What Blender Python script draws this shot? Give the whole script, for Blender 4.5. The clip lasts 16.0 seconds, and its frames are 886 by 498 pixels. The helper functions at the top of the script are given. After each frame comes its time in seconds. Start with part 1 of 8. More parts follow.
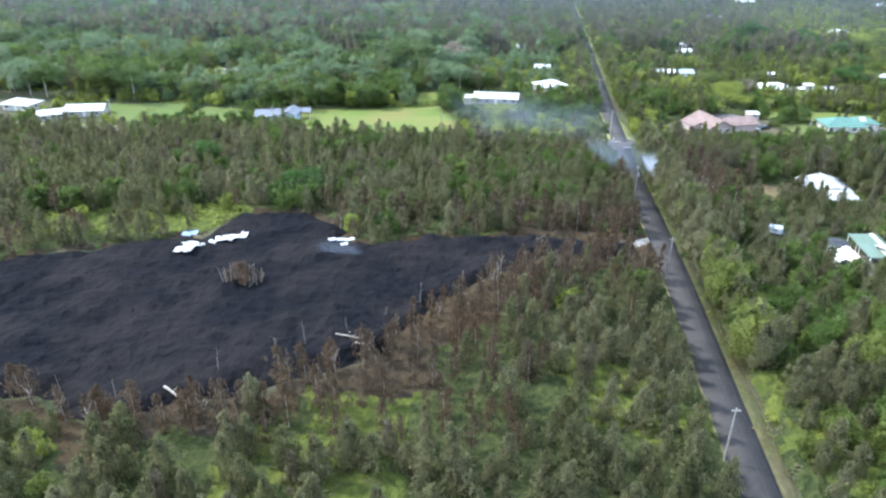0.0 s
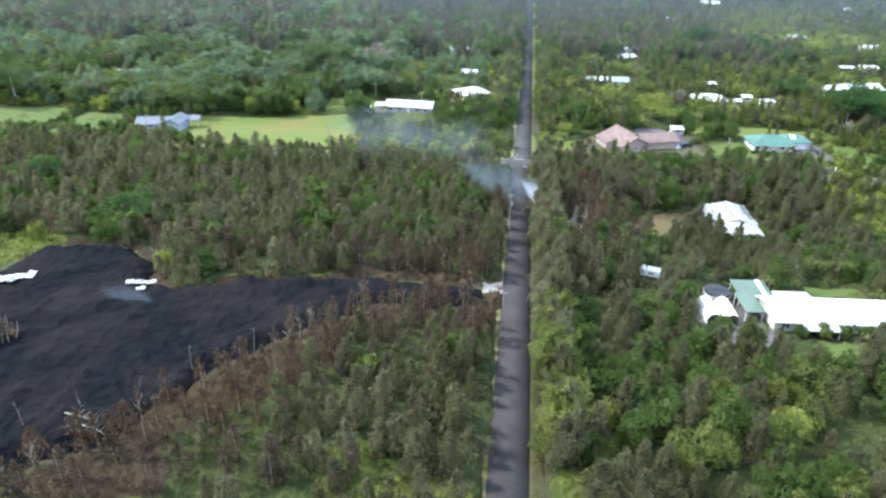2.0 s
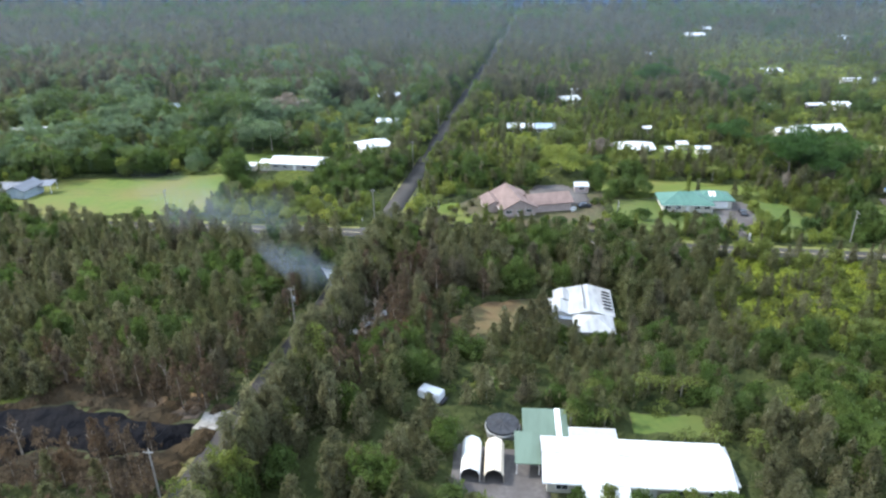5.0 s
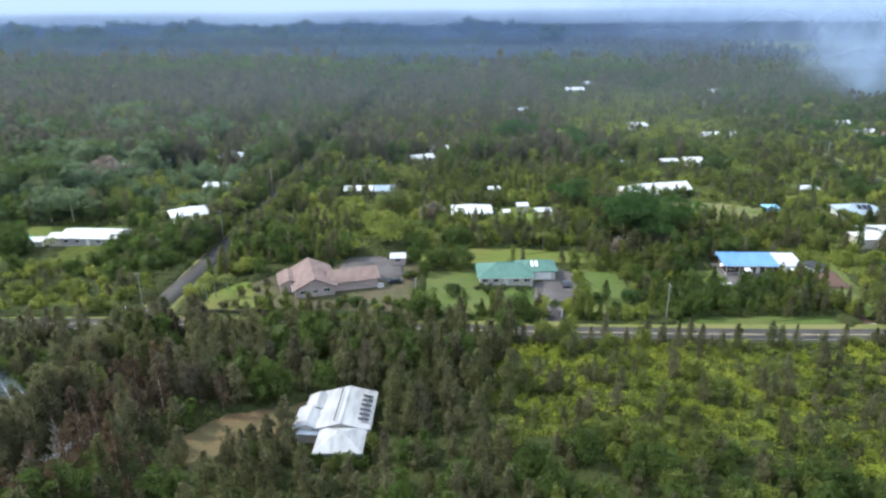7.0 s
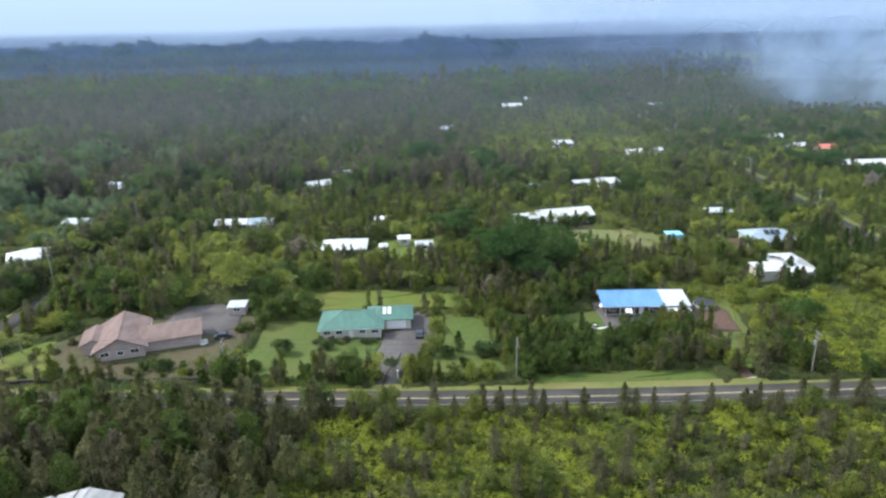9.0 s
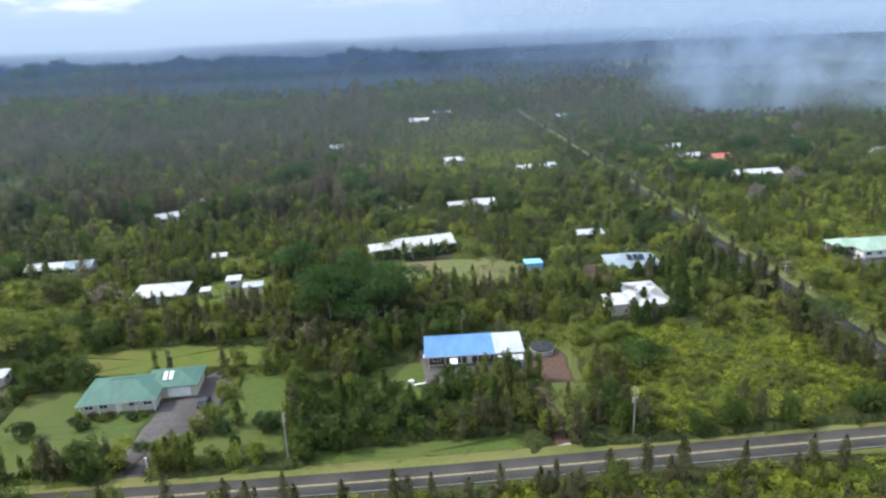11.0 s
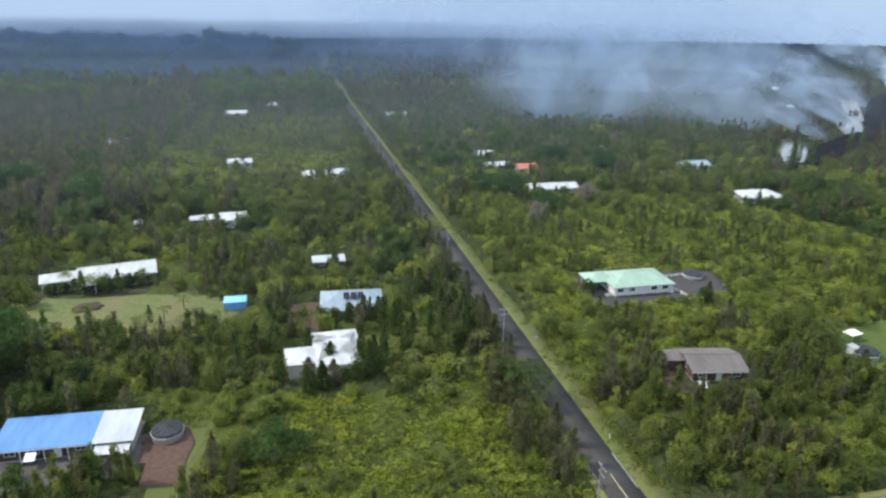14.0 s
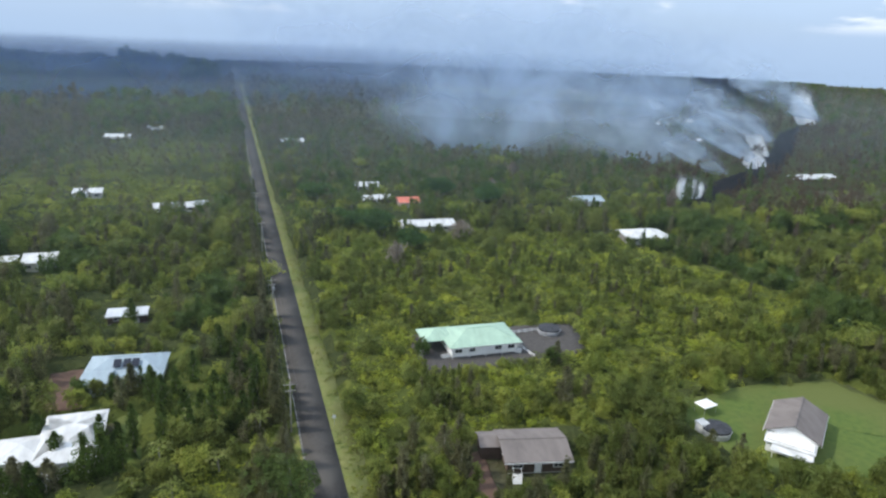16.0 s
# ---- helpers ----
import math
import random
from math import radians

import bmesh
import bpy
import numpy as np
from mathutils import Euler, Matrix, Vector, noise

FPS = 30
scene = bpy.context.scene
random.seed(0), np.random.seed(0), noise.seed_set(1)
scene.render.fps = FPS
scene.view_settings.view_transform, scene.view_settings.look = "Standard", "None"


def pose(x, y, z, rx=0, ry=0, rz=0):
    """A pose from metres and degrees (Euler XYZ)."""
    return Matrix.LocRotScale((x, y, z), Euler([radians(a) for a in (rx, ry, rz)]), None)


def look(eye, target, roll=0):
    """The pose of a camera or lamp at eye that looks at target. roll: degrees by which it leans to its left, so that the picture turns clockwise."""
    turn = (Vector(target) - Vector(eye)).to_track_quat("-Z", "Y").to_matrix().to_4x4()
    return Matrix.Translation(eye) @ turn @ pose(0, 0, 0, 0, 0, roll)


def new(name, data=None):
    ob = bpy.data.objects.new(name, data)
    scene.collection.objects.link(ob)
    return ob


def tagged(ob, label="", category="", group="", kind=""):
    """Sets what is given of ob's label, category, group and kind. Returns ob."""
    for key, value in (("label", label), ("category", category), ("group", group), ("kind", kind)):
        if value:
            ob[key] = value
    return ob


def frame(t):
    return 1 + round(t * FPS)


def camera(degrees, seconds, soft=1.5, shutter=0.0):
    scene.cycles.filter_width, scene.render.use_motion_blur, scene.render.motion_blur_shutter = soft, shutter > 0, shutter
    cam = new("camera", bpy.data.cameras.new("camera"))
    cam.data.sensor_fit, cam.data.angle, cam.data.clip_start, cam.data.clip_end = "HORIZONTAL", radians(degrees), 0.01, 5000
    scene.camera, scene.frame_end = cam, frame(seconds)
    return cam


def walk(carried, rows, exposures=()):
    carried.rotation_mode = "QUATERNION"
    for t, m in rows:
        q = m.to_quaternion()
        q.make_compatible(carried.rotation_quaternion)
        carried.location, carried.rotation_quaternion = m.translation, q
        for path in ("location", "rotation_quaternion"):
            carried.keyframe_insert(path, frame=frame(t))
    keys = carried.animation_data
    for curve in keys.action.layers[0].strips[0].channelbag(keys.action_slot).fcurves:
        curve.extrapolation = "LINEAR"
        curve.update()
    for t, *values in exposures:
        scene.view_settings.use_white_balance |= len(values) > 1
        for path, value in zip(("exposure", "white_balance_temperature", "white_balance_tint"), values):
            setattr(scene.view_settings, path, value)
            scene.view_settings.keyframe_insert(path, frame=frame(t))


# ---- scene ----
cam = camera(66.3, 16.0, soft=2.4)
METRES, EYE, TILT, LEAN, TURN = 342.0, 76.42, 0.0, 0.0, 4.6
ROWS = [
    (0.0, 0.0, 0.0, 0.0, 0.07, -26.71, -0.14),
    (0.5, 0.0269, 0.0174, 0.0005, -0.53, -26.0, -0.55),
    (1.0, 0.0525, 0.0345, 0.0011, -1.0, -25.67, -0.92),
    (1.5, 0.0803, 0.0511, 0.0006, -0.76, -26.03, -0.91),
    (2.0, 0.1068, 0.0702, 0.0006, -0.07, -27.17, -0.99),
    (2.5, 0.1323, 0.0855, 0.0004, 0.95, -27.82, -0.96),
    (3.0, 0.1591, 0.1022, 0.0006, 2.37, -28.0, -0.25),
    (5.5, 0.2986, 0.194, -0.0046, 2.17, -23.09, 1.33),
    (6.0, 0.326, 0.2127, -0.0059, 0.14, -21.93, 1.0),
    (6.5, 0.3537, 0.231, -0.0076, -1.88, -20.94, 0.72),
    (7.0, 0.3807, 0.2482, -0.0087, -3.29, -20.34, 0.55),
    (7.5, 0.4076, 0.2654, -0.0097, -4.0, -19.94, 0.53),
    (8.0, 0.435, 0.282, -0.011, -4.32, -19.64, 0.79),
    (10.5, 0.5724, 0.3557, -0.0163, -7.42, -18.57, 2.79),
    (11.0, 0.6009, 0.3694, -0.0176, -9.28, -18.33, 2.44),
    (11.5, 0.6286, 0.3823, -0.0189, -11.5, -17.95, 2.05),
    (12.0, 0.6564, 0.3939, -0.0189, -13.32, -17.95, 1.6),
    (12.5, 0.6847, 0.4064, -0.0197, -14.57, -18.16, 1.13),
    (13.0, 0.7124, 0.4176, -0.0202, -15.69, -18.71, 0.57),
    (13.5, 0.7393, 0.4289, -0.0211, -16.66, -19.21, -0.17),
    (14.0, 0.7666, 0.4392, -0.0212, -17.31, -19.19, -0.83),
    (14.5, 0.7939, 0.4499, -0.0226, -17.93, -18.77, -1.37),
    (15.0, 0.8205, 0.4596, -0.0234, -18.97, -18.43, -1.91),
    (15.5, 0.8463, 0.4692, -0.0232, -20.35, -17.93, -2.27),
    (16.0, 0.8725, 0.4803, -0.0242, -21.59, -16.95, -2.43),
]
EXPOSURES = [(0.0, 1.66, 5900, 10), (1.5, 1.52, 5980, 10), (3.0, 1.46, 6100, 10), (5.5, 1.08, 6280, 10), (8.0, 0.85, 6450, 10), (11.0, 0.62, 6620, 10), (16.0, 0.44, 6650, 10)]
walk(cam, [(t, pose(0, 0, EYE, TILT, LEAN, TURN) @ pose(METRES * x, METRES * y, METRES * z, 90 + pitch, roll, yaw)) for t, x, y, z, yaw, pitch, roll in ROWS], EXPOSURES)

# ---- world and sun ----
SUN_FROM = Vector((-1.0, 0.22, 1.05)).normalized()
sun_data = bpy.data.lights.new("sun", "SUN")
sun_data.energy, sun_data.angle, sun_data.color = 2.7, radians(4.0), (1.0, 0.96, 0.90)
sun = new("sun", sun_data)
sun.matrix_world = look(SUN_FROM * 500, (0, 0, 0))

world = bpy.data.worlds.new("world")
world.use_nodes = True
scene.world = world
wn, wl = world.node_tree.nodes, world.node_tree.links
wn.clear()
w_out = wn.new("ShaderNodeOutputWorld")
w_bg = wn.new("ShaderNodeBackground")
w_sky = wn.new("ShaderNodeTexSky")
w_sky.sky_type, w_sky.sun_disc = "NISHITA", False
w_sky.sun_elevation = math.asin(SUN_FROM.z)
w_sky.sun_rotation = math.atan2(SUN_FROM.x, SUN_FROM.y)
w_sky.air_density, w_sky.dust_density, w_sky.ozone_density = 1.0, 0.6, 2.0
w_co = wn.new("ShaderNodeTexCoord")
w_map = wn.new("ShaderNodeMapping")
w_map.inputs["Scale"].default_value = (1.0, 1.0, 5.0)
w_noise = wn.new("ShaderNodeTexNoise")
w_noise.inputs["Scale"].default_value, w_noise.inputs["Detail"].default_value = 2.6, 5.0
w_ramp = wn.new("ShaderNodeValToRGB")
w_ramp.color_ramp.elements[0].position, w_ramp.color_ramp.elements[1].position = 0.25, 0.62
w_mix = wn.new("ShaderNodeMix")
w_mix.data_type = "RGBA"
w_mix.inputs[7].default_value = (5.8, 7.15, 9.2, 1)
wl.new(w_co.outputs["Generated"], w_map.inputs["Vector"])
wl.new(w_map.outputs["Vector"], w_noise.inputs["Vector"])
wl.new(w_noise.outputs["Fac"], w_ramp.inputs["Fac"])
wl.new(w_ramp.outputs["Color"], w_mix.inputs[0])
wl.new(w_sky.outputs["Color"], w_mix.inputs[6])
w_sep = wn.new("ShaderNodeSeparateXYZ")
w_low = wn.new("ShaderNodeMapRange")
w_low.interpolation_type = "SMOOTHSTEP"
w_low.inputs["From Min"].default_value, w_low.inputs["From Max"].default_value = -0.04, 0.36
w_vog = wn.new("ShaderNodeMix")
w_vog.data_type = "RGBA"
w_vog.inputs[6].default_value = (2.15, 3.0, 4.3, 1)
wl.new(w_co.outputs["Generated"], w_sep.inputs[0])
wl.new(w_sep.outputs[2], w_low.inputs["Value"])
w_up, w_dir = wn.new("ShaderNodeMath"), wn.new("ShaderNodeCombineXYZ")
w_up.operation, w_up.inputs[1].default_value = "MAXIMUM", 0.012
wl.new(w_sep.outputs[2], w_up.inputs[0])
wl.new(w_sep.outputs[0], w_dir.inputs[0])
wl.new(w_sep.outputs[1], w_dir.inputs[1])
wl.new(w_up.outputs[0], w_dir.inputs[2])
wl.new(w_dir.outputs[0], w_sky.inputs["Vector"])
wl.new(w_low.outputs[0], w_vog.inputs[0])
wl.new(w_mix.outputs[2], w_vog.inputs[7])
w_cmap, w_cloud, w_cfac, w_ch, w_cm, w_cmix = wn.new("ShaderNodeMapping"), wn.new("ShaderNodeTexNoise"), wn.new("ShaderNodeMapRange"), wn.new("ShaderNodeMapRange"), wn.new("ShaderNodeMath"), wn.new("ShaderNodeMix")
w_cmap.inputs["Scale"].default_value, w_cmap.inputs["Location"].default_value = (1.0, 1.0, 4.5), (0.4, 0.2, 0.0)
w_cloud.inputs["Scale"].default_value, w_cloud.inputs["Detail"].default_value = 5.5, 6.0
w_cfac.interpolation_type = w_ch.interpolation_type = "SMOOTHSTEP"
w_cfac.inputs["From Min"].default_value, w_cfac.inputs["From Max"].default_value = 0.50, 0.62
w_ch.inputs["From Min"].default_value, w_ch.inputs["From Max"].default_value = 0.025, 0.05
w_cm.operation, w_cmix.data_type = "MULTIPLY", "RGBA"
w_cmix.inputs[7].default_value = (5.4, 5.8, 6.4, 1)
wl.new(w_co.outputs["Generated"], w_cmap.inputs["Vector"])
wl.new(w_cmap.outputs["Vector"], w_cloud.inputs["Vector"])
wl.new(w_cloud.outputs["Fac"], w_cfac.inputs["Value"])
wl.new(w_sep.outputs[2], w_ch.inputs["Value"])
wl.new(w_cfac.outputs[0], w_cm.inputs[0])
wl.new(w_ch.outputs[0], w_cm.inputs[1])
wl.new(w_cm.outputs[0], w_cmix.inputs[0])
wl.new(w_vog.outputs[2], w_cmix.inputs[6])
wl.new(w_cmix.outputs[2], w_bg.inputs["Color"])
w_bg.inputs["Strength"].default_value = 0.15
wl.new(w_bg.outputs["Background"], w_out.inputs["Surface"])


# ---- materials ----
def material(name, rough=0.8, metal=0.0):
    m = bpy.data.materials.new(name)
    m.use_nodes = True
    b = m.node_tree.nodes["Principled BSDF"]
    b.inputs["Roughness"].default_value, b.inputs["Metallic"].default_value = rough, metal
    return m, m.node_tree.nodes, m.node_tree.links, b


def tone(nodes, links, fac, a, b):
    mix = nodes.new("ShaderNodeMix")
    mix.data_type = "RGBA"
    mix.inputs[6].default_value, mix.inputs[7].default_value = (*a, 1), (*b, 1)
    links.new(fac, mix.inputs[0])
    return mix.outputs[2]


def blend(nodes, links, fac, a, b):
    mix = nodes.new("ShaderNodeMix")
    mix.data_type = "RGBA"
    links.new(fac, mix.inputs[0])
    links.new(a, mix.inputs[6])
    links.new(b, mix.inputs[7])
    return mix.outputs[2]


def noisy(nodes, links, scale, detail=4.0, low=0.35, high=0.65, stretch=None):
    """A noise in world metres, spread between low and high."""
    geo = nodes.new("ShaderNodeNewGeometry")
    source = geo.outputs["Position"]
    if stretch:
        mp = nodes.new("ShaderNodeMapping")
        mp.inputs["Scale"].default_value = stretch
        links.new(source, mp.inputs["Vector"])
        source = mp.outputs["Vector"]
    n = nodes.new("ShaderNodeTexNoise")
    n.inputs["Scale"].default_value, n.inputs["Detail"].default_value = scale, detail
    links.new(source, n.inputs["Vector"])
    r = nodes.new("ShaderNodeMapRange")
    r.inputs["From Min"].default_value, r.inputs["From Max"].default_value = low, high
    links.new(n.outputs["Fac"], r.inputs["Value"])
    return r.outputs["Result"]


def bump(nodes, links, b, height, strength, distance):
    bp = nodes.new("ShaderNodeBump")
    bp.inputs["Strength"].default_value, bp.inputs["Distance"].default_value = strength, distance
    links.new(height, bp.inputs["Height"])
    links.new(bp.outputs["Normal"], b.inputs["Normal"])


def surface(name, a, b2, c=None, coarse=0.05, fine=1.2, rough=0.85, metal=0.0, relief=0.3, depth=0.05, spec=0.3):
    """Two or three tones at two scales, with relief."""
    m, n, l, b = material(name, rough, metal)
    b.inputs["Specular IOR Level"].default_value = spec
    f = noisy(n, l, fine, 5)
    col = tone(n, l, f, a, b2)
    if c:
        g2 = noisy(n, l, coarse, 4, 0.42, 0.62)
        other = n.new("ShaderNodeRGB")
        other.outputs[0].default_value = (*c, 1)
        col = blend(n, l, g2, col, other.outputs[0])
    l.new(col, b.inputs["Base Color"])
    bump(n, l, b, f, relief, depth)
    return m


def foliage(name, a, b2, c, gloss=0.55, leaf=3.2):
    """Leaves: each tree has its own tint, with a drift over the land; light passes through them and the gaps between."""
    m, n, l, b = material(name, gloss)
    at = n.new("ShaderNodeAttribute")
    at.attribute_name = "tint"
    info = n.new("ShaderNodeObjectInfo")
    add = n.new("ShaderNodeMath")
    add.operation = "ADD"
    l.new(at.outputs["Fac"], add.inputs[0])
    l.new(info.outputs["Random"], add.inputs[1])
    fr = n.new("ShaderNodeMath")
    fr.operation = "FRACT"
    l.new(add.outputs[0], fr.inputs[0])
    col = tone(n, l, fr.outputs[0], a, b2)
    third = n.new("ShaderNodeRGB")
    third.outputs[0].default_value = (*c, 1)
    col = blend(n, l, noisy(n, l, 0.06, 3, 0.46, 0.66), col, third.outputs[0])
    l.new(col, b.inputs["Base Color"])
    b.inputs["Specular IOR Level"].default_value = 0.14
    b.inputs["Sheen Weight"].default_value, b.inputs["Sheen Roughness"].default_value = 0.03, 0.6
    tr = n.new("ShaderNodeBsdfTranslucent")
    l.new(col, tr.inputs["Color"])
    mx = n.new("ShaderNodeMixShader")
    mx.inputs[0].default_value = 0.56
    l.new(b.outputs[0], mx.inputs[1])
    l.new(tr.outputs[0], mx.inputs[2])
    gap = n.new("ShaderNodeMixShader")
    clear = n.new("ShaderNodeBsdfTransparent")
    l.new(noisy(n, l, leaf, 2, 0.46, 0.54), gap.inputs[0])
    l.new(clear.outputs[0], gap.inputs[1])
    l.new(mx.outputs[0], gap.inputs[2])
    l.new(gap.outputs[0], n["Material Output"].inputs["Surface"])
    return m


def roof_metal(name, color, rough=0.6, pitch=0.3, dirt=0.15):
    """Painted ribbed sheet metal with faint streaks; the ribs run down the slope (object y)."""
    m, n, l, b = material(name, rough, 0.0)
    b.inputs["Specular IOR Level"].default_value = 0.3
    co = n.new("ShaderNodeTexCoord")
    wv = n.new("ShaderNodeTexWave")
    wv.wave_type, wv.bands_direction = "BANDS", "X"
    wv.inputs["Scale"].default_value = 0.314 / pitch
    l.new(co.outputs["Object"], wv.inputs["Vector"])
    f = noisy(n, l, 0.7, 5, 0.35, 0.7, (1.0, 0.25, 1.0))
    dark = tuple(v * (1 - dirt) * 0.92 for v in color)
    l.new(tone(n, l, f, color, dark), b.inputs["Base Color"])
    bump(n, l, b, wv.outputs["Fac"], 0.5, 0.03)
    return m


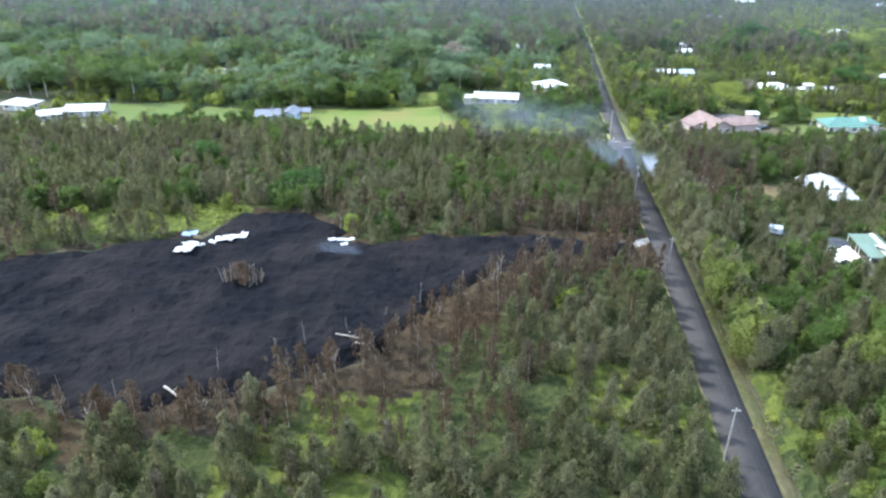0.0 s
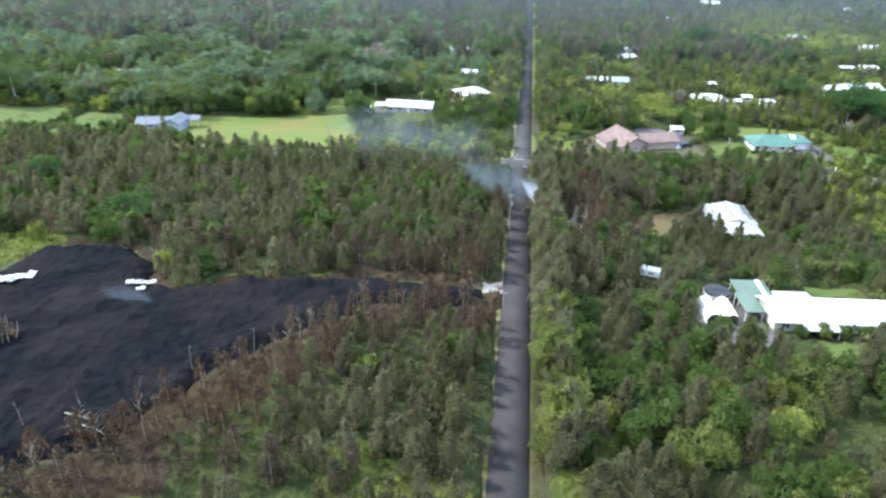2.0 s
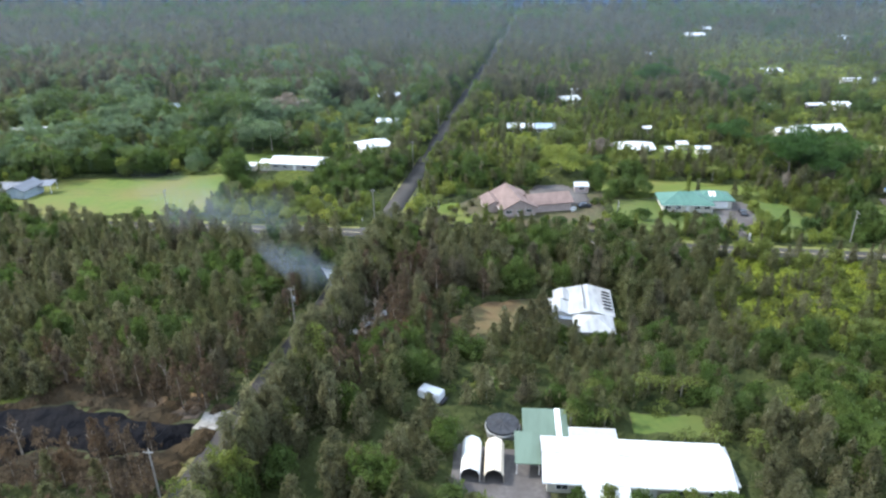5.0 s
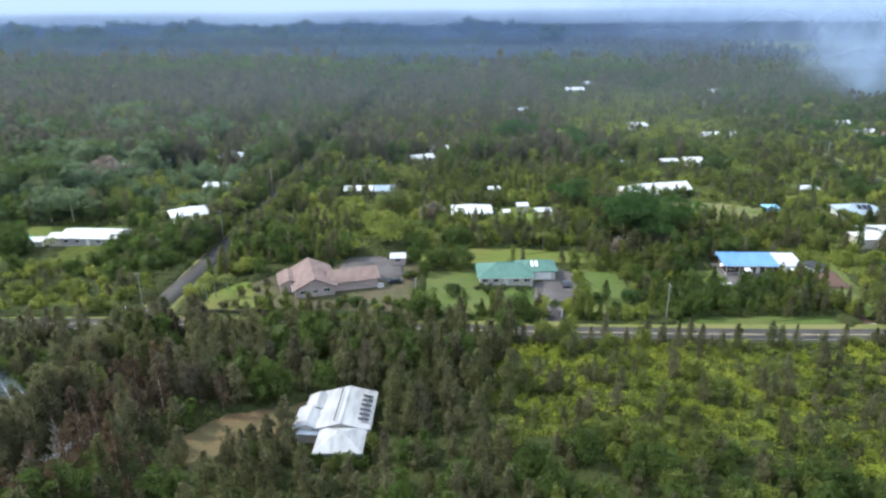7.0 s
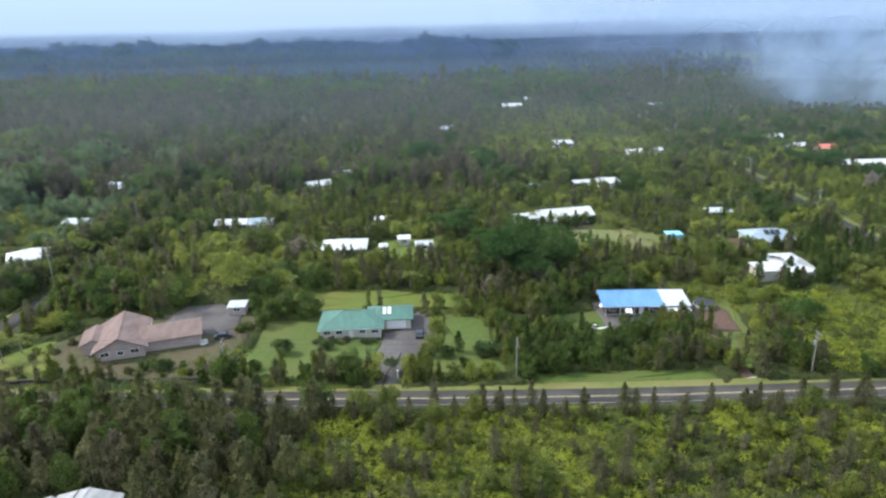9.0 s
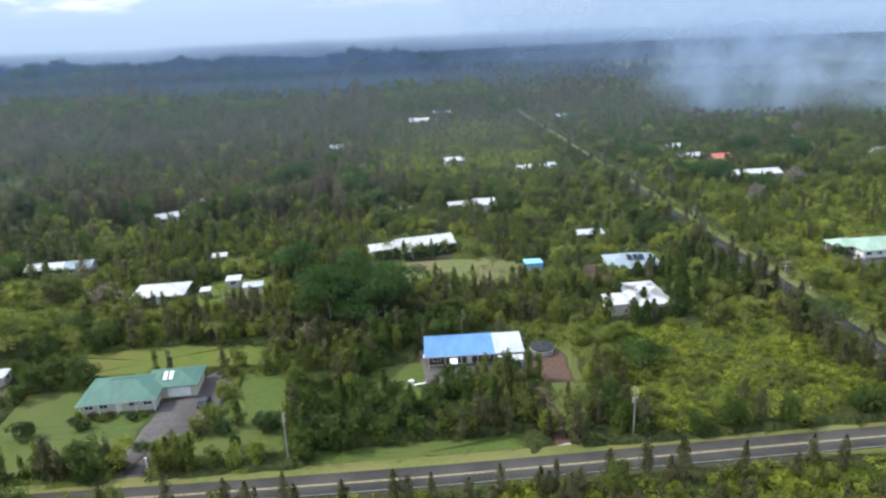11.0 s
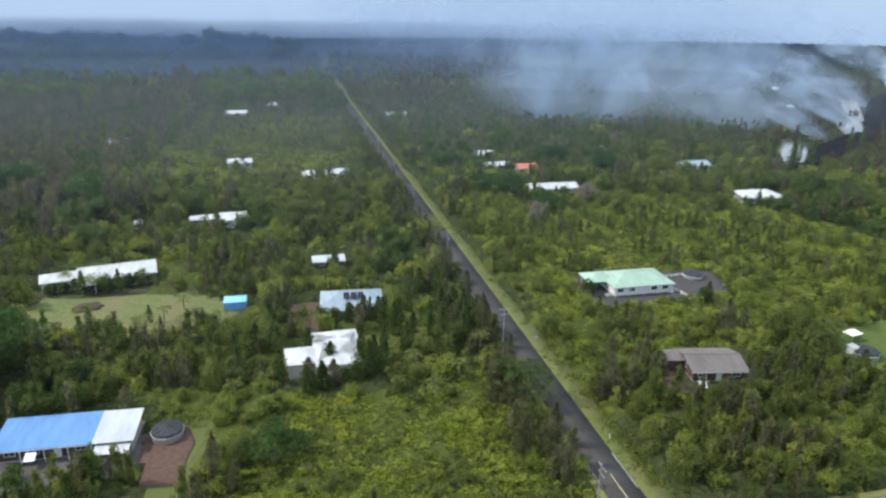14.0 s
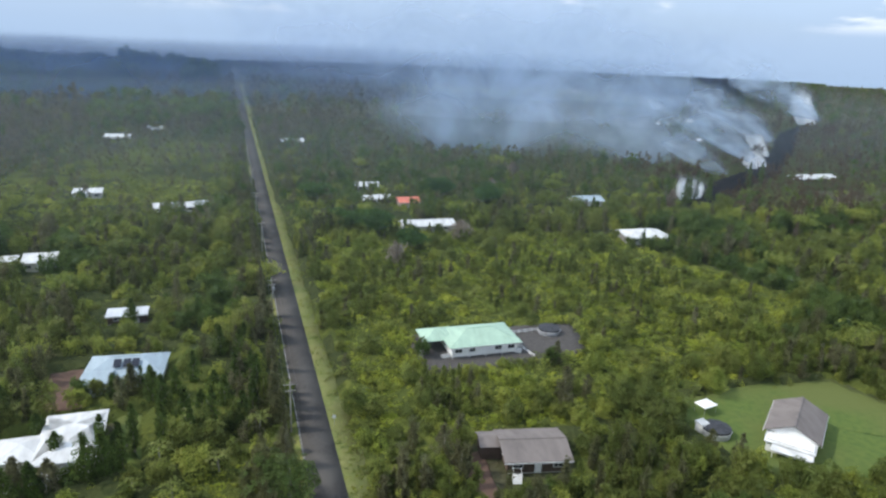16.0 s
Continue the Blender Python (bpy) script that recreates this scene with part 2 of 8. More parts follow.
M = {
    "soil": surface("ground_litter", (0.030, 0.036, 0.014), (0.070, 0.082, 0.024), (0.052, 0.046, 0.026), 0.03, 0.5, 0.95, relief=0.8, depth=0.4),
    "grass": surface("verge_grass", (0.12, 0.155, 0.035), (0.18, 0.185, 0.055), (0.19, 0.185, 0.06), 0.09, 0.9, 0.9, relief=0.5, depth=0.12),
    "dry_verge": surface("dry_verge_grass", (0.115, 0.100, 0.042), (0.170, 0.142, 0.062), (0.105, 0.115, 0.036), 0.12, 0.9, 0.92, relief=0.5, depth=0.12),
    "lawn": surface("mown_lawn", (0.056, 0.092, 0.016), (0.082, 0.116, 0.021), (0.09, 0.108, 0.026), 0.05, 0.8, 0.9, relief=0.4, depth=0.06),
    "meadow": surface("dry_meadow", (0.08, 0.122, 0.018), (0.108, 0.142, 0.022), (0.132, 0.126, 0.03), 0.035, 0.5, 0.9, relief=0.4, depth=0.08),
    "dry_grass": surface("rough_dry_grass", (0.098, 0.125, 0.036), (0.145, 0.158, 0.055), (0.165, 0.148, 0.065), 0.06, 0.7, 0.95, relief=0.6, depth=0.15),
    "garden_soil": surface("mulched_garden_soil", (0.046, 0.048, 0.020), (0.092, 0.088, 0.036), (0.088, 0.070, 0.040), 0.16, 0.9, 0.95, relief=0.7, depth=0.15),
    "dirt": surface("bare_dirt", (0.118, 0.076, 0.036), (0.165, 0.11, 0.056), (0.1, 0.088, 0.038), 0.12, 0.9, 0.95, relief=0.5, depth=0.1),
    "red_dirt": surface("red_cinder", (0.086, 0.052, 0.038), (0.118, 0.073, 0.052), None, 0.2, 1.2, 0.95, relief=0.5, depth=0.06),
    "cinder": surface("grey_cinder_drive", (0.092, 0.084, 0.08), (0.128, 0.118, 0.112), (0.08, 0.07, 0.065), 0.15, 1.5, 0.95, relief=0.3, depth=0.03),
    "dark_cinder": surface("dark_cinder_yard", (0.05, 0.046, 0.043), (0.076, 0.07, 0.064), None, 0.15, 1.2, 0.95, relief=0.4, depth=0.04),
    "asphalt": surface("worn_asphalt", (0.050, 0.047, 0.044), (0.066, 0.062, 0.058), (0.082, 0.077, 0.070), 0.12, 2.0, 0.95, relief=0.2, depth=0.02, spec=0.1),
    "dark_asphalt": surface("dark_asphalt", (0.035, 0.033, 0.032), (0.046, 0.043, 0.041), (0.058, 0.053, 0.050), 0.12, 2.0, 0.95, relief=0.2, depth=0.02, spec=0.1),
    "lava": surface("fresh_black_lava", (0.0046, 0.0052, 0.0068), (0.0086, 0.0092, 0.0114), (0.0150, 0.0138, 0.0142), 0.09, 0.55, 0.95, relief=0.9, depth=0.5, spec=0.05),
    "lava_rock": surface("stacked_lava_rock", (0.035, 0.030, 0.027), (0.075, 0.066, 0.058), (0.055, 0.058, 0.036), 0.6, 2.6, 0.95, relief=0.9, depth=0.12, spec=0.1),
    "scorched": surface("scorched_ground", (0.13, 0.080, 0.040), (0.22, 0.135, 0.060), (0.08, 0.062, 0.045), 0.08, 0.7, 0.95, relief=0.6, depth=0.2),
    "white_line": surface("worn_white_line", (0.38, 0.38, 0.37), (0.20, 0.20, 0.20), None, 0.3, 3.0, 0.7, relief=0.05, depth=0.005),
    "yellow_line": surface("worn_centre_line", (0.50, 0.42, 0.22), (0.36, 0.31, 0.20), None, 0.3, 3.0, 0.7, relief=0.05, depth=0.005),
    "concrete": surface("pale_concrete", (0.46, 0.44, 0.40), (0.55, 0.53, 0.50), None, 0.2, 1.5, 0.85, relief=0.1, depth=0.01),
    "old_concrete": surface("weathered_concrete", (0.24, 0.23, 0.21), (0.33, 0.315, 0.29), (0.20, 0.185, 0.16), 0.5, 1.6, 0.9, relief=0.15, depth=0.02),
    "bark": surface("grey_bark", (0.16, 0.145, 0.12), (0.26, 0.24, 0.20), None, 0.2, 3.0, 0.9, relief=0.6, depth=0.05),
    "pale_bark": surface("bleached_wood", (0.26, 0.225, 0.185), (0.37, 0.33, 0.28), None, 0.2, 3.0, 0.9, relief=0.4, depth=0.04),
    "pole_wood": surface("weathered_pole", (0.21, 0.195, 0.175), (0.29, 0.275, 0.245), None, 0.3, 4.0, 0.85, relief=0.3, depth=0.02),
    "dark_metal": surface("dark_metal", (0.04, 0.04, 0.045), (0.07, 0.07, 0.075), None, 0.3, 3.0, 0.5, 0.6, relief=0.1, depth=0.01),
    "grey_metal": surface("grey_metal", (0.35, 0.36, 0.37), (0.45, 0.46, 0.47), None, 0.3, 3.0, 0.45, 0.5, relief=0.05, depth=0.01),
    "ceramic": surface("glazed_insulator", (0.45, 0.44, 0.42), (0.52, 0.51, 0.49), None, 0.3, 8.0, 0.3, relief=0.02, depth=0.01),
    "white_paint": surface("white_paint", (0.78, 0.78, 0.76), (0.70, 0.70, 0.68), None, 0.3, 1.2, 0.6, relief=0.05, depth=0.01),
    "cream_wall": surface("cream_siding", (0.55, 0.52, 0.44), (0.48, 0.45, 0.38), None, 0.3, 1.0, 0.75, relief=0.08, depth=0.01),
    "grey_wall": surface("grey_siding", (0.40, 0.39, 0.37), (0.33, 0.32, 0.30), None, 0.3, 1.0, 0.75, relief=0.08, depth=0.01),
    "pale_green_wall": surface("pale_green_siding", (0.50, 0.56, 0.50), (0.42, 0.48, 0.42), None, 0.3, 1.0, 0.75, relief=0.08, depth=0.01),
    "pale_blue_wall": surface("pale_blue_siding", (0.36, 0.42, 0.48), (0.31, 0.37, 0.43), None, 0.3, 1.0, 0.75, relief=0.08, depth=0.01),
    "pink_wall": surface("dusky_pink_wall", (0.42, 0.34, 0.31), (0.36, 0.29, 0.27), None, 0.3, 1.0, 0.75, relief=0.08, depth=0.01),
    "brown_wall": surface("brown_siding", (0.07, 0.05, 0.038), (0.105, 0.074, 0.056), None, 0.3, 1.0, 0.8, relief=0.1, depth=0.01),
    "wood": surface("deck_timber", (0.22, 0.15, 0.10), (0.30, 0.21, 0.14), None, 0.3, 2.0, 0.8, relief=0.2, depth=0.01),
    "tarp": surface("black_tank_cover", (0.020, 0.021, 0.024), (0.040, 0.042, 0.048), None, 0.3, 1.2, 0.6, relief=0.2, depth=0.05),
    "canvas": surface("white_canvas", (0.80, 0.80, 0.78), (0.72, 0.72, 0.70), None, 0.3, 1.5, 0.8, relief=0.1, depth=0.03),
    "cream_canvas": surface("cream_canvas", (0.66, 0.57, 0.44), (0.58, 0.50, 0.38), None, 0.3, 1.5, 0.8, relief=0.1, depth=0.03),
    "blue_tarp": surface("blue_plastic_sheet", (0.10, 0.30, 0.62), (0.16, 0.38, 0.70), None, 0.3, 1.5, 0.5, relief=0.3, depth=0.05),
    "faded_tarp": surface("faded_blue_sheet", (0.20, 0.29, 0.47), (0.27, 0.36, 0.52), None, 0.3, 1.5, 0.6, relief=0.3, depth=0.05),
    "cyan_tarp": surface("cyan_plastic_sheet", (0.22, 0.55, 0.80), (0.30, 0.62, 0.84), None, 0.3, 1.5, 0.5, relief=0.2, depth=0.03),
    "solar": surface("solar_panel", (0.012, 0.014, 0.022), (0.02, 0.024, 0.036), None, 0.3, 2.0, 0.25, relief=0.02, depth=0.01),
    "ash": surface("white_ash_crust", (0.50, 0.50, 0.50), (0.30, 0.29, 0.28), (0.12, 0.11, 0.11), 0.5, 1.2, 0.9, relief=0.6, depth=0.1),
    "burnt": surface("scorched_board", (0.10, 0.085, 0.07), (0.17, 0.13, 0.10), None, 0.3, 1.5, 0.9, relief=0.3, depth=0.03),
    "rubber": surface("black_rubber", (0.018, 0.018, 0.018), (0.03, 0.03, 0.03), None, 0.3, 3.0, 0.8, relief=0.05, depth=0.01),
    "car_white": surface("white_car_paint", (0.75, 0.76, 0.77), (0.70, 0.71, 0.72), None, 0.3, 1.0, 0.25, relief=0.01, depth=0.01),
    "car_dark": surface("dark_car_paint", (0.03, 0.035, 0.045), (0.04, 0.045, 0.055), None, 0.3, 1.0, 0.25, relief=0.01, depth=0.01),
    "carpet": surface("tangled_undergrowth", (0.022, 0.032, 0.012), (0.056, 0.066, 0.023), (0.046, 0.055, 0.02), 0.05, 0.7, 0.95, relief=1.0, depth=0.5, spec=0.05),
    "fern_carpet": surface("fern_thicket", (0.036, 0.048, 0.013), (0.098, 0.112, 0.024), (0.066, 0.082, 0.02), 0.10, 0.55, 0.95, relief=1.0, depth=0.5, spec=0.05),
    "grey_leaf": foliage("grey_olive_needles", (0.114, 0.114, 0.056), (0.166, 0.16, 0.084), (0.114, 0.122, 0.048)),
    "green_leaf": foliage("green_leaves", (0.104, 0.136, 0.03), (0.178, 0.2, 0.046), (0.116, 0.144, 0.035)),
    "fern_leaf": foliage("yellow_green_fern", (0.185, 0.228, 0.042), (0.285, 0.31, 0.062), (0.17, 0.212, 0.042)),
    "brown_leaf": foliage("singed_brown_needles", (0.086, 0.063, 0.041), (0.125, 0.094, 0.063), (0.100, 0.066, 0.038)),
    "dark_leaf": foliage("dark_canopy_leaves", (0.062, 0.102, 0.022), (0.1, 0.144, 0.032), (0.074, 0.11, 0.026)),
    "blue_leaf": foliage("blue_green_canopy", (0.108, 0.16, 0.074), (0.158, 0.21, 0.098), (0.12, 0.172, 0.086)),
    "dull_leaf": foliage("dull_grey_brown_needles", (0.104, 0.092, 0.058), (0.146, 0.13, 0.086), (0.106, 0.1, 0.054)),
    "albizia_leaf": foliage("deep_green_feathery_leaves", (0.044, 0.098, 0.018), (0.070, 0.128, 0.026), (0.052, 0.106, 0.022)),
    "field_fern_leaf": foliage("sunlit_field_fern", (0.232, 0.284, 0.036), (0.350, 0.382, 0.052), (0.210, 0.262, 0.038)),
    "straw_leaf": foliage("dry_grass_blades", (0.180, 0.155, 0.062), (0.250, 0.210, 0.085), (0.165, 0.158, 0.052)),
    "dead_twigs": foliage("bleached_twigs", (0.26, 0.215, 0.165), (0.36, 0.31, 0.245), (0.23, 0.19, 0.145)),
    "palm_leaf": foliage("palm_fronds", (0.165, 0.205, 0.045), (0.25, 0.27, 0.085), (0.18, 0.205, 0.05)),
    "shrub_leaf": foliage("clipped_shrub", (0.058, 0.104, 0.028), (0.085, 0.134, 0.034), (0.064, 0.110, 0.031)),
    "singed_carpet": surface("singed_undergrowth", (0.028, 0.024, 0.017), (0.055, 0.043, 0.027), (0.052, 0.037, 0.021), 0.09, 0.6, 0.95, relief=1.0, depth=0.5, spec=0.05),
    "roof_white": roof_metal("white_metal_roof", (0.60, 0.61, 0.60), dirt=0.24),
    "roof_zinc": roof_metal("weathered_white_metal_roof", (0.41, 0.415, 0.41), dirt=0.30),
    "roof_grey": roof_metal("pale_grey_metal_roof", (0.50, 0.53, 0.56)),
    "roof_green": roof_metal("green_metal_roof", (0.086, 0.185, 0.145)),
    "roof_pale_green": roof_metal("pale_green_metal_roof", (0.34, 0.48, 0.37)),
    "roof_sage": roof_metal("sage_metal_roof", (0.120, 0.172, 0.128)),
    "roof_blue": roof_metal("blue_metal_roof", (0.13, 0.285, 0.54)),
    "roof_pale_blue": roof_metal("pale_blue_metal_roof", (0.31, 0.385, 0.43)),
    "roof_slate": roof_metal("grey_blue_metal_roof", (0.15, 0.165, 0.188)),
    "roof_pink": roof_metal("dusty_pink_shingle_roof", (0.220, 0.155, 0.133), 0.85, 0.4, 0.25),
    "roof_brown": roof_metal("grey_brown_shingle_roof", (0.172, 0.150, 0.138), 0.85, 0.4, 0.2),
    "roof_red": roof_metal("orange_red_roof", (0.62, 0.19, 0.13)),
    "roof_teal": roof_metal("teal_tarp_roof", (0.20, 0.46, 0.40)),
}
glass_m, _n, _l, _b = material("window_glass", 0.08)
_b.inputs["Base Color"].default_value = (0.03, 0.035, 0.04, 1)
_b.inputs["Specular IOR Level"].default_value = 0.6
M["glass"] = glass_m


def smoke_material(name, color, density, scale, low, high, seed, detail=3.0, shape="sheet"):
    """Thin smoke: it scatters light where the noise is dense and fades to nothing at its rim."""
    m, n, l, b = material(name, 1.0)
    n.remove(b)
    uv = n.new("ShaderNodeUVMap")
    sep = n.new("ShaderNodeSeparateXYZ")
    l.new(uv.outputs[0], sep.inputs[0])

    def fade(sock, a, c, d, e):
        r1, r2 = n.new("ShaderNodeMapRange"), n.new("ShaderNodeMapRange")
        r1.interpolation_type = r2.interpolation_type = "SMOOTHSTEP"
        r1.inputs["From Min"].default_value, r1.inputs["From Max"].default_value = a, c
        r2.inputs["From Min"].default_value, r2.inputs["From Max"].default_value = e, d
        l.new(sock, r1.inputs["Value"])
        l.new(sock, r2.inputs["Value"])
        mu = n.new("ShaderNodeMath")
        mu.operation = "MULTIPLY"
        l.new(r1.outputs[0], mu.inputs[0])
        l.new(r2.outputs[0], mu.inputs[1])
        return mu.outputs[0]

    fu, fv = fade(sep.outputs[0], 0.0, 0.35, 0.65, 1.0), fade(sep.outputs[1], -0.02, 0.16, 0.26, 1.0)
    if shape == "haze":
        fv = fade(sep.outputs[1], 0.0, 0.5, 0.5, 1.0)
    # upright haze sheets: tint fades in from the ground and out at the top
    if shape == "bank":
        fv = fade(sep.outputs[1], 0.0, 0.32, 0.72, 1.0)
    if shape == "layer":
        fv = fade(sep.outputs[1], 0.0, 0.50, 0.70, 1.0)
    geo = n.new("ShaderNodeNewGeometry")
    mp = n.new("ShaderNodeMapping")
    mp.inputs["Location"].default_value = (seed * 13.7, seed * 5.1, seed * 3.3)
    l.new(geo.outputs["Position"], mp.inputs["Vector"])
    if shape == "sheet":
        mp.inputs["Rotation"].default_value, mp.inputs["Scale"].default_value = (0, -0.6, 0), (0.8, 0.8, 1.25)
    own, far = n.new("ShaderNodeObjectInfo"), n.new("ShaderNodeMath")
    far.operation, far.inputs[1].default_value = "MULTIPLY", 60.0
    l.new(own.outputs["Random"], far.inputs[0])
    nz = n.new("ShaderNodeTexNoise")
    nz.noise_dimensions = "4D"
    l.new(far.outputs[0], nz.inputs["W"])
    nz.inputs["Scale"].default_value, nz.inputs["Detail"].default_value, nz.inputs["Distortion"].default_value = scale, detail, 0.5
    l.new(mp.outputs[0], nz.inputs["Vector"])

    def calc(op, a, b):
        q = n.new("ShaderNodeMath")
        q.operation = op
        for k, v in enumerate((a, b)):
            if isinstance(v, float):
                q.inputs[k].default_value = v
            else:
                l.new(v, q.inputs[k])
        return q.outputs[0]

    body = calc("MULTIPLY", fu, fv)
    worn = calc("ADD", nz.outputs["Fac"], calc("MULTIPLY", calc("SUBTRACT", body, 1.0), 0.6))
    rg = n.new("ShaderNodeMapRange")
    rg.interpolation_type = "SMOOTHSTEP"
    rg.inputs["From Min"].default_value, rg.inputs["From Max"].default_value = low, high
    rg.inputs["To Max"].default_value = density
    l.new(worn, rg.inputs["Value"])
    acc = calc("MULTIPLY", rg.outputs[0], calc("MINIMUM", calc("MULTIPLY", body, 1.6), 1.0))
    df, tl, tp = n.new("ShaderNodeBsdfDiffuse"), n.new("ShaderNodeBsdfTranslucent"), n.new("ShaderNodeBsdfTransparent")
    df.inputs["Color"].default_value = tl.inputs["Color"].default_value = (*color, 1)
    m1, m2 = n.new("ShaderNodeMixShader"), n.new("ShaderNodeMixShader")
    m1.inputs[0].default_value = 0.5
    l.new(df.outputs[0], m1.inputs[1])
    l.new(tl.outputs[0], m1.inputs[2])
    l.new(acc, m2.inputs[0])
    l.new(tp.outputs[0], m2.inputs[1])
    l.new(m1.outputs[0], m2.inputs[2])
    l.new(m2.outputs[0], n["Material Output"].inputs["Surface"])
    return m


# ---- lie of the land ----
def smooth(v, a, b):
    t = np.clip((v - a) / (b - a), 0.0, 1.0)
    return t * t * (3 - 2 * t)


def land(x, y):
    """Height of the ground."""
    x, y = np.asarray(x, float), np.asarray(y, float)
    z = 4 * (1 - smooth(y, 120, 235 - 55 * smooth(x, 55, 85)))
    z = z - 2.5 * np.exp(-((x - 180) / 75) ** 2 - ((y - 272) / 32) ** 2) - 2.5 * np.exp(-((x - 103) / 22) ** 2 - ((y - 195) / 22) ** 2)
    z = z - 5.0 * np.exp(-((x + 50) / 75) ** 2 - ((y - 308) / 48) ** 2)
    r = np.hypot(x - 120, y)
    return z - 0.034 * np.maximum(0, r - 1450 - 0.25 * np.maximum(0, x))


def gz(x, y):
    return float(land(x, y))


def value_noise(x, y, size, seed):
    """Smooth noise from 0 to 1 on arrays, with lumps of the given size in metres."""
    x, y = np.asarray(x, float) / size, np.asarray(y, float) / size
    xi, yi = np.floor(x).astype(np.int64), np.floor(y).astype(np.int64)
    fx, fy = x - xi, y - yi
    fx, fy = fx * fx * (3 - 2 * fx), fy * fy * (3 - 2 * fy)

    def h(a, b):
        v = np.sin(a * 127.1 + b * 311.7 + seed * 74.7) * 43758.5453
        return v - np.floor(v)

    return (h(xi, yi) * (1 - fx) + h(xi + 1, yi) * fx) * (1 - fy) + (h(xi, yi + 1) * (1 - fx) + h(xi + 1, yi + 1) * fx) * fy


def road_one_x(y):
    return 39.0 + 0.0405 * (y - 90)


CROSS = [(-600, 245.0), (20, 241.7), (121, 239.1), (200, 237.3), (300, 236.6), (900, 235.5)]


def cross_y(x):
    return np.interp(x, [p[0] for p in CROSS], [p[1] for p in CROSS])


ROAD_TWO_X = 296.3
LAVA = [(-150, 112), (-106, 131), (-98, 136), (-84, 140), (-71, 144), (-67, 159), (-58, 163), (-48, 162), (-40, 155), (-36, 146), (-29, 143), (-22, 145),
        (-5, 152), (10, 152), (22, 151), (34, 151), (33, 146), (14, 143), (3, 135), (-12, 115), (-22, 98), (-34, 90), (-44, 85), (-58, 78), (-74, 82), (-100, 84), (-150, 80)]


def lava_depth(x, y):
    """Metres inside the flow's edge; below 0 outside it."""
    x, y = np.asarray(x, float), np.asarray(y, float)
    inside = np.zeros(x.shape, bool)
    best = np.full(x.shape, 1e9)
    for (x0, y0), (x1, y1) in zip(LAVA, LAVA[1:] + LAVA[:1]):
        cond = (y0 > y) != (y1 > y)
        inside ^= cond & (x < (x1 - x0) * (y - y0) / ((y1 - y0) or 1e-9) + x0)
        t = np.clip(((x - x0) * (x1 - x0) + (y - y0) * (y1 - y0)) / ((x1 - x0) ** 2 + (y1 - y0) ** 2), 0, 1)
        best = np.minimum(best, np.hypot(x - x0 - t * (x1 - x0), y - y0 - t * (y1 - y0)))
    return np.where(inside, best, -best) + 5 * (value_noise(x, y, 7, 3) - 0.5) + 2 * (value_noise(x, y, 2.5, 4) - 0.5)


# ---- mesh helpers ----
def mesh_from(name, verts, faces, mat, uv=None):
    me = bpy.data.meshes.new(name)
    verts, faces = np.asarray(verts, np.float32), np.asarray(faces, np.int32)
    k = faces.shape[1]
    me.vertices.add(len(verts))
    me.vertices.foreach_set("co", verts.ravel())
    me.loops.add(faces.size)
    me.loops.foreach_set("vertex_index", faces.ravel())
    me.polygons.add(len(faces))
    me.polygons.foreach_set("loop_start", np.arange(0, faces.size, k, dtype=np.int32))
    me.polygons.foreach_set("loop_total", np.full(len(faces), k, np.int32))
    if uv is not None:
        me.uv_layers.new(name="UVMap").data.foreach_set("uv", np.asarray(uv, np.float32)[faces.ravel()].ravel())
    me.update(calc_edges=True)
    me.materials.append(mat)
    return me


def part(name, bm, mat, parent=None, label=""):
    """Links a bmesh as one mesh object, under a thing or a part."""
    me = bpy.data.meshes.new(name)
    bmesh.ops.recalc_face_normals(bm, faces=bm.faces)
    bm.to_mesh(me)
    bm.free()
    me.materials.append(mat)
    ob = new(name, me)
    if parent is not None:
        ob.parent = parent
    if label:
        tagged(ob, label)
    return ob


def box(x0, y0, z0, x1, y1, z1, bm=None):
    bm = bm or bmesh.new()
    v = [bm.verts.new(c) for c in ((x0, y0, z0), (x1, y0, z0), (x1, y1, z0), (x0, y1, z0), (x0, y0, z1), (x1, y0, z1), (x1, y1, z1), (x0, y1, z1))]
    for f in ((0, 3, 2, 1), (4, 5, 6, 7), (0, 1, 5, 4), (1, 2, 6, 5), (2, 3, 7, 6), (3, 0, 4, 7)):
        bm.faces.new([v[i] for i in f])
    return bm


def tube(p0, p1, r0, r1, sides=8, bm=None):
    """A tapered round bar."""
    bm = bm or bmesh.new()
    p0, p1 = Vector(p0), Vector(p1)
    axis = (p1 - p0).normalized()
    a = axis.orthogonal().normalized()
    b = axis.cross(a)
    rings = []
    for p, r in ((p0, r0), (p1, r1)):
        rings.append([bm.verts.new(p + r * (math.cos(t) * a + math.sin(t) * b)) for t in (2 * math.pi * i / sides for i in range(sides))])
    for i in range(sides):
        j = (i + 1) % sides
        bm.faces.new((rings[0][i], rings[0][j], rings[1][j], rings[1][i]))
    bm.faces.new(rings[0][::-1])
    bm.faces.new(rings[1])
    return bm


def slab(verts, faces, thick):
    """A sheet with thickness: the given faces above, their copy below, and the rim."""
    bm = bmesh.new()
    top = [bm.verts.new(v) for v in verts]
    low = [bm.verts.new((v[0], v[1], v[2] - thick)) for v in verts]
    edges = {}
    for f in faces:
        bm.faces.new([top[i] for i in f])
        bm.faces.new([low[i] for i in reversed(f)])
        for a, b in zip(f, f[1:] + f[:1]):
            edges[(a, b)] = edges.get((a, b), 0) + 1
    for a, b in edges:
        if (b, a) not in edges:
            bm.faces.new((top[b], top[a], low[a], low[b]))
    return bm


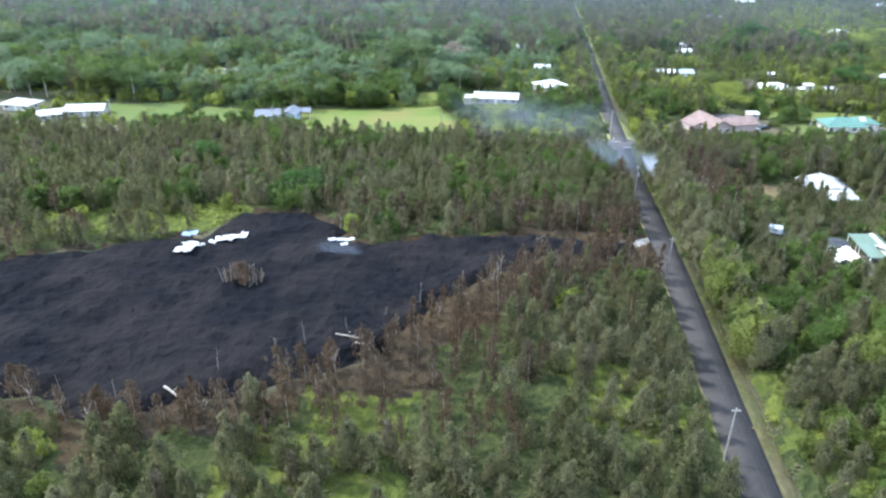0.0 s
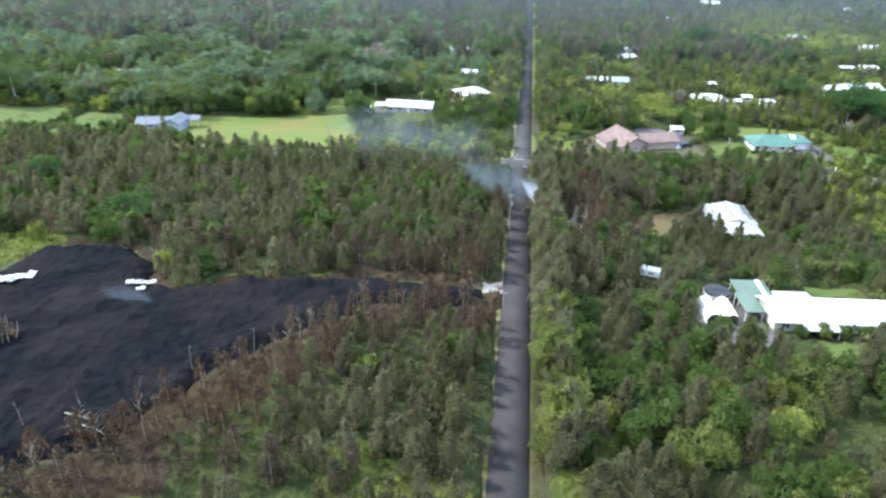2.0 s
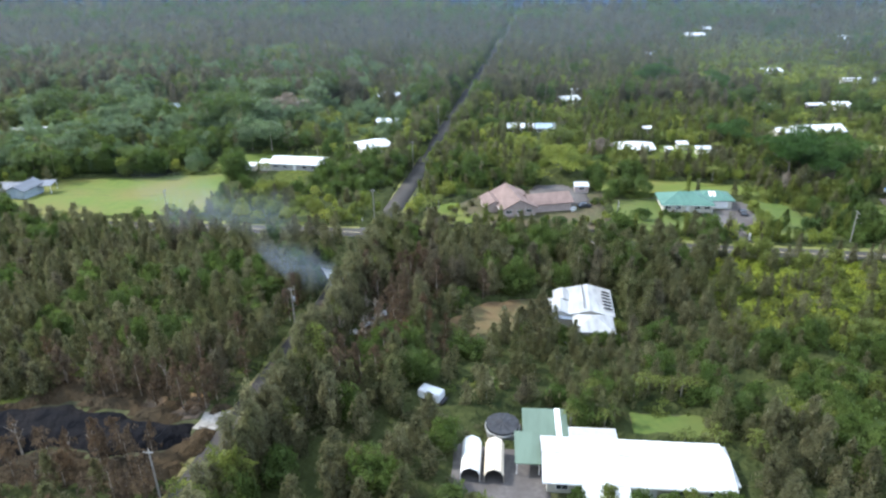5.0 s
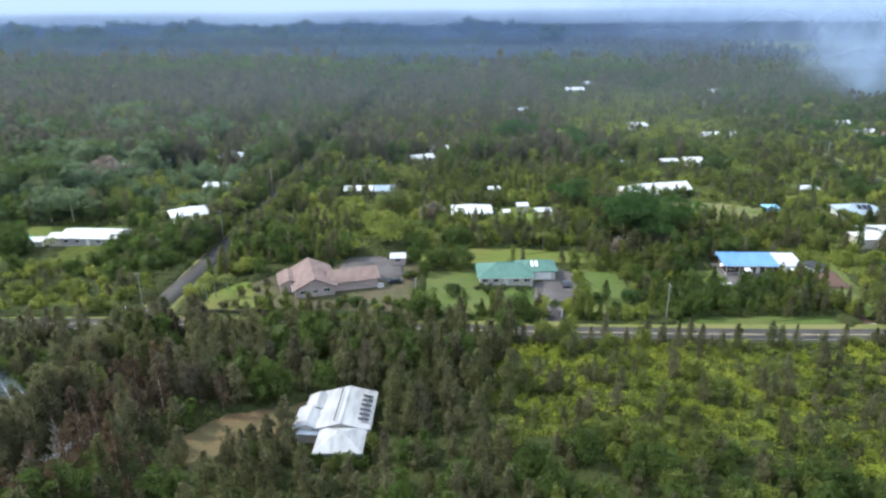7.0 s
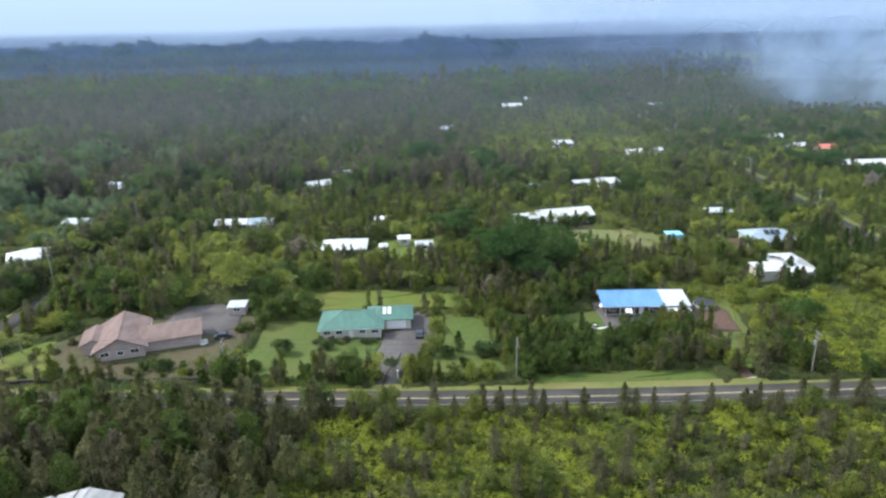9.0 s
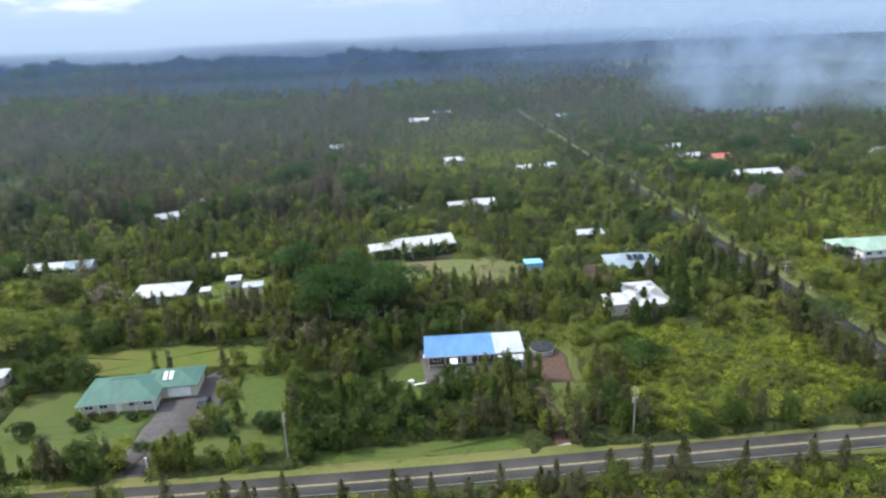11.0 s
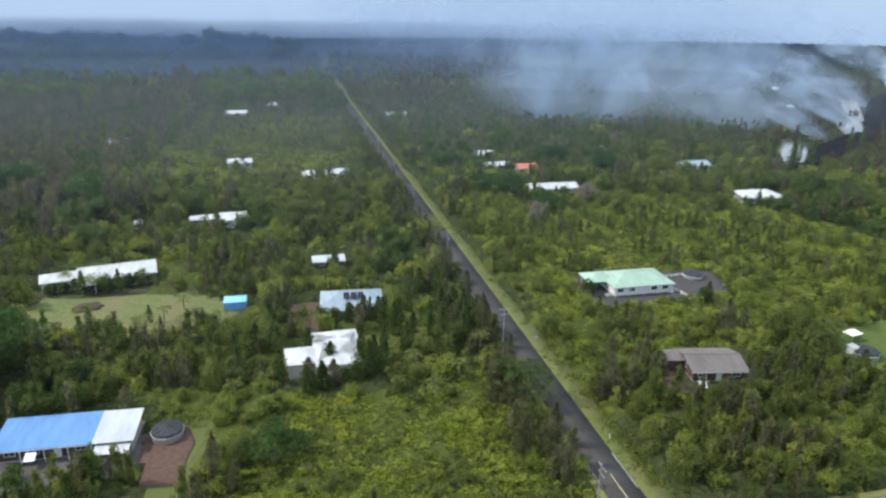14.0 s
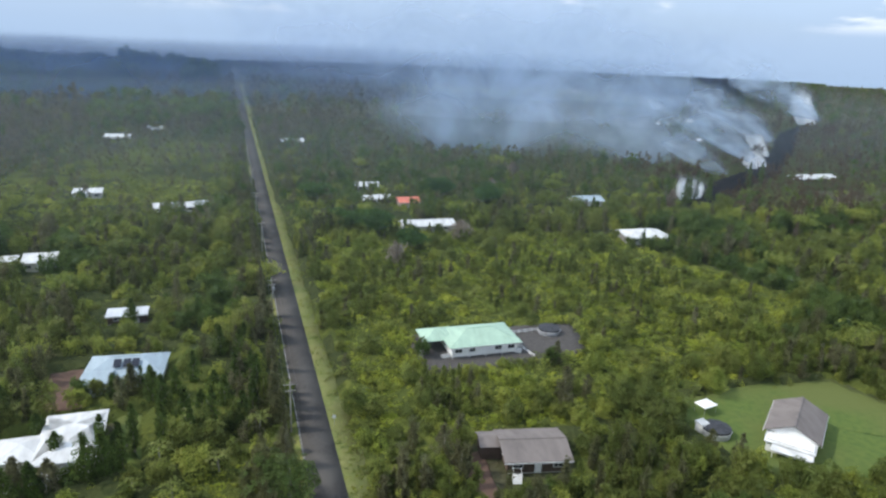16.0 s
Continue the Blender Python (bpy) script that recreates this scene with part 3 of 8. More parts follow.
def thing(name, x, y, rot=0.0, z=None, label="", category="", group="", kind=""):
    e = new(name)
    e.matrix_world = pose(x, y, gz(x, y) if z is None else z, 0, 0, rot)
    return tagged(e, label, category, group, kind)


# ---- ground ----
def spread(lo, fine_lo, fine_hi, hi, step):
    core = np.arange(fine_lo, fine_hi + 0.1, step)
    return np.concatenate([np.linspace(lo, fine_lo, 28)[:-1], core, fine_hi + (hi - fine_hi) * np.linspace(0, 1, 40)[1:] ** 1.6])


def grid(xs, ys, zf):
    gx, gy = np.meshgrid(xs, ys)
    verts = np.stack([gx, gy, zf(gx, gy)], -1).reshape(-1, 3)
    nx, ny = len(xs), len(ys)
    i = (np.arange(ny - 1)[:, None] * nx + np.arange(nx - 1)[None]).ravel()
    return verts, np.stack([i, i + 1, i + nx + 1, i + nx], -1)


v, f = grid(spread(-6000, -220, 520, 7000, 5.0), spread(-900, 20, 480, 7500, 5.0), land)
tagged(new("ground", mesh_from("ground", v, f, M["soil"])), "dark green forest floor with leaf litter and undergrowth", "ground", kind="structure")


def strip(name, path, half_left, half_right, lift, mat, label="", parent=None, thick=0.12, step=4.0, kind="structure", category=""):
    """A ribbon that follows a path and the land, with a skirt down into the ground."""
    pts = []
    for (x0, y0), (x1, y1) in zip(path, path[1:]):
        n = max(1, int(math.hypot(x1 - x0, y1 - y0) / step))
        pts += [(x0 + (x1 - x0) * i / n, y0 + (y1 - y0) * i / n) for i in range(n)]
    pts.append(path[-1])
    verts = []
    for i, (x, y) in enumerate(pts):
        a, b = pts[max(0, i - 1)], pts[min(len(pts) - 1, i + 1)]
        d = Vector((b[0] - a[0], b[1] - a[1])).normalized()
        nx, ny = -d.y, d.x
        z = gz(x, y) + lift
        for s, dz in ((half_left, -thick), (half_left, 0), (-half_right, 0), (-half_right, -thick)):
            verts.append((x + nx * s, y + ny * s, z + dz))
    faces = [(4 * i + k, 4 * i + k + 1, 4 * i + k + 5, 4 * i + k + 4) for i in range(len(pts) - 1) for k in range(3)]
    ob = new(name, mesh_from(name, verts, [q[::-1] for q in faces], mat))
    if parent is not None:
        ob.parent = parent
        return tagged(ob, label)
    return tagged(ob, label, category or name, kind=kind)


def patch(name, corners, lift, mat, label, category, wobble=1.0, kind="structure"):
    """A piece of ground cover with an uneven rim, laid over the land."""
    n = len(corners)
    rim = []
    for i in range(n):
        a, b = Vector(corners[i]), Vector(corners[(i + 1) % n])
        k = max(2, int((b - a).length / 2.0))
        for j in range(k):
            p = a.lerp(b, j / k)
            rim.append((p.x + wobble * (float(value_noise(p.x, p.y, 3.0, 5)) - 0.5) * 2, p.y + wobble * (float(value_noise(p.x, p.y, 3.0, 9)) - 0.5) * 2))
    cx, cy = sum(p[0] for p in rim) / len(rim), sum(p[1] for p in rim) / len(rim)
    rings, verts, faces = 8, [(cx, cy, gz(cx, cy) + lift)], []
    for r in range(1, rings + 1):
        for px, py in rim:
            x, y = cx + (px - cx) * r / rings, cy + (py - cy) * r / rings
            verts.append((x, y, gz(x, y) + lift))
    m = len(rim)
    tris = [(0, 1 + i, 1 + (i + 1) % m) for i in range(m)]
    for r in range(rings - 1):
        for i in range(m):
            a, b = 1 + r * m + i, 1 + r * m + (i + 1) % m
            tris += [(a, a + m, b + m), (a, b + m, b)]
    base = 1 + (rings - 1) * m
    low = len(verts)
    verts += [(x, y, z - lift - 0.1) for x, y, z in verts[base:base + m]]
    for i in range(m):
        j = (i + 1) % m
        tris += [(base + i, low + i, low + j), (base + i, low + j, base + j)]
    return tagged(new(name, mesh_from(name, verts, tris, mat)), label, category, kind=kind)


# ---- roads ----
R1 = [(road_one_x(y), y) for y in (-60, 90, 236)]
R1N = [(road_one_x(y), y) for y in (244, 420, 900, 1250)]
strip("verge", [(road_one_x(y), y) for y in (-60, 90, 233)], 4.2, 5.2, 0.05, M["dry_verge"], "dry tan-green grass verge beside the road", category="verge")
strip("verge", [(road_one_x(y), y) for y in (247, 420, 900, 1250)], 4.0, 6.2, 0.05, M["grass"], "yellow-green grass verge beside the road", category="verge")
strip("verge", [(x, y) for x, y in CROSS[:2]] + [(39, 241.2)], 5.5, 4.2, 0.045, M["grass"], "grass verge along the crossing road", category="verge")
strip("verge", [(53, 240.9)] + CROSS[2:], 5.6, 5.0, 0.045, M["grass"], "green grass verge along the crossing road", category="verge")
strip("verge", [(ROAD_TWO_X, 240), (ROAD_TWO_X, 900), (ROAD_TWO_X, 1200)], 4.0, 7.4, 0.055, M["grass"], "wide sunlit grass verge beside the road", category="verge")
road_cross = strip("road", CROSS, 2.9, 2.9, 0.14, M["asphalt"], "grey asphalt crossing road with worn lines", thick=0.16)
road_one = strip("road", [(road_one_x(y), y) for y in (-60, 90, 238.6)], 3.0, 3.0, 0.135, M["dark_asphalt"], "long straight dark asphalt road", thick=0.16)
strip("road", [(road_one_x(y), y) for y in (243.8, 420, 900, 1250)], 3.0, 3.0, 0.135, M["asphalt"], "straight asphalt road running into forest", thick=0.16)
road_two = strip("road", [(ROAD_TWO_X, 239.4), (ROAD_TWO_X, 900), (ROAD_TWO_X, 1200)], 2.9, 2.9, 0.135, M["asphalt"], "straight asphalt road through scrub towards smoke", thick=0.16)


def corner_fillet(cx, cy, sx, sy, r, road):
    """The flared asphalt of a junction: the corner between two kerb lines, and its white edge line."""
    bm, z = bmesh.new(), gz(cx, cy) + 0.138
    arc = [(cx + sx * r * (1 - math.sin(a)), cy + sy * r * (1 - math.cos(a))) for a in (math.pi / 2 * i / 8 for i in range(9))]
    ring = [bm.verts.new((x, y, z)) for x, y in arc] + [bm.verts.new((cx - sx * 0.8, cy - sy * 0.8, z))]
    bm.faces.new(ring)
    part("junction_flare", bm, M["asphalt"], road)
    bm = bmesh.new()
    for (x0, y0), (x1, y1) in zip(arc, arc[1:]):
        d = Vector((x1 - x0, y1 - y0)).normalized() * 0.09
        bm.faces.new([bm.verts.new((x, y, z + 0.012)) for x, y in ((x0 - d.y, y0 + d.x), (x1 - d.y, y1 + d.x), (x1 + d.y, y1 - d.x), (x0 + d.y, y0 - d.x))])
    part("edge_line", bm, M["white_line"], road)


for cx, sx, road in ((ROAD_TWO_X - 2.9, -1, road_two), (ROAD_TWO_X + 2.9, 1, road_two)):
    corner_fillet(cx, float(cross_y(cx)) + 2.85, sx, 1, 6.0, road)
for cx, sx, sy in ((43.8, -1, -1), (43.9, -1, 1), (50.1, 1, 1), (50.0, 1, -1)):
    corner_fillet(cx - (0 if sx < 0 else 0.9), float(cross_y(cx)) + sy * 2.85, sx, sy, 6.0, road_one)


def line(name, path, half, mat, road, lift=0.155):
    return strip(name, path, half, half, lift, mat, parent=road, thick=0.01, step=8.0)


for off in (-0.14, 0.14):
    line("centre_line", [(x, y + off) for x, y in CROSS[:2]] + [(40, 241.2 + off)], 0.07, M["yellow_line"], road_cross)
    line("centre_line", [(53, 240.9 + off)] + [(x, y + off) for x, y in CROSS[2:4]] + [(288, 236.7 + off)], 0.07, M["yellow_line"], road_cross)
    line("centre_line", [(305, 236.5 + off), (900, 235.5 + off)], 0.07, M["yellow_line"], road_cross)
for s in (-2.65, 2.65):
    line("edge_line", [(x, y + s) for x, y in CROSS[:2]] + [(36, 241.3 + s)], 0.07, M["white_line"], road_cross)
    line("edge_line", [(57, 240.8 + s)] + [(x, y + s) for x, y in CROSS[2:4]] + [(286, 236.7 + s)], 0.07, M["white_line"], road_cross)
    line("edge_line", [(308, 236.5 + s), (900, 235.5 + s)], 0.07, M["white_line"], road_cross)
line("edge_line", [(ROAD_TWO_X - 2.7, y) for y in (250, 600, 900)], 0.06, M["white_line"], road_two)
line("edge_line", [(ROAD_TWO_X + 2.7, y) for y in (249, 258)], 0.10, M["white_line"], road_two)
line("centre_line", [(ROAD_TWO_X, y) for y in (240.6, 253)], 0.10, M["yellow_line"], road_two)
line("stop_line", [(ROAD_TWO_X - 4.4, 240.2), (ROAD_TWO_X, 240.2)], 0.24, M["white_line"], road_two, 0.165)
line("stop_line", [(42.3, 244.5), (45.6, 244.5)], 0.24, M["white_line"], road_one, 0.165)
line("stop_line", [(45.2, 237.6), (48.6, 237.6)], 0.24, M["white_line"], road_one, 0.165)

# ---- lawns, yards and drives ----
LAWNS = [
    ("meadow", [(-64, 247), (-86, 260), (-86, 291), (-60, 300), (-25, 305), (-17, 280), (-12, 252)], "wide mown meadow, bright green with dry patches", "meadow"),
    ("lawn", [(-152, 253), (-170, 281), (-147, 285), (-132, 286), (-131, 256)], "bright green mown lawn", "lawn"),
    ("lawn", [(-127, 252), (-128, 284), (-109, 284), (-104, 262), (-112, 252)], "green mown lawn beside a hedge", "lawn"),
    ("garden_soil", [(62, 247.6), (61, 262), (70, 274), (84, 282), (112, 284), (111.5, 247.6)], "uneven garden ground with rough grass and soil", "garden"),
    ("lawn", [(112, 247), (113, 278), (128, 280), (143, 266), (145, 248)], "neat green front lawn", "lawn"),
    ("lawn", [(151.5, 249), (157.5, 263), (158, 282), (169, 279), (172, 248)], "neat green lawn beside a cinder drive", "lawn"),
    ("lawn", [(176, 240.8), (176, 249), (215, 248), (216, 240.8)], "sunny roadside grass", "lawn"),
    ("lawn", [(186, 266), (186, 280), (200, 282), (206, 268), (198, 262)], "rough green house lawn", "lawn"),
    ("lawn", [(223, 247), (224, 272), (231, 286), (234, 284), (229, 247)], "green grass path to a house", "lawn"),
    ("dry_grass", [(180, 329), (187, 345), (222, 343), (237, 334), (236, 323), (222, 318), (200, 320)], "rough grass clearing with bare patches", "meadow"),
    ("lawn", [(263, 290), (261.5, 311), (267, 310), (268.5, 291)], "narrow strip of mown grass", "lawn"),
    ("lawn", [(283, 349), (284, 368), (292, 368), (292, 350)], "small green roadside lawn", "lawn"),
    ("lawn", [(372, 260), (365.4, 275), (365, 285), (370, 292), (384, 294), (410, 292), (420, 262)], "broad green lawn with a track round it", "lawn"),
    ("lawn", [(106, 158), (106, 166), (119, 166), (119, 159)], "small bright green lawn behind a house", "lawn"),
    ("lawn", [(96, 131), (98, 140), (122, 140), (122, 132)], "green lawn in front of a long house", "lawn"),
    ("lawn", [(11, 302), (12, 316), (20, 316), (20, 302)], "green garden lawn", "lawn"),
    ("meadow", [(-40, 308), (-40, 330), (4, 326), (4, 316)], "sunny grass behind a house", "meadow"),
    ("lawn", [(133, 344), (132, 361), (143, 361), (146, 346)], "green grass round small sheds", "lawn"),
    ("meadow", [(109, 284), (112, 295), (138, 297), (162, 294), (163, 285), (152, 285), (130, 283)], "rough yellowish grass behind houses", "meadow"),
    ("meadow", [(135, 315), (133, 322), (138, 339), (156, 340), (160, 322), (150, 314)], "rough grass in a garden clearing", "meadow"),
    ("meadow", [(56, 246), (57, 262), (64, 270), (70, 258), (74, 250), (72, 247)], "rough garden grass at the junction corner", "meadow"),
    ("meadow", [(470, 1060), (560, 1300), (930, 1150), (860, 930)], "far bright green pasture", "meadow"),
]
for nm, cs, lb, ct in LAWNS:
    patch(nm, cs, 0.06, M[nm], lb, ct, 1.2)
YARDS = [
    ("driveway", [(143.6, 240.5), (149.5, 240.5), (150, 256), (156, 263.5), (156.6, 279), (151.8, 283), (149.8, 281), (147, 272), (143.3, 271.5), (143, 257)], "cinder", "grey cinder driveway up to a garage", "driveway"),
    ("yard", [(86.9, 276), (89.2, 288), (100, 289), (106.6, 282), (106.8, 274), (100.7, 270)], "cinder", "grey-brown cinder yard behind a house", "yard"),
    ("yard", [(70, 194), (78, 204), (93, 210), (95, 200), (88, 194), (76, 189)], "dirt", "bare ochre dirt yard", "yard"),
    ("earth_bank", [(76, 189.6), (84, 191.2), (92, 196.4), (93.4, 194.6), (85, 188.8), (77, 187.4)], "garden_soil", "low dark bank of turned earth", "yard"),
    ("yard", [(93, 191), (94, 208), (100, 209), (104, 190)], "dirt", "bare dirt round a white house", "yard"),
    ("yard", [(222.4, 266.6), (221.6, 280), (223, 283.6), (228.6, 283.4), (230.2, 276.6), (229.4, 265.8)], "red_dirt", "red cinder pad beside a water tank", "yard"),
    ("yard", [(198, 270), (198, 287), (222, 287), (222, 270)], "cinder", "grey cinder pad round a blue house", "yard"),
    ("driveway", [(219.6, 240), (220.2, 266), (222.4, 266), (223.0, 240)], "red_dirt", "reddish dirt driveway", "driveway"),
    ("apron", [(216, 239.6), (218, 243), (224, 243), (227, 239.4)], "concrete", "pale concrete driveway apron", "apron"),
    ("yard", [(322, 314), (322, 334), (348, 335), (367, 332), (362, 316), (347, 313)], "dark_cinder", "dark cinder yard round a pale green house", "yard"),
    ("yard", [(317.4, 270.6), (320.6, 283.4), (323.6, 284), (322, 270.4)], "red_dirt", "worn dirt drive beside a brown house", "yard"),
    ("yard", [(77, 136), (77, 153), (92, 153), (92, 139), (86, 133)], "cinder", "grey gravel yard before two tents", "yard"),
    ("yard", [(246, 314), (247, 330), (256, 332), (256, 314)], "red_dirt", "red dirt yard beside a pale house", "yard"),
    ("yard", [(-82, 134), (-84, 142), (-72, 147), (-68, 142)], "dirt", "raw earth bank beside the lava", "yard"),
    ("yard", [(286, 241), (287, 247.5), (293, 248), (293, 242)], "dirt", "bare earth corner by mailboxes", "yard"),
    ("apron", [(34.6, 149.8), (34.4, 154.6), (38.7, 155.2), (39.0, 150.2)], "old_concrete", "pale concrete slab beside the road", "apron"),
    ("path", [(52, 244.3), (52, 245.6), (58, 246.6), (64, 245.6), (64, 244.6)], "dirt", "curved dirt track beside the junction", "path"),
]
for nm, cs, mt, lb, ct in YARDS:
    patch(nm, cs, 0.09, M[mt], lb, ct, 0.6)
SCORCHED = [
    ([(20, 152.5), (22, 160), (30, 161), (35, 157), (34, 152)], "scorched orange-brown ground at the flow's tip"),
    ([(51, 174), (50, 208), (58, 210), (66, 192), (62, 176)], "burnt brown ground by a smoking crack"),
]
for cs, lb in SCORCHED:
    patch("scorched_ground", cs, 0.04, M["scorched"], lb, "ground", 2.0)

# ---- lava flow ----
v, f = grid(np.arange(-150, 40, 0.9), np.arange(70, 170, 0.9), lambda x, y: land(x, y))
d = lava_depth(v[:, 0], v[:, 1])
lump = value_noise(v[:, 0], v[:, 1], 9, 11) + 0.5 * value_noise(v[:, 0], v[:, 1], 3.5, 12) + 0.6 * value_noise(v[:, 0], v[:, 1], 1.7, 13) ** 2 + 0.9 * np.clip(value_noise(v[:, 0], v[:, 1], 2.4, 17) - 0.66, 0, 1) * 3
rope = np.abs(np.sin(v[:, 1] * 0.5 + 5 * value_noise(v[:, 0], v[:, 1], 16, 15) + 0.1 * v[:, 0])) * value_noise(v[:, 0], v[:, 1], 20, 16)
v[:, 2] += np.where(d > 0, np.clip(d * 0.45, 0, 1.3) + np.clip(d / 3, 0, 1) * (1.0 * lump + 0.7 * rope - 0.5), np.maximum(-1.5, d * 0.6))
keep = (d[f] > -1.5).any(1)
used = np.unique(f[keep])
back = np.full(len(v), -1)
back[used] = np.arange(len(used))
lava = new("lava_flow", mesh_from("lava_flow", v[used], back[f[keep]], M["lava"]))
tagged(lava, "fresh black lava flow with a rough wrinkled crust", "lava", kind="structure")
for poly in lava.data.polygons:
    poly.use_smooth = True


# ---- houses ----
def roof_gable(w, d, h, over, thick=0.16):
    x, y = w / 2 + over, d / 2 + over
    s = h / (d / 2)
    e = -over * s
    verts = [(-x, -y, e), (x, -y, e), (x, 0, h), (-x, 0, h), (x, y, e), (-x, y, e)]
    return slab(verts, [(0, 1, 2, 3), (3, 2, 4, 5)], thick)


def roof_hip(w, d, h, over, thick=0.16, inset=None):
    x, y = w / 2 + over, d / 2 + over
    e = -over * h / (d / 2)
    k = x - (d / 2 if inset is None else inset) - over
    verts = [(-x, -y, e), (x, -y, e), (x, y, e), (-x, y, e), (-k, 0, h), (k, 0, h)]
    return slab(verts, [(0, 1, 5, 4), (1, 2, 5), (2, 3, 4, 5), (3, 0, 4)], thick)


def roof_shed(w, d, h, over, thick=0.14):
    x, y = w / 2 + over, d / 2 + over
    verts = [(-x, -y, 0), (x, -y, 0), (x, y, h), (-x, y, h)]
    return slab(verts, [(0, 1, 2, 3)], thick)


def moved(ob, x, y, z=0.0, rot=0.0):
    ob.matrix_basis = pose(x, y, z, 0, 0, rot)
    return ob


def gable_ends(w, d, h, wall, bm):
    for s in (-1, 1):
        x = s * w / 2
        bm.faces.new([bm.verts.new(c) for c in ((x, -d / 2, wall), (x, d / 2, wall), (x, 0, wall + h - 0.05))])


def window_part(parent, x, y, z, w, h, face):
    """A framed window that stands 5 cm proud of the wall; face: 0 south, 90 east, 180 north, 270 west."""
    bm = bmesh.new()
    t = 0.09
    for a in ((-w / 2 - t, 0, w / 2 + t, t), (-w / 2 - t, h - t, w / 2 + t, h), (-w / 2 - t, t, -w / 2, h - t), (w / 2, t, w / 2 + t, h - t), (-0.03, t, 0.03, h - t)):
        box(a[0], -0.07, a[1], a[2], 0.02, a[3], bm)
    win = moved(part("window", bm, M["white_paint"], parent), x, y, z, face)
    part("pane", box(-w / 2, -0.03, t, w / 2, 0.01, h - t), M["glass"], win)
    return win


def door_part(parent, x, y, face, w=0.95, h=2.05, z=0.3, mat="white_paint"):
    door = moved(part("door", box(-w / 2, -0.06, 0, w / 2, 0.01, h), M[mat], parent), x, y, z, face)
    part("door_frame", box(w / 2, -0.08, 0, w / 2 + 0.1, 0.01, h + 0.1, box(-w / 2 - 0.1, -0.08, 0, -w / 2, 0.01, h + 0.1, box(-w / 2, -0.08, h, w / 2, 0.01, h + 0.1))), M["white_paint"], door)
    return door


def house(name, x, y, rot, w, d, roof, wall, roof_h, roof_mat, wall_mat, label, category="house", over=0.6, windows=3, base=0.0, z=None, door=True, posts=False, group=""):
    """A one-storey house: plinth, walls with gable ends, framed windows, a door, a sheet roof with its ridge and fascia."""
    e = thing(name, x, y, rot, z, label, category, group)
    part("foundation", box(-w / 2 + 0.1, -d / 2 + 0.1, -0.6, w / 2 - 0.1, d / 2 - 0.1, base + 0.25), M["concrete"], e)
    bm = box(-w / 2, -d / 2, base + 0.25, w / 2, d / 2, wall)
    if roof == "gable":
        gable_ends(w, d, roof_h, wall, bm)
    part("wall", bm, M[wall_mat], e)
    make = {"gable": roof_gable, "hip": roof_hip, "shed": roof_shed}[roof]
    moved(part("roof", make(w, d, roof_h, over), M[roof_mat], e), 0, 0, wall + 0.12)
    if roof != "shed":
        k = w / 2 + over if roof == "gable" else w / 2 - d / 2
        if k > 0.3:
            part("ridge_cap", box(-k, -0.18, wall + roof_h + 0.08, k, 0.18, wall + roof_h + 0.17), M[roof_mat], e)
    drop = over * roof_h / (d / 2) if roof != "shed" else 0
    for s in (-1, 1):
        yy = s * (d / 2 + over)
        part("gutter", box(-w / 2 - over, yy - 0.07, wall - drop - 0.14, w / 2 + over, yy + 0.07, wall - drop + (roof_h if roof == "shed" and s > 0 else 0)), M["white_paint"], e)
    for i in range(windows):
        u = -w / 2 + w * (i + 0.5) / windows
        if door and i == windows // 2:
            door_part(e, u, -d / 2, 0, z=base + 0.26)
            continue
        window_part(e, u, -d / 2, base + 1.1, min(1.6, w / windows * 0.6), 1.15, 0)
    if windows:
        window_part(e, w / 2, 0, base + 1.1, 1.2, 1.1, 90)
        window_part(e, -w / 2, 0, base + 1.1, 1.2, 1.1, 270)
    if posts:
        for i in range(5):
            u = -w / 2 + w * i / 4
            part("post", box(u - 0.07, -d / 2 - over + 0.1, -0.3, u + 0.07, -d / 2 - over + 0.24, wall - drop), M["white_paint"], e)
    return e


def wing(parent, x, y, rot, w, d, roof, wall, roof_h, roof_mat, wall_mat, over=0.5, open_front=False, z=0.0):
    """A lower wing of a house with its own roof."""
    ca, sa = math.cos(radians(rot)), math.sin(radians(rot))
    if open_front:
        for u in (-w / 2 + 0.15, w / 2 - 0.15):
            for q in (-d / 2 + 0.15, d / 2 - 0.15):
                moved(part("post", box(-0.07, -0.07, -0.4, 0.07, 0.07, wall + 0.1), M["white_paint"], parent), x + u * ca - q * sa, y + u * sa + q * ca, z)
    else:
        bm = box(-w / 2, -d / 2, -0.4, w / 2, d / 2, wall)
        if roof == "gable":
            gable_ends(w, d, roof_h, wall, bm)
        moved(part("wing_wall", bm, M[wall_mat], parent), x, y, z, rot)
    make = {"gable": roof_gable, "hip": roof_hip, "shed": roof_shed}[roof]
    return moved(part("wing_roof", make(w, d, roof_h, over), M[roof_mat], parent), x, y, z + wall + 0.12, rot)


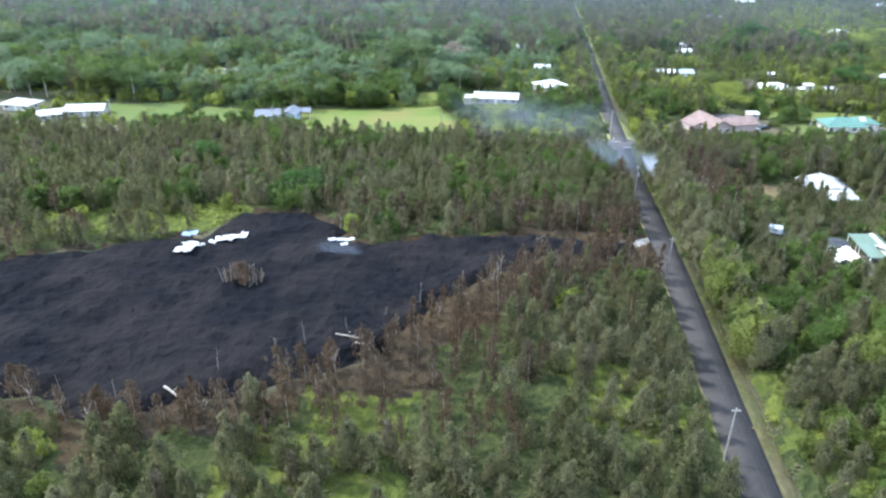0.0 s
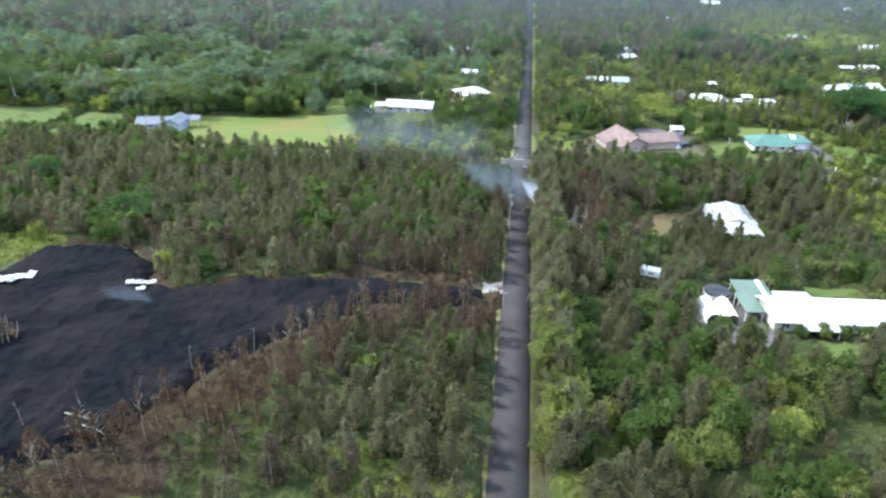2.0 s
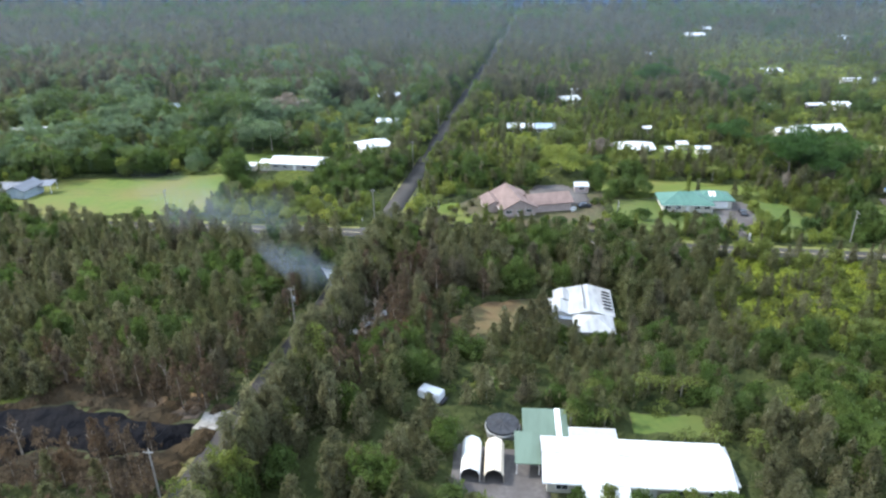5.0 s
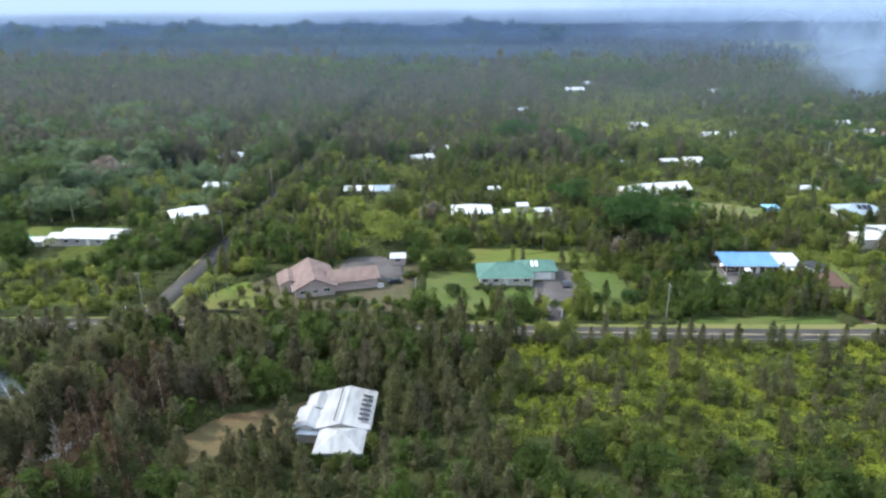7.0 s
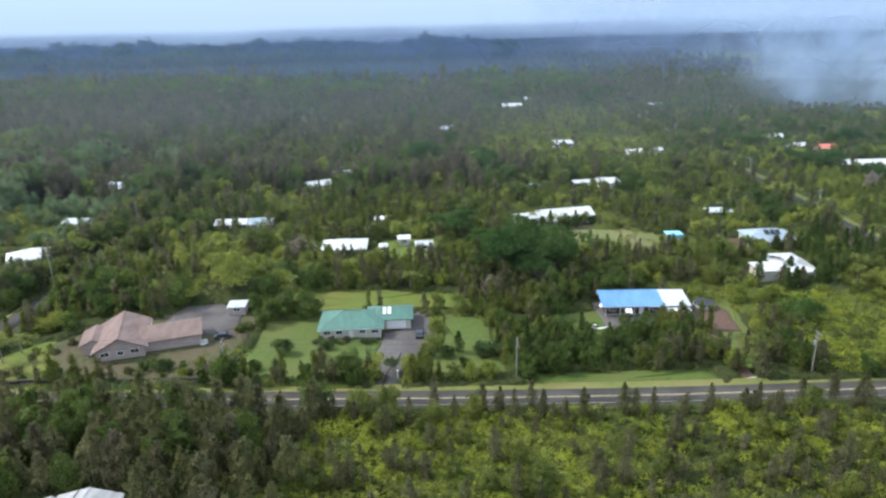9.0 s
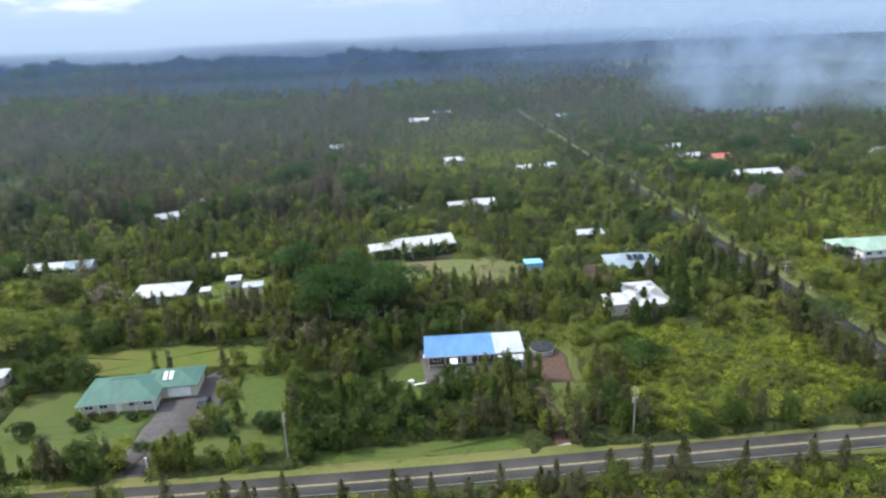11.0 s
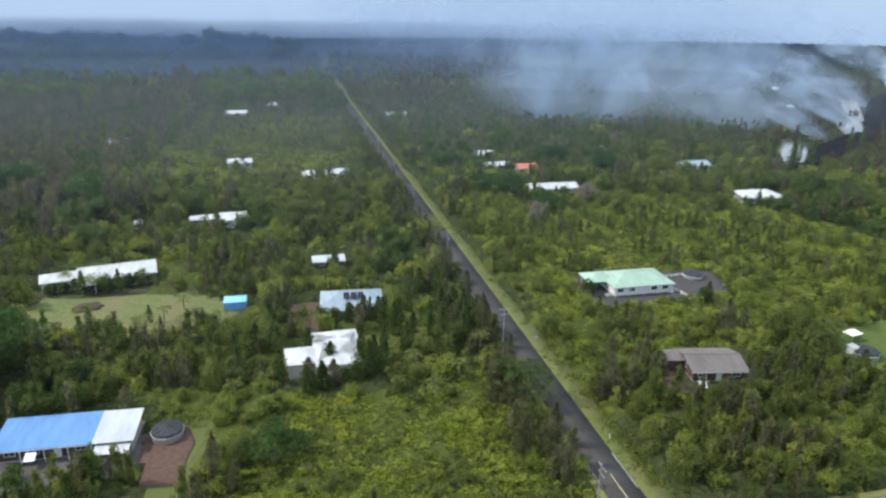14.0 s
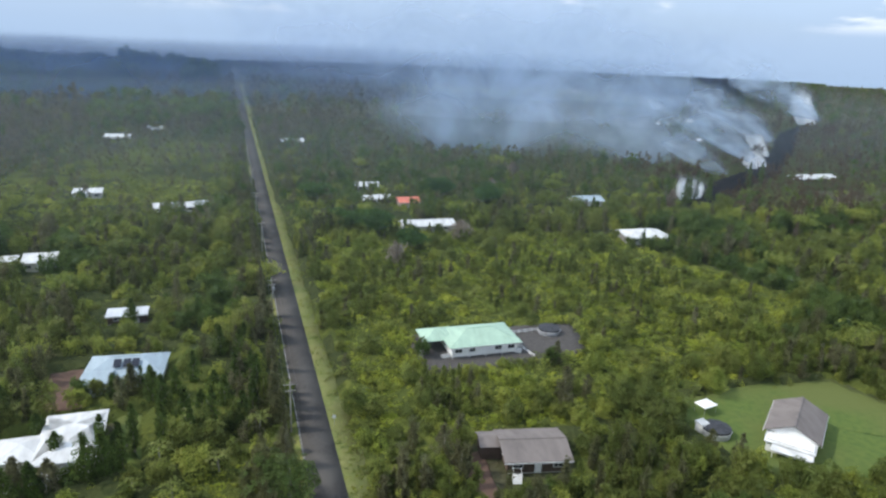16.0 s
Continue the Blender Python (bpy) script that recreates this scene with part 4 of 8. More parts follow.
def water_tank(x, y, r, h, label, cover="tarp"):
    """A round catchment tank with a sagging cover, a rim and ribs."""
    e = thing("water_tank", x, y, 0, None, label, "tank")
    n = 28
    bm = bmesh.new()
    tube((0, 0, -0.3), (0, 0, h), r, r, n, bm)
    part("shell", bm, M["grey_metal"], e, "pale corrugated metal shell")
    bm = bmesh.new()
    rings = [[bm.verts.new((r * 1.02 * k * math.cos(2 * math.pi * i / n), r * 1.02 * k * math.sin(2 * math.pi * i / n), h + 0.06 + 0.35 * (1 - k) + 0.05 * math.sin(i * 2.3))) for i in range(n)] for k in (1, 0.66, 0.33)]
    top = bm.verts.new((0, 0, h + 0.5))
    skirt = [bm.verts.new((r * 1.03 * math.cos(2 * math.pi * i / n), r * 1.03 * math.sin(2 * math.pi * i / n), h - 0.35)) for i in range(n)]
    for i in range(n):
        j = (i + 1) % n
        bm.faces.new((skirt[i], skirt[j], rings[0][j], rings[0][i]))
        for a, b in zip(rings, rings[1:]):
            bm.faces.new((a[i], a[j], b[j], b[i]))
        bm.faces.new((rings[2][i], rings[2][j], top))
    part("cover", bm, M[cover], e, "black plastic cover")
    bm = bmesh.new()
    loops = [[bm.verts.new(((r * 1.05 + 0.06 * math.cos(q)) * math.cos(2 * math.pi * i / n), (r * 1.05 + 0.06 * math.cos(q)) * math.sin(2 * math.pi * i / n), h - 0.4 + 0.06 * math.sin(q))) for q in (0, 1.57, 3.14, 4.71)] for i in range(n)]
    for i in range(n):
        for q in range(4):
            bm.faces.new((loops[i][q], loops[(i + 1) % n][q], loops[(i + 1) % n][(q + 1) % 4], loops[i][(q + 1) % 4]))
    part("hoop", bm, M["white_paint"], e)
    return e


# long white house near the first road
h = house("house", 104.2, 147.6, 1.8, 25.5, 8.6, "gable", 3.0, 1.1, "roof_white", "cream_wall", "long white metal-roofed house with low pitch", windows=6, over=0.7)
wing(h, -4.6, -5.6, 0, 6.5, 3.0, "shed", 2.5, 0.35, "roof_white", "cream_wall", 0.1, True)
wing(h, -5.2, 6.2, 0, 7.0, 3.6, "shed", 2.5, -0.3, "roof_grey", "grey_wall", 0.2)
wing(h, 12.6, 0.4, 90, 7.5, 2.4, "hip", 2.9, 0.8, "roof_white", "cream_wall", 0.4)
c = thing("carport", 91.4, 156.6, 3, None, "sage green metal carport roof with a white strip beside shelters", "carport")
wing(c, 0, 0, 0, 6.8, 5.8, "shed", 2.7, 0.5, "roof_sage", "grey_wall", 0.2, True)
moved(part("roof_strip", slab([(-0.45, -3.1, 0), (0.45, -3.1, 0), (0.45, 3.1, 0.5), (-0.45, 3.1, 0.5)], [(0, 1, 2, 3)], 0.05), M["white_paint"], c, "translucent white roof strip"), 2.1, 0, 2.9)
c = thing("carport", 88.7, 149.6, 3, None, "small sage green metal carport beside the house", "carport")
wing(c, 0, 0, 0, 3.6, 6.6, "shed", 2.6, 0.4, "roof_sage", "grey_wall", 0.15, True)


def quonset(x, y, rot, w, d, h, mat, label):
    """A round-topped shelter of canvas over hoops, open at its south end."""
    e = thing("shelter", x, y, rot, None, label, "tent", "canvas shelters")
    prof = [(-w / 2, 0), (-w / 2, h * 0.55), (-w * 0.36, h * 0.84), (0, h), (w * 0.36, h * 0.84), (w / 2, h * 0.55), (w / 2, 0)]
    bm = bmesh.new()
    outer = [[bm.verts.new((px * k, yy, pz * k)) for px, pz in prof] for yy, k in ((-d / 2, 1), (d / 2, 1), (d / 2, 0.97), (-d / 2, 0.97))]
    for a, b in zip(outer, outer[1:] + outer[:1]):
        for i in range(len(prof) - 1):
            bm.faces.new((a[i], a[i + 1], b[i + 1], b[i]))
    part("canopy", bm, M[mat], e)
    bm = bmesh.new()
    bm.faces.new([bm.verts.new((px * 0.96, d / 2 - 0.1, pz * 0.96)) for px, pz in prof])
    part("end_panel", bm, M[mat], e)
    for yy in (-d / 2 + 0.06, 0, d / 2 - 0.2):
        bm = bmesh.new()
        for (x0, z0), (x1, z1) in zip(prof, prof[1:]):
            tube((x0 * 0.95, yy, z0 * 0.95), (x1 * 0.95, yy, z1 * 0.95), 0.04, 0.04, 5, bm)
        part("hoop", bm, M["grey_metal"], e)
    return e


quonset(80.3, 147.4, 2, 2.9, 7.2, 2.9, "canvas", "white canvas round-topped shelter with an open end")
quonset(83.8, 147.6, 2, 2.9, 7.2, 2.9, "cream_canvas", "cream canvas round-topped shelter with an open end")
water_tank(84.6, 156.8, 2.7, 2.0, "round water tank with a black cover behind shelters")
tr = thing("trailer", 71.8, 164.0, -22, None, "small white box trailer among trees", "trailer")
bm = box(-2.1, -1.1, 0.6, 2.1, 1.1, 2.2)
bmesh.ops.bevel(bm, geom=[e for e in bm.edges if abs(e.verts[0].co.z - e.verts[1].co.z) < 0.1 and e.verts[0].co.z > 2], offset=0.16, segments=2, affect="EDGES")
part("body", bm, M["car_white"], tr)
part("chassis", box(-2.0, -1.0, 0.45, 2.8, 1.0, 0.7), M["dark_metal"], tr)
for s in (-1.05, 1.05):
    part("wheel", tube((-0.3, s - 0.12, 0.38), (-0.3, s + 0.12, 0.38), 0.38, 0.38, 14), M["rubber"], tr)
window_part(tr, 0.4, -1.1, 1.2, 1.2, 0.6, 0)

# white house with dark roof panels
h = house("house", 101.6, 203.4, 90, 11.6, 9.6, "gable", 3.3, 1.2, "roof_zinc", "cream_wall", "white metal-roofed house with dark solar panels", windows=3, over=0.5)
for i in range(6):
    u = -4.2 + i * 1.5
    moved(part("solar_panel", slab([(-0.3, -0.95, 0.30), (0.3, -0.95, 0.30), (0.3, 0.95, 0.78), (-0.3, 0.95, 0.78)], [(0, 1, 2, 3)], 0.06), M["solar"], h, "dark solar roof panel"), u, -3.9, 3.62)
part("roof_gap", box(-5.6, 1.1, 4.78, 5.2, 1.3, 4.86), M["dark_metal"], h, "dark roof seam")
wing(h, -9.0, -0.5, 90, 7.6, 6.8, "hip", 3.3, 1.5, "roof_zinc", "grey_wall", 0.5)
wing(h, -2.6, 6.3, 0, 6.2, 4.4, "gable", 3.2, 0.8, "roof_zinc", "cream_wall", 0.4)
wing(h, 2.4, 5.6, 0, 4.4, 3.6, "gable", 3.3, 0.8, "roof_zinc", "cream_wall", 0.4)
wing(h, -5.6, 5.3, 0, 3.0, 5.0, "shed", 2.6, 0.3, "roof_grey", "cream_wall", 0.1, True)

# dusky pink house
h = house("house", 82.6, 265.2, 108, 15.0, 10.2, "gable", 2.9, 2.5, "roof_pink", "pink_wall", "low gabled house with dusty pink shingle roof", windows=2, over=0.8)
wing(h, -1.2, -10.8, -90, 12.6, 8.6, "gable", 2.8, 1.7, "roof_pink", "pink_wall", 0.7)
wing(h, 1.6, 6.2, 0, 8.2, 5.0, "gable", 2.6, 1.1, "roof_pink", "pink_wall", 0.5)
for u in (-3.0, 3.2):
    window_part(h, -7.5, u, 1.2, 1.7, 1.1, 270)
s = house("shed", 104.6, 283.2, 3, 4.4, 3.4, "shed", 2.3, 0.3, "roof_grey", "pink_wall", "small pink shed with a pale roof", "shed", windows=1, over=0.2, door=False)

# low rock wall along the crossing road
sw = thing("stone_wall", 59.0, 247.6, -1.4, None, "long low dark lava-rock wall along the roadside", "wall")
for i in range(16):
    u = 3.0 * i
    h = 0.95 + 0.12 * math.sin(i * 2.3)
    part("wall_section", box(u, -0.28, -0.5, u + 2.97, 0.28, h), M["lava_rock"], sw)
    part("coping", box(u + 0.02, -0.33, h, u + 2.95, 0.33, h + 0.12), M["lava_rock"], sw)

# green roofed house
h = house("house", 135.6, 273.4, 2, 14.4, 10.0, "hip", 2.9, 2.1, "roof_green", "cream_wall", "cream house with hipped green metal roof", windows=5, over=0.8, posts=True)
wing(h, 9.2, 3.2, 0, 10.4, 7.4, "hip", 2.8, 1.6, "roof_green", "cream_wall", 0.7)
part("garage_door", box(8.6, -0.64, 0, 13.2, -0.49, 2.3), M["white_paint"], h, "white garage door")
for u in (8.0, 9.2):
    moved(part("skylight", slab([(-0.4, -1.1, 0), (0.4, -1.1, 0), (0.4, 1.1, 0.85), (-0.4, 1.1, 0.85)], [(0, 1, 2, 3)], 0.08), M["white_paint"], h, "pale roof skylight"), u, 1.6, 3.55)

# blue roofed house
h = house("house", 207.0, 281.4, -2, 14.6, 6.8, "shed", 2.6, 1.0, "roof_blue", "brown_wall", "house with bright blue metal roof", windows=4, over=0.9, posts=True)
wing(h, 10.8, -0.2, 0, 5.6, 7.6, "shed", 2.7, 0.9, "roof_grey", "grey_wall", 0.5)
wing(h, 10.8, -5.6, 0, 5.2, 2.0, "shed", 2.0, 0.2, "roof_white", "grey_wall", 0.2, True)
part("tarp", slab([(-8.6, -3.2, 2.0), (-7.4, -3.4, 2.7), (-7.4, -1.0, 2.9), (-8.4, -0.8, 1.6)], [(0, 1, 2, 3)], 0.04), M["canvas"], h, "white tarp hung at the end wall")
part("awning", slab([(-2.6, -5.9, 1.5), (-0.9, -5.9, 1.5), (-0.9, -4.4, 2.2), (-2.6, -4.4, 2.2)], [(0, 1, 2, 3)], 0.05), M["canvas"], h, "small white awning")
water_tank(225.6, 280.2, 2.6, 1.6, "round water tank with a black cover on red cinder")
b = thing("bench", 197.3, 270.6, 10, None, "pale garden table and bench on a lawn", "bench")
part("seat", box(-1.4, -0.25, 0.42, 1.4, 0.25, 0.5), M["white_paint"], b)
for u in (-1.2, 1.2):
    part("leg", box(u - 0.06, -0.22, -0.1, u + 0.06, 0.22, 0.42), M["white_paint"], b)
crate = thing("crate", 195.4, 271.8, 20, None, "small white storage box on a lawn", "box")
part("body", box(-0.5, -0.4, -0.1, 0.5, 0.4, 0.7), M["white_paint"], crate)
part("lid", box(-0.54, -0.44, 0.7, 0.54, 0.44, 0.78), M["white_paint"], crate)

# white hipped house near the second road
h = house("house", 256.6, 299.6, 2, 8.6, 14.2, "hip", 3.3, 1.4, "roof_white", "cream_wall", "white metal-roofed house behind dark trees", windows=3, over=0.6)
wing(h, -7.0, -1.6, 0, 6.6, 6.6, "hip", 3.0, 0.9, "roof_white", "cream_wall", 0.5)
part("skylight", box(-2.6, -0.6, 4.3, -1.2, 0.8, 4.62), M["solar"], h, "dark roof skylight")
sc = thing("shade_canopy", 253.6, 290.6, 0, None, "small white shade canopy beside the house", "canopy")
wing(sc, 0, 0, 0, 2.6, 2.4, "shed", 2.0, 0.2, "roof_white", "grey_wall", 0.1, True)
h = house("house", 262.0, 325.0, -4, 14.0, 9.0, "hip", 3.0, 1.8, "roof_pale_blue", "pale_green_wall", "pale blue metal-roofed house among trees", windows=4, over=0.6)
wing(h, -4.2, -4.6, 0, 4.6, 5.0, "gable", 2.9, 1.0, "roof_pale_blue", "pale_green_wall", 0.4)
for u in (-1.2, 0.6, 2.2):
    moved(part("solar_panel", slab([(-0.7, -1.0, 0), (0.7, -1.0, 0), (0.7, 1.0, 0.8), (-0.7, 1.0, 0.8)], [(0, 1, 2, 3)], 0.08), M["solar"], h, "dark roof solar panel"), u, -2.3, 4.14)
sc = thing("canopy_tent", 234.2, 331.0, 0, None, "bright blue canopy tent in a clearing", "tent")
moved(part("canopy", roof_hip(5.2, 4.0, 0.5, 0.1, 0.08), M["cyan_tarp"], sc, "bright cyan canopy"), 0, 0, 2.3)
part("side_panel", box(-2.6, -2.12, 0.2, 2.6, -2.06, 2.25), M["blue_tarp"], sc, "bright blue side sheet")
part("side_panel", box(2.55, -2.05, 0.2, 2.6, 2.0, 2.25), M["blue_tarp"], sc)
for u in (-2.5, 2.5):
    for q in (-1.9, 1.9):
        part("post", tube((u, q, -0.2), (u, q, 2.35), 0.04, 0.04, 6), M["grey_metal"], sc)
crate = thing("crate", 240.4, 301.0, 8, None, "white storage box in a garden beside a house", "box")
part("body", box(-0.9, -0.6, -0.1, 0.9, 0.6, 1.1), M["white_paint"], crate)
part("lid", box(-0.95, -0.65, 1.1, 0.95, 0.65, 1.2), M["grey_metal"], crate)
heap = thing("soil_heap", 199.0, 337.0, 15, None, "low dark heap of soil on rough grass", "heap")
bm = bmesh.new()
bmesh.ops.create_icosphere(bm, subdivisions=3, radius=1.0)
for vv in bm.verts:
    lump = 1 + 0.22 * math.sin(5 * vv.co.x + 2) * math.cos(4 * vv.co.y) + 0.1 * math.sin(11 * vv.co.y + 3 * vv.co.x)
    vv.co = Vector((vv.co.x * 3.4 * lump, vv.co.y * 2.2 * lump, max(-0.2, vv.co.z * 1.2 * lump)))
part("soil", bm, M["garden_soil"], heap)
s = house("shed", 258.4, 355.4, 0, 8.6, 4.0, "shed", 2.3, 0.3, "roof_grey", "brown_wall", "long low pale roof shelter", "shed", windows=2, over=0.4)
h = house("house", 202.8, 354.6, 11, 18.0, 9.0, "gable", 3.2, 1.6, "roof_white", "cream_wall", "long white gabled house on a rise", windows=5, over=0.6)
wing(h, -13.2, 0.4, 2, 9.5, 6.5, "gable", 3.0, 1.1, "roof_white", "cream_wall", 0.4)
wing(h, -7.0, -6.0, 0, 3.6, 3.0, "shed", 2.5, 0.3, "roof_white", "cream_wall", 0.1, True)
house("house", 229.6, 400.8, 5, 8.2, 6.4, "shed", 2.9, 0.8, "roof_white", "cream_wall", "pale shed-roofed house in scrub", windows=3, over=0.5)
house("shed", 219.2, 403.4, 6, 7.6, 3.4, "shed", 2.4, 0.4, "roof_white", "brown_wall", "long low white-roofed lean-to in scrub", "shed", windows=2, over=0.3)
h = house("house", 262.0, 466.0, 4, 15.0, 6.5, "gable", 2.6, 1.0, "roof_white", "cream_wall", "white-roofed cottage group among trees", windows=4)
house("shed", 272.0, 470.0, 4, 5.0, 4.0, "shed", 2.4, 0.3, "roof_grey", "grey_wall", "small pale metal-roofed shed in scrub", "shed", windows=1, over=0.3)
house("house", 226.6, 494.0, 3, 10.5, 6.5, "shed", 2.8, 0.6, "roof_white", "grey_wall", "small white shed-roofed house far off", windows=3, over=0.4)

# pale green house east of the second road
h = house("house", 337.6, 324.6, 0, 16.0, 10.2, "hip", 3.0, 1.7, "roof_pale_green", "white_paint", "white house with pale mint green metal roof", windows=5, over=0.8, posts=True)
wing(h, -9.4, 2.4, 0, 7.0, 6.0, "hip", 3.0, 1.2, "roof_pale_green", "white_paint", 0.7, True)
water_tank(357.8, 328.2, 2.7, 1.4, "low water tank with a black cover in a cinder yard")
for k, (fx, fy, rt, ln) in enumerate(((347.6, 319.8, -80, 8.0), (352.0, 329.5, 4, 7.0))):
    fe = thing("fence", fx, fy, rt, None, "low white board fence in a cinder yard", "fence", "yard fences")
    for i in range(5):
        u = -ln / 2 + ln * i / 4
        part("post", box(u - 0.06, -0.06, -0.2, u + 0.06, 0.06, 1.0), M["white_paint"], fe)
    for zz in (0.35, 0.75):
        part("rail", box(-ln / 2, -0.1, zz, ln / 2, -0.065, zz + 0.16), M["white_paint"], fe)


def car(x, y, rot, mat, label):
    e = thing("car", x, y, rot, None, label, "car")
    prof = [(-2.1, 0.35), (-2.15, 0.8), (-1.5, 0.95), (-1.0, 1.42), (0.7, 1.45), (1.35, 0.98), (2.1, 0.85), (2.15, 0.35)]
    bm = bmesh.new()
    a = [bm.verts.new((px, -0.85, pz)) for px, pz in prof]
    b = [bm.verts.new((px, 0.85, pz)) for px, pz in prof]
    bm.faces.new(a)
    bm.faces.new(b[::-1])
    for i in range(len(prof)):
        j = (i + 1) % len(prof)
        bm.faces.new((a[i], b[i], b[j], a[j]))
    bmesh.ops.bevel(bm, geom=list(bm.edges), offset=0.06, segments=1, affect="EDGES")
    part("body", bm, M[mat], e)
    part("windscreen", slab([(0.78, -0.7, 1.42), (1.36, -0.74, 1.02), (1.36, 0.74, 1.02), (0.78, 0.7, 1.42)], [(0, 1, 2, 3)], 0.02), M["glass"], e)
    part("rear_window", slab([(-1.02, -0.7, 1.4), (-1.46, -0.74, 1.0), (-1.46, 0.74, 1.0), (-1.02, 0.7, 1.4)], [(0, 1, 2, 3)], 0.02), M["glass"], e)
    for s in (-0.87, 0.87):
        part("side_window", box(-0.9, s - 0.01, 1.0, 0.65, s + 0.01, 1.36), M["glass"], e)
        for u in (-1.35, 1.35):
            part("wheel", tube((u, s - 0.1, 0.33), (u, s + 0.1, 0.33), 0.33, 0.33, 14), M["rubber"], e)
    return e


for i, (x, y, rt, w, hh) in enumerate(((323.8, 323.4, 10, 0.8, 0.9), (322.4, 320.6, 40, 0.6, 0.6), (328.6, 320.4, 5, 1.1, 0.5), (345.8, 319.4, -30, 0.7, 0.8))):
    crate = thing("crate", x, y, rt, None, "pale storage box in a dark cinder yard", "box", "yard boxes")
    part("body", box(-w, -0.5, -0.1, w, 0.5, hh), M["white_paint"], crate)
    part("lid", box(-w - 0.05, -0.55, hh, w + 0.05, 0.55, hh + 0.08), M["grey_metal"], crate)

# brown roofed house
h = house("house", 331.4, 279.8, -10, 10.4, 8.8, "gable", 2.7, 1.1, "roof_brown", "brown_wall", "brown house with grey-brown shingle roof", windows=3, over=0.7)
wing(h, -6.8, 2.2, 0, 4.0, 4.2, "gable", 2.6, 0.7, "roof_brown", "brown_wall", 0.4)
st = thing("steps", 326.6, 274.9, -12, None, "white timber entrance steps and rail", "steps")
for i in range(5):
    part("tread", box(-0.7, -1.3 + i * 0.28, i * 0.18, 0.7, -1.0 + i * 0.28, i * 0.18 + 0.05), M["white_paint"], st)
for s in (-0.72, 0.72):
    part("stringer", slab([(s - 0.03, -1.35, 0.05), (s + 0.03, -1.35, 0.05), (s + 0.03, 0.15, 0.95), (s - 0.03, 0.15, 0.95)], [(0, 1, 2, 3)], 0.2), M["white_paint"], st)
    part("handrail", tube((s, -1.3, 0.95), (s, 0.1, 1.85), 0.035, 0.035, 6), M["white_paint"], st)

# white gabled house on the broad lawn
h = house("house", 383.2, 274.8, 40, 12.0, 8.4, "gable", 3.1, 2.0, "roof_brown", "white_paint", "white house with grey gabled roof on a lawn", windows=3, over=0.6, base=0.3)
wing(h, -7.2, 0, 90, 7.6, 3.0, "shed", 2.6, -0.6, "roof_white", "white_paint", 0.4)
wing(h, -9.4, -0.6, 90, 6.4, 2.4, "shed", 1.9, -0.4, "roof_white", "white_paint", 0.2, True)
water_tank(368.6, 278.6, 2.6, 1.6, "round water tank with a dark cover on a lawn", "tarp")
s = house("shed", 366.6, 280.2, 10, 1.8, 1.6, "shed", 1.8, 0.2, "roof_white", "white_paint", "small white pump shed beside a tank", "shed", windows=0, over=0.1)
sc = thing("shade_canopy", 371.8, 286.0, 12, None, "white sun canopy on the lawn", "canopy")
moved(part("canopy", roof_hip(3.4, 2.6, 0.7, 0.1, 0.06), M["canvas"], sc), 0, 0, 2.0)
for u in (-1.6, 1.6):
    for q in (-1.2, 1.2):
        part("post", tube((u, q, -0.2), (u, q, 2.0), 0.04, 0.04, 6), M["grey_metal"], sc)

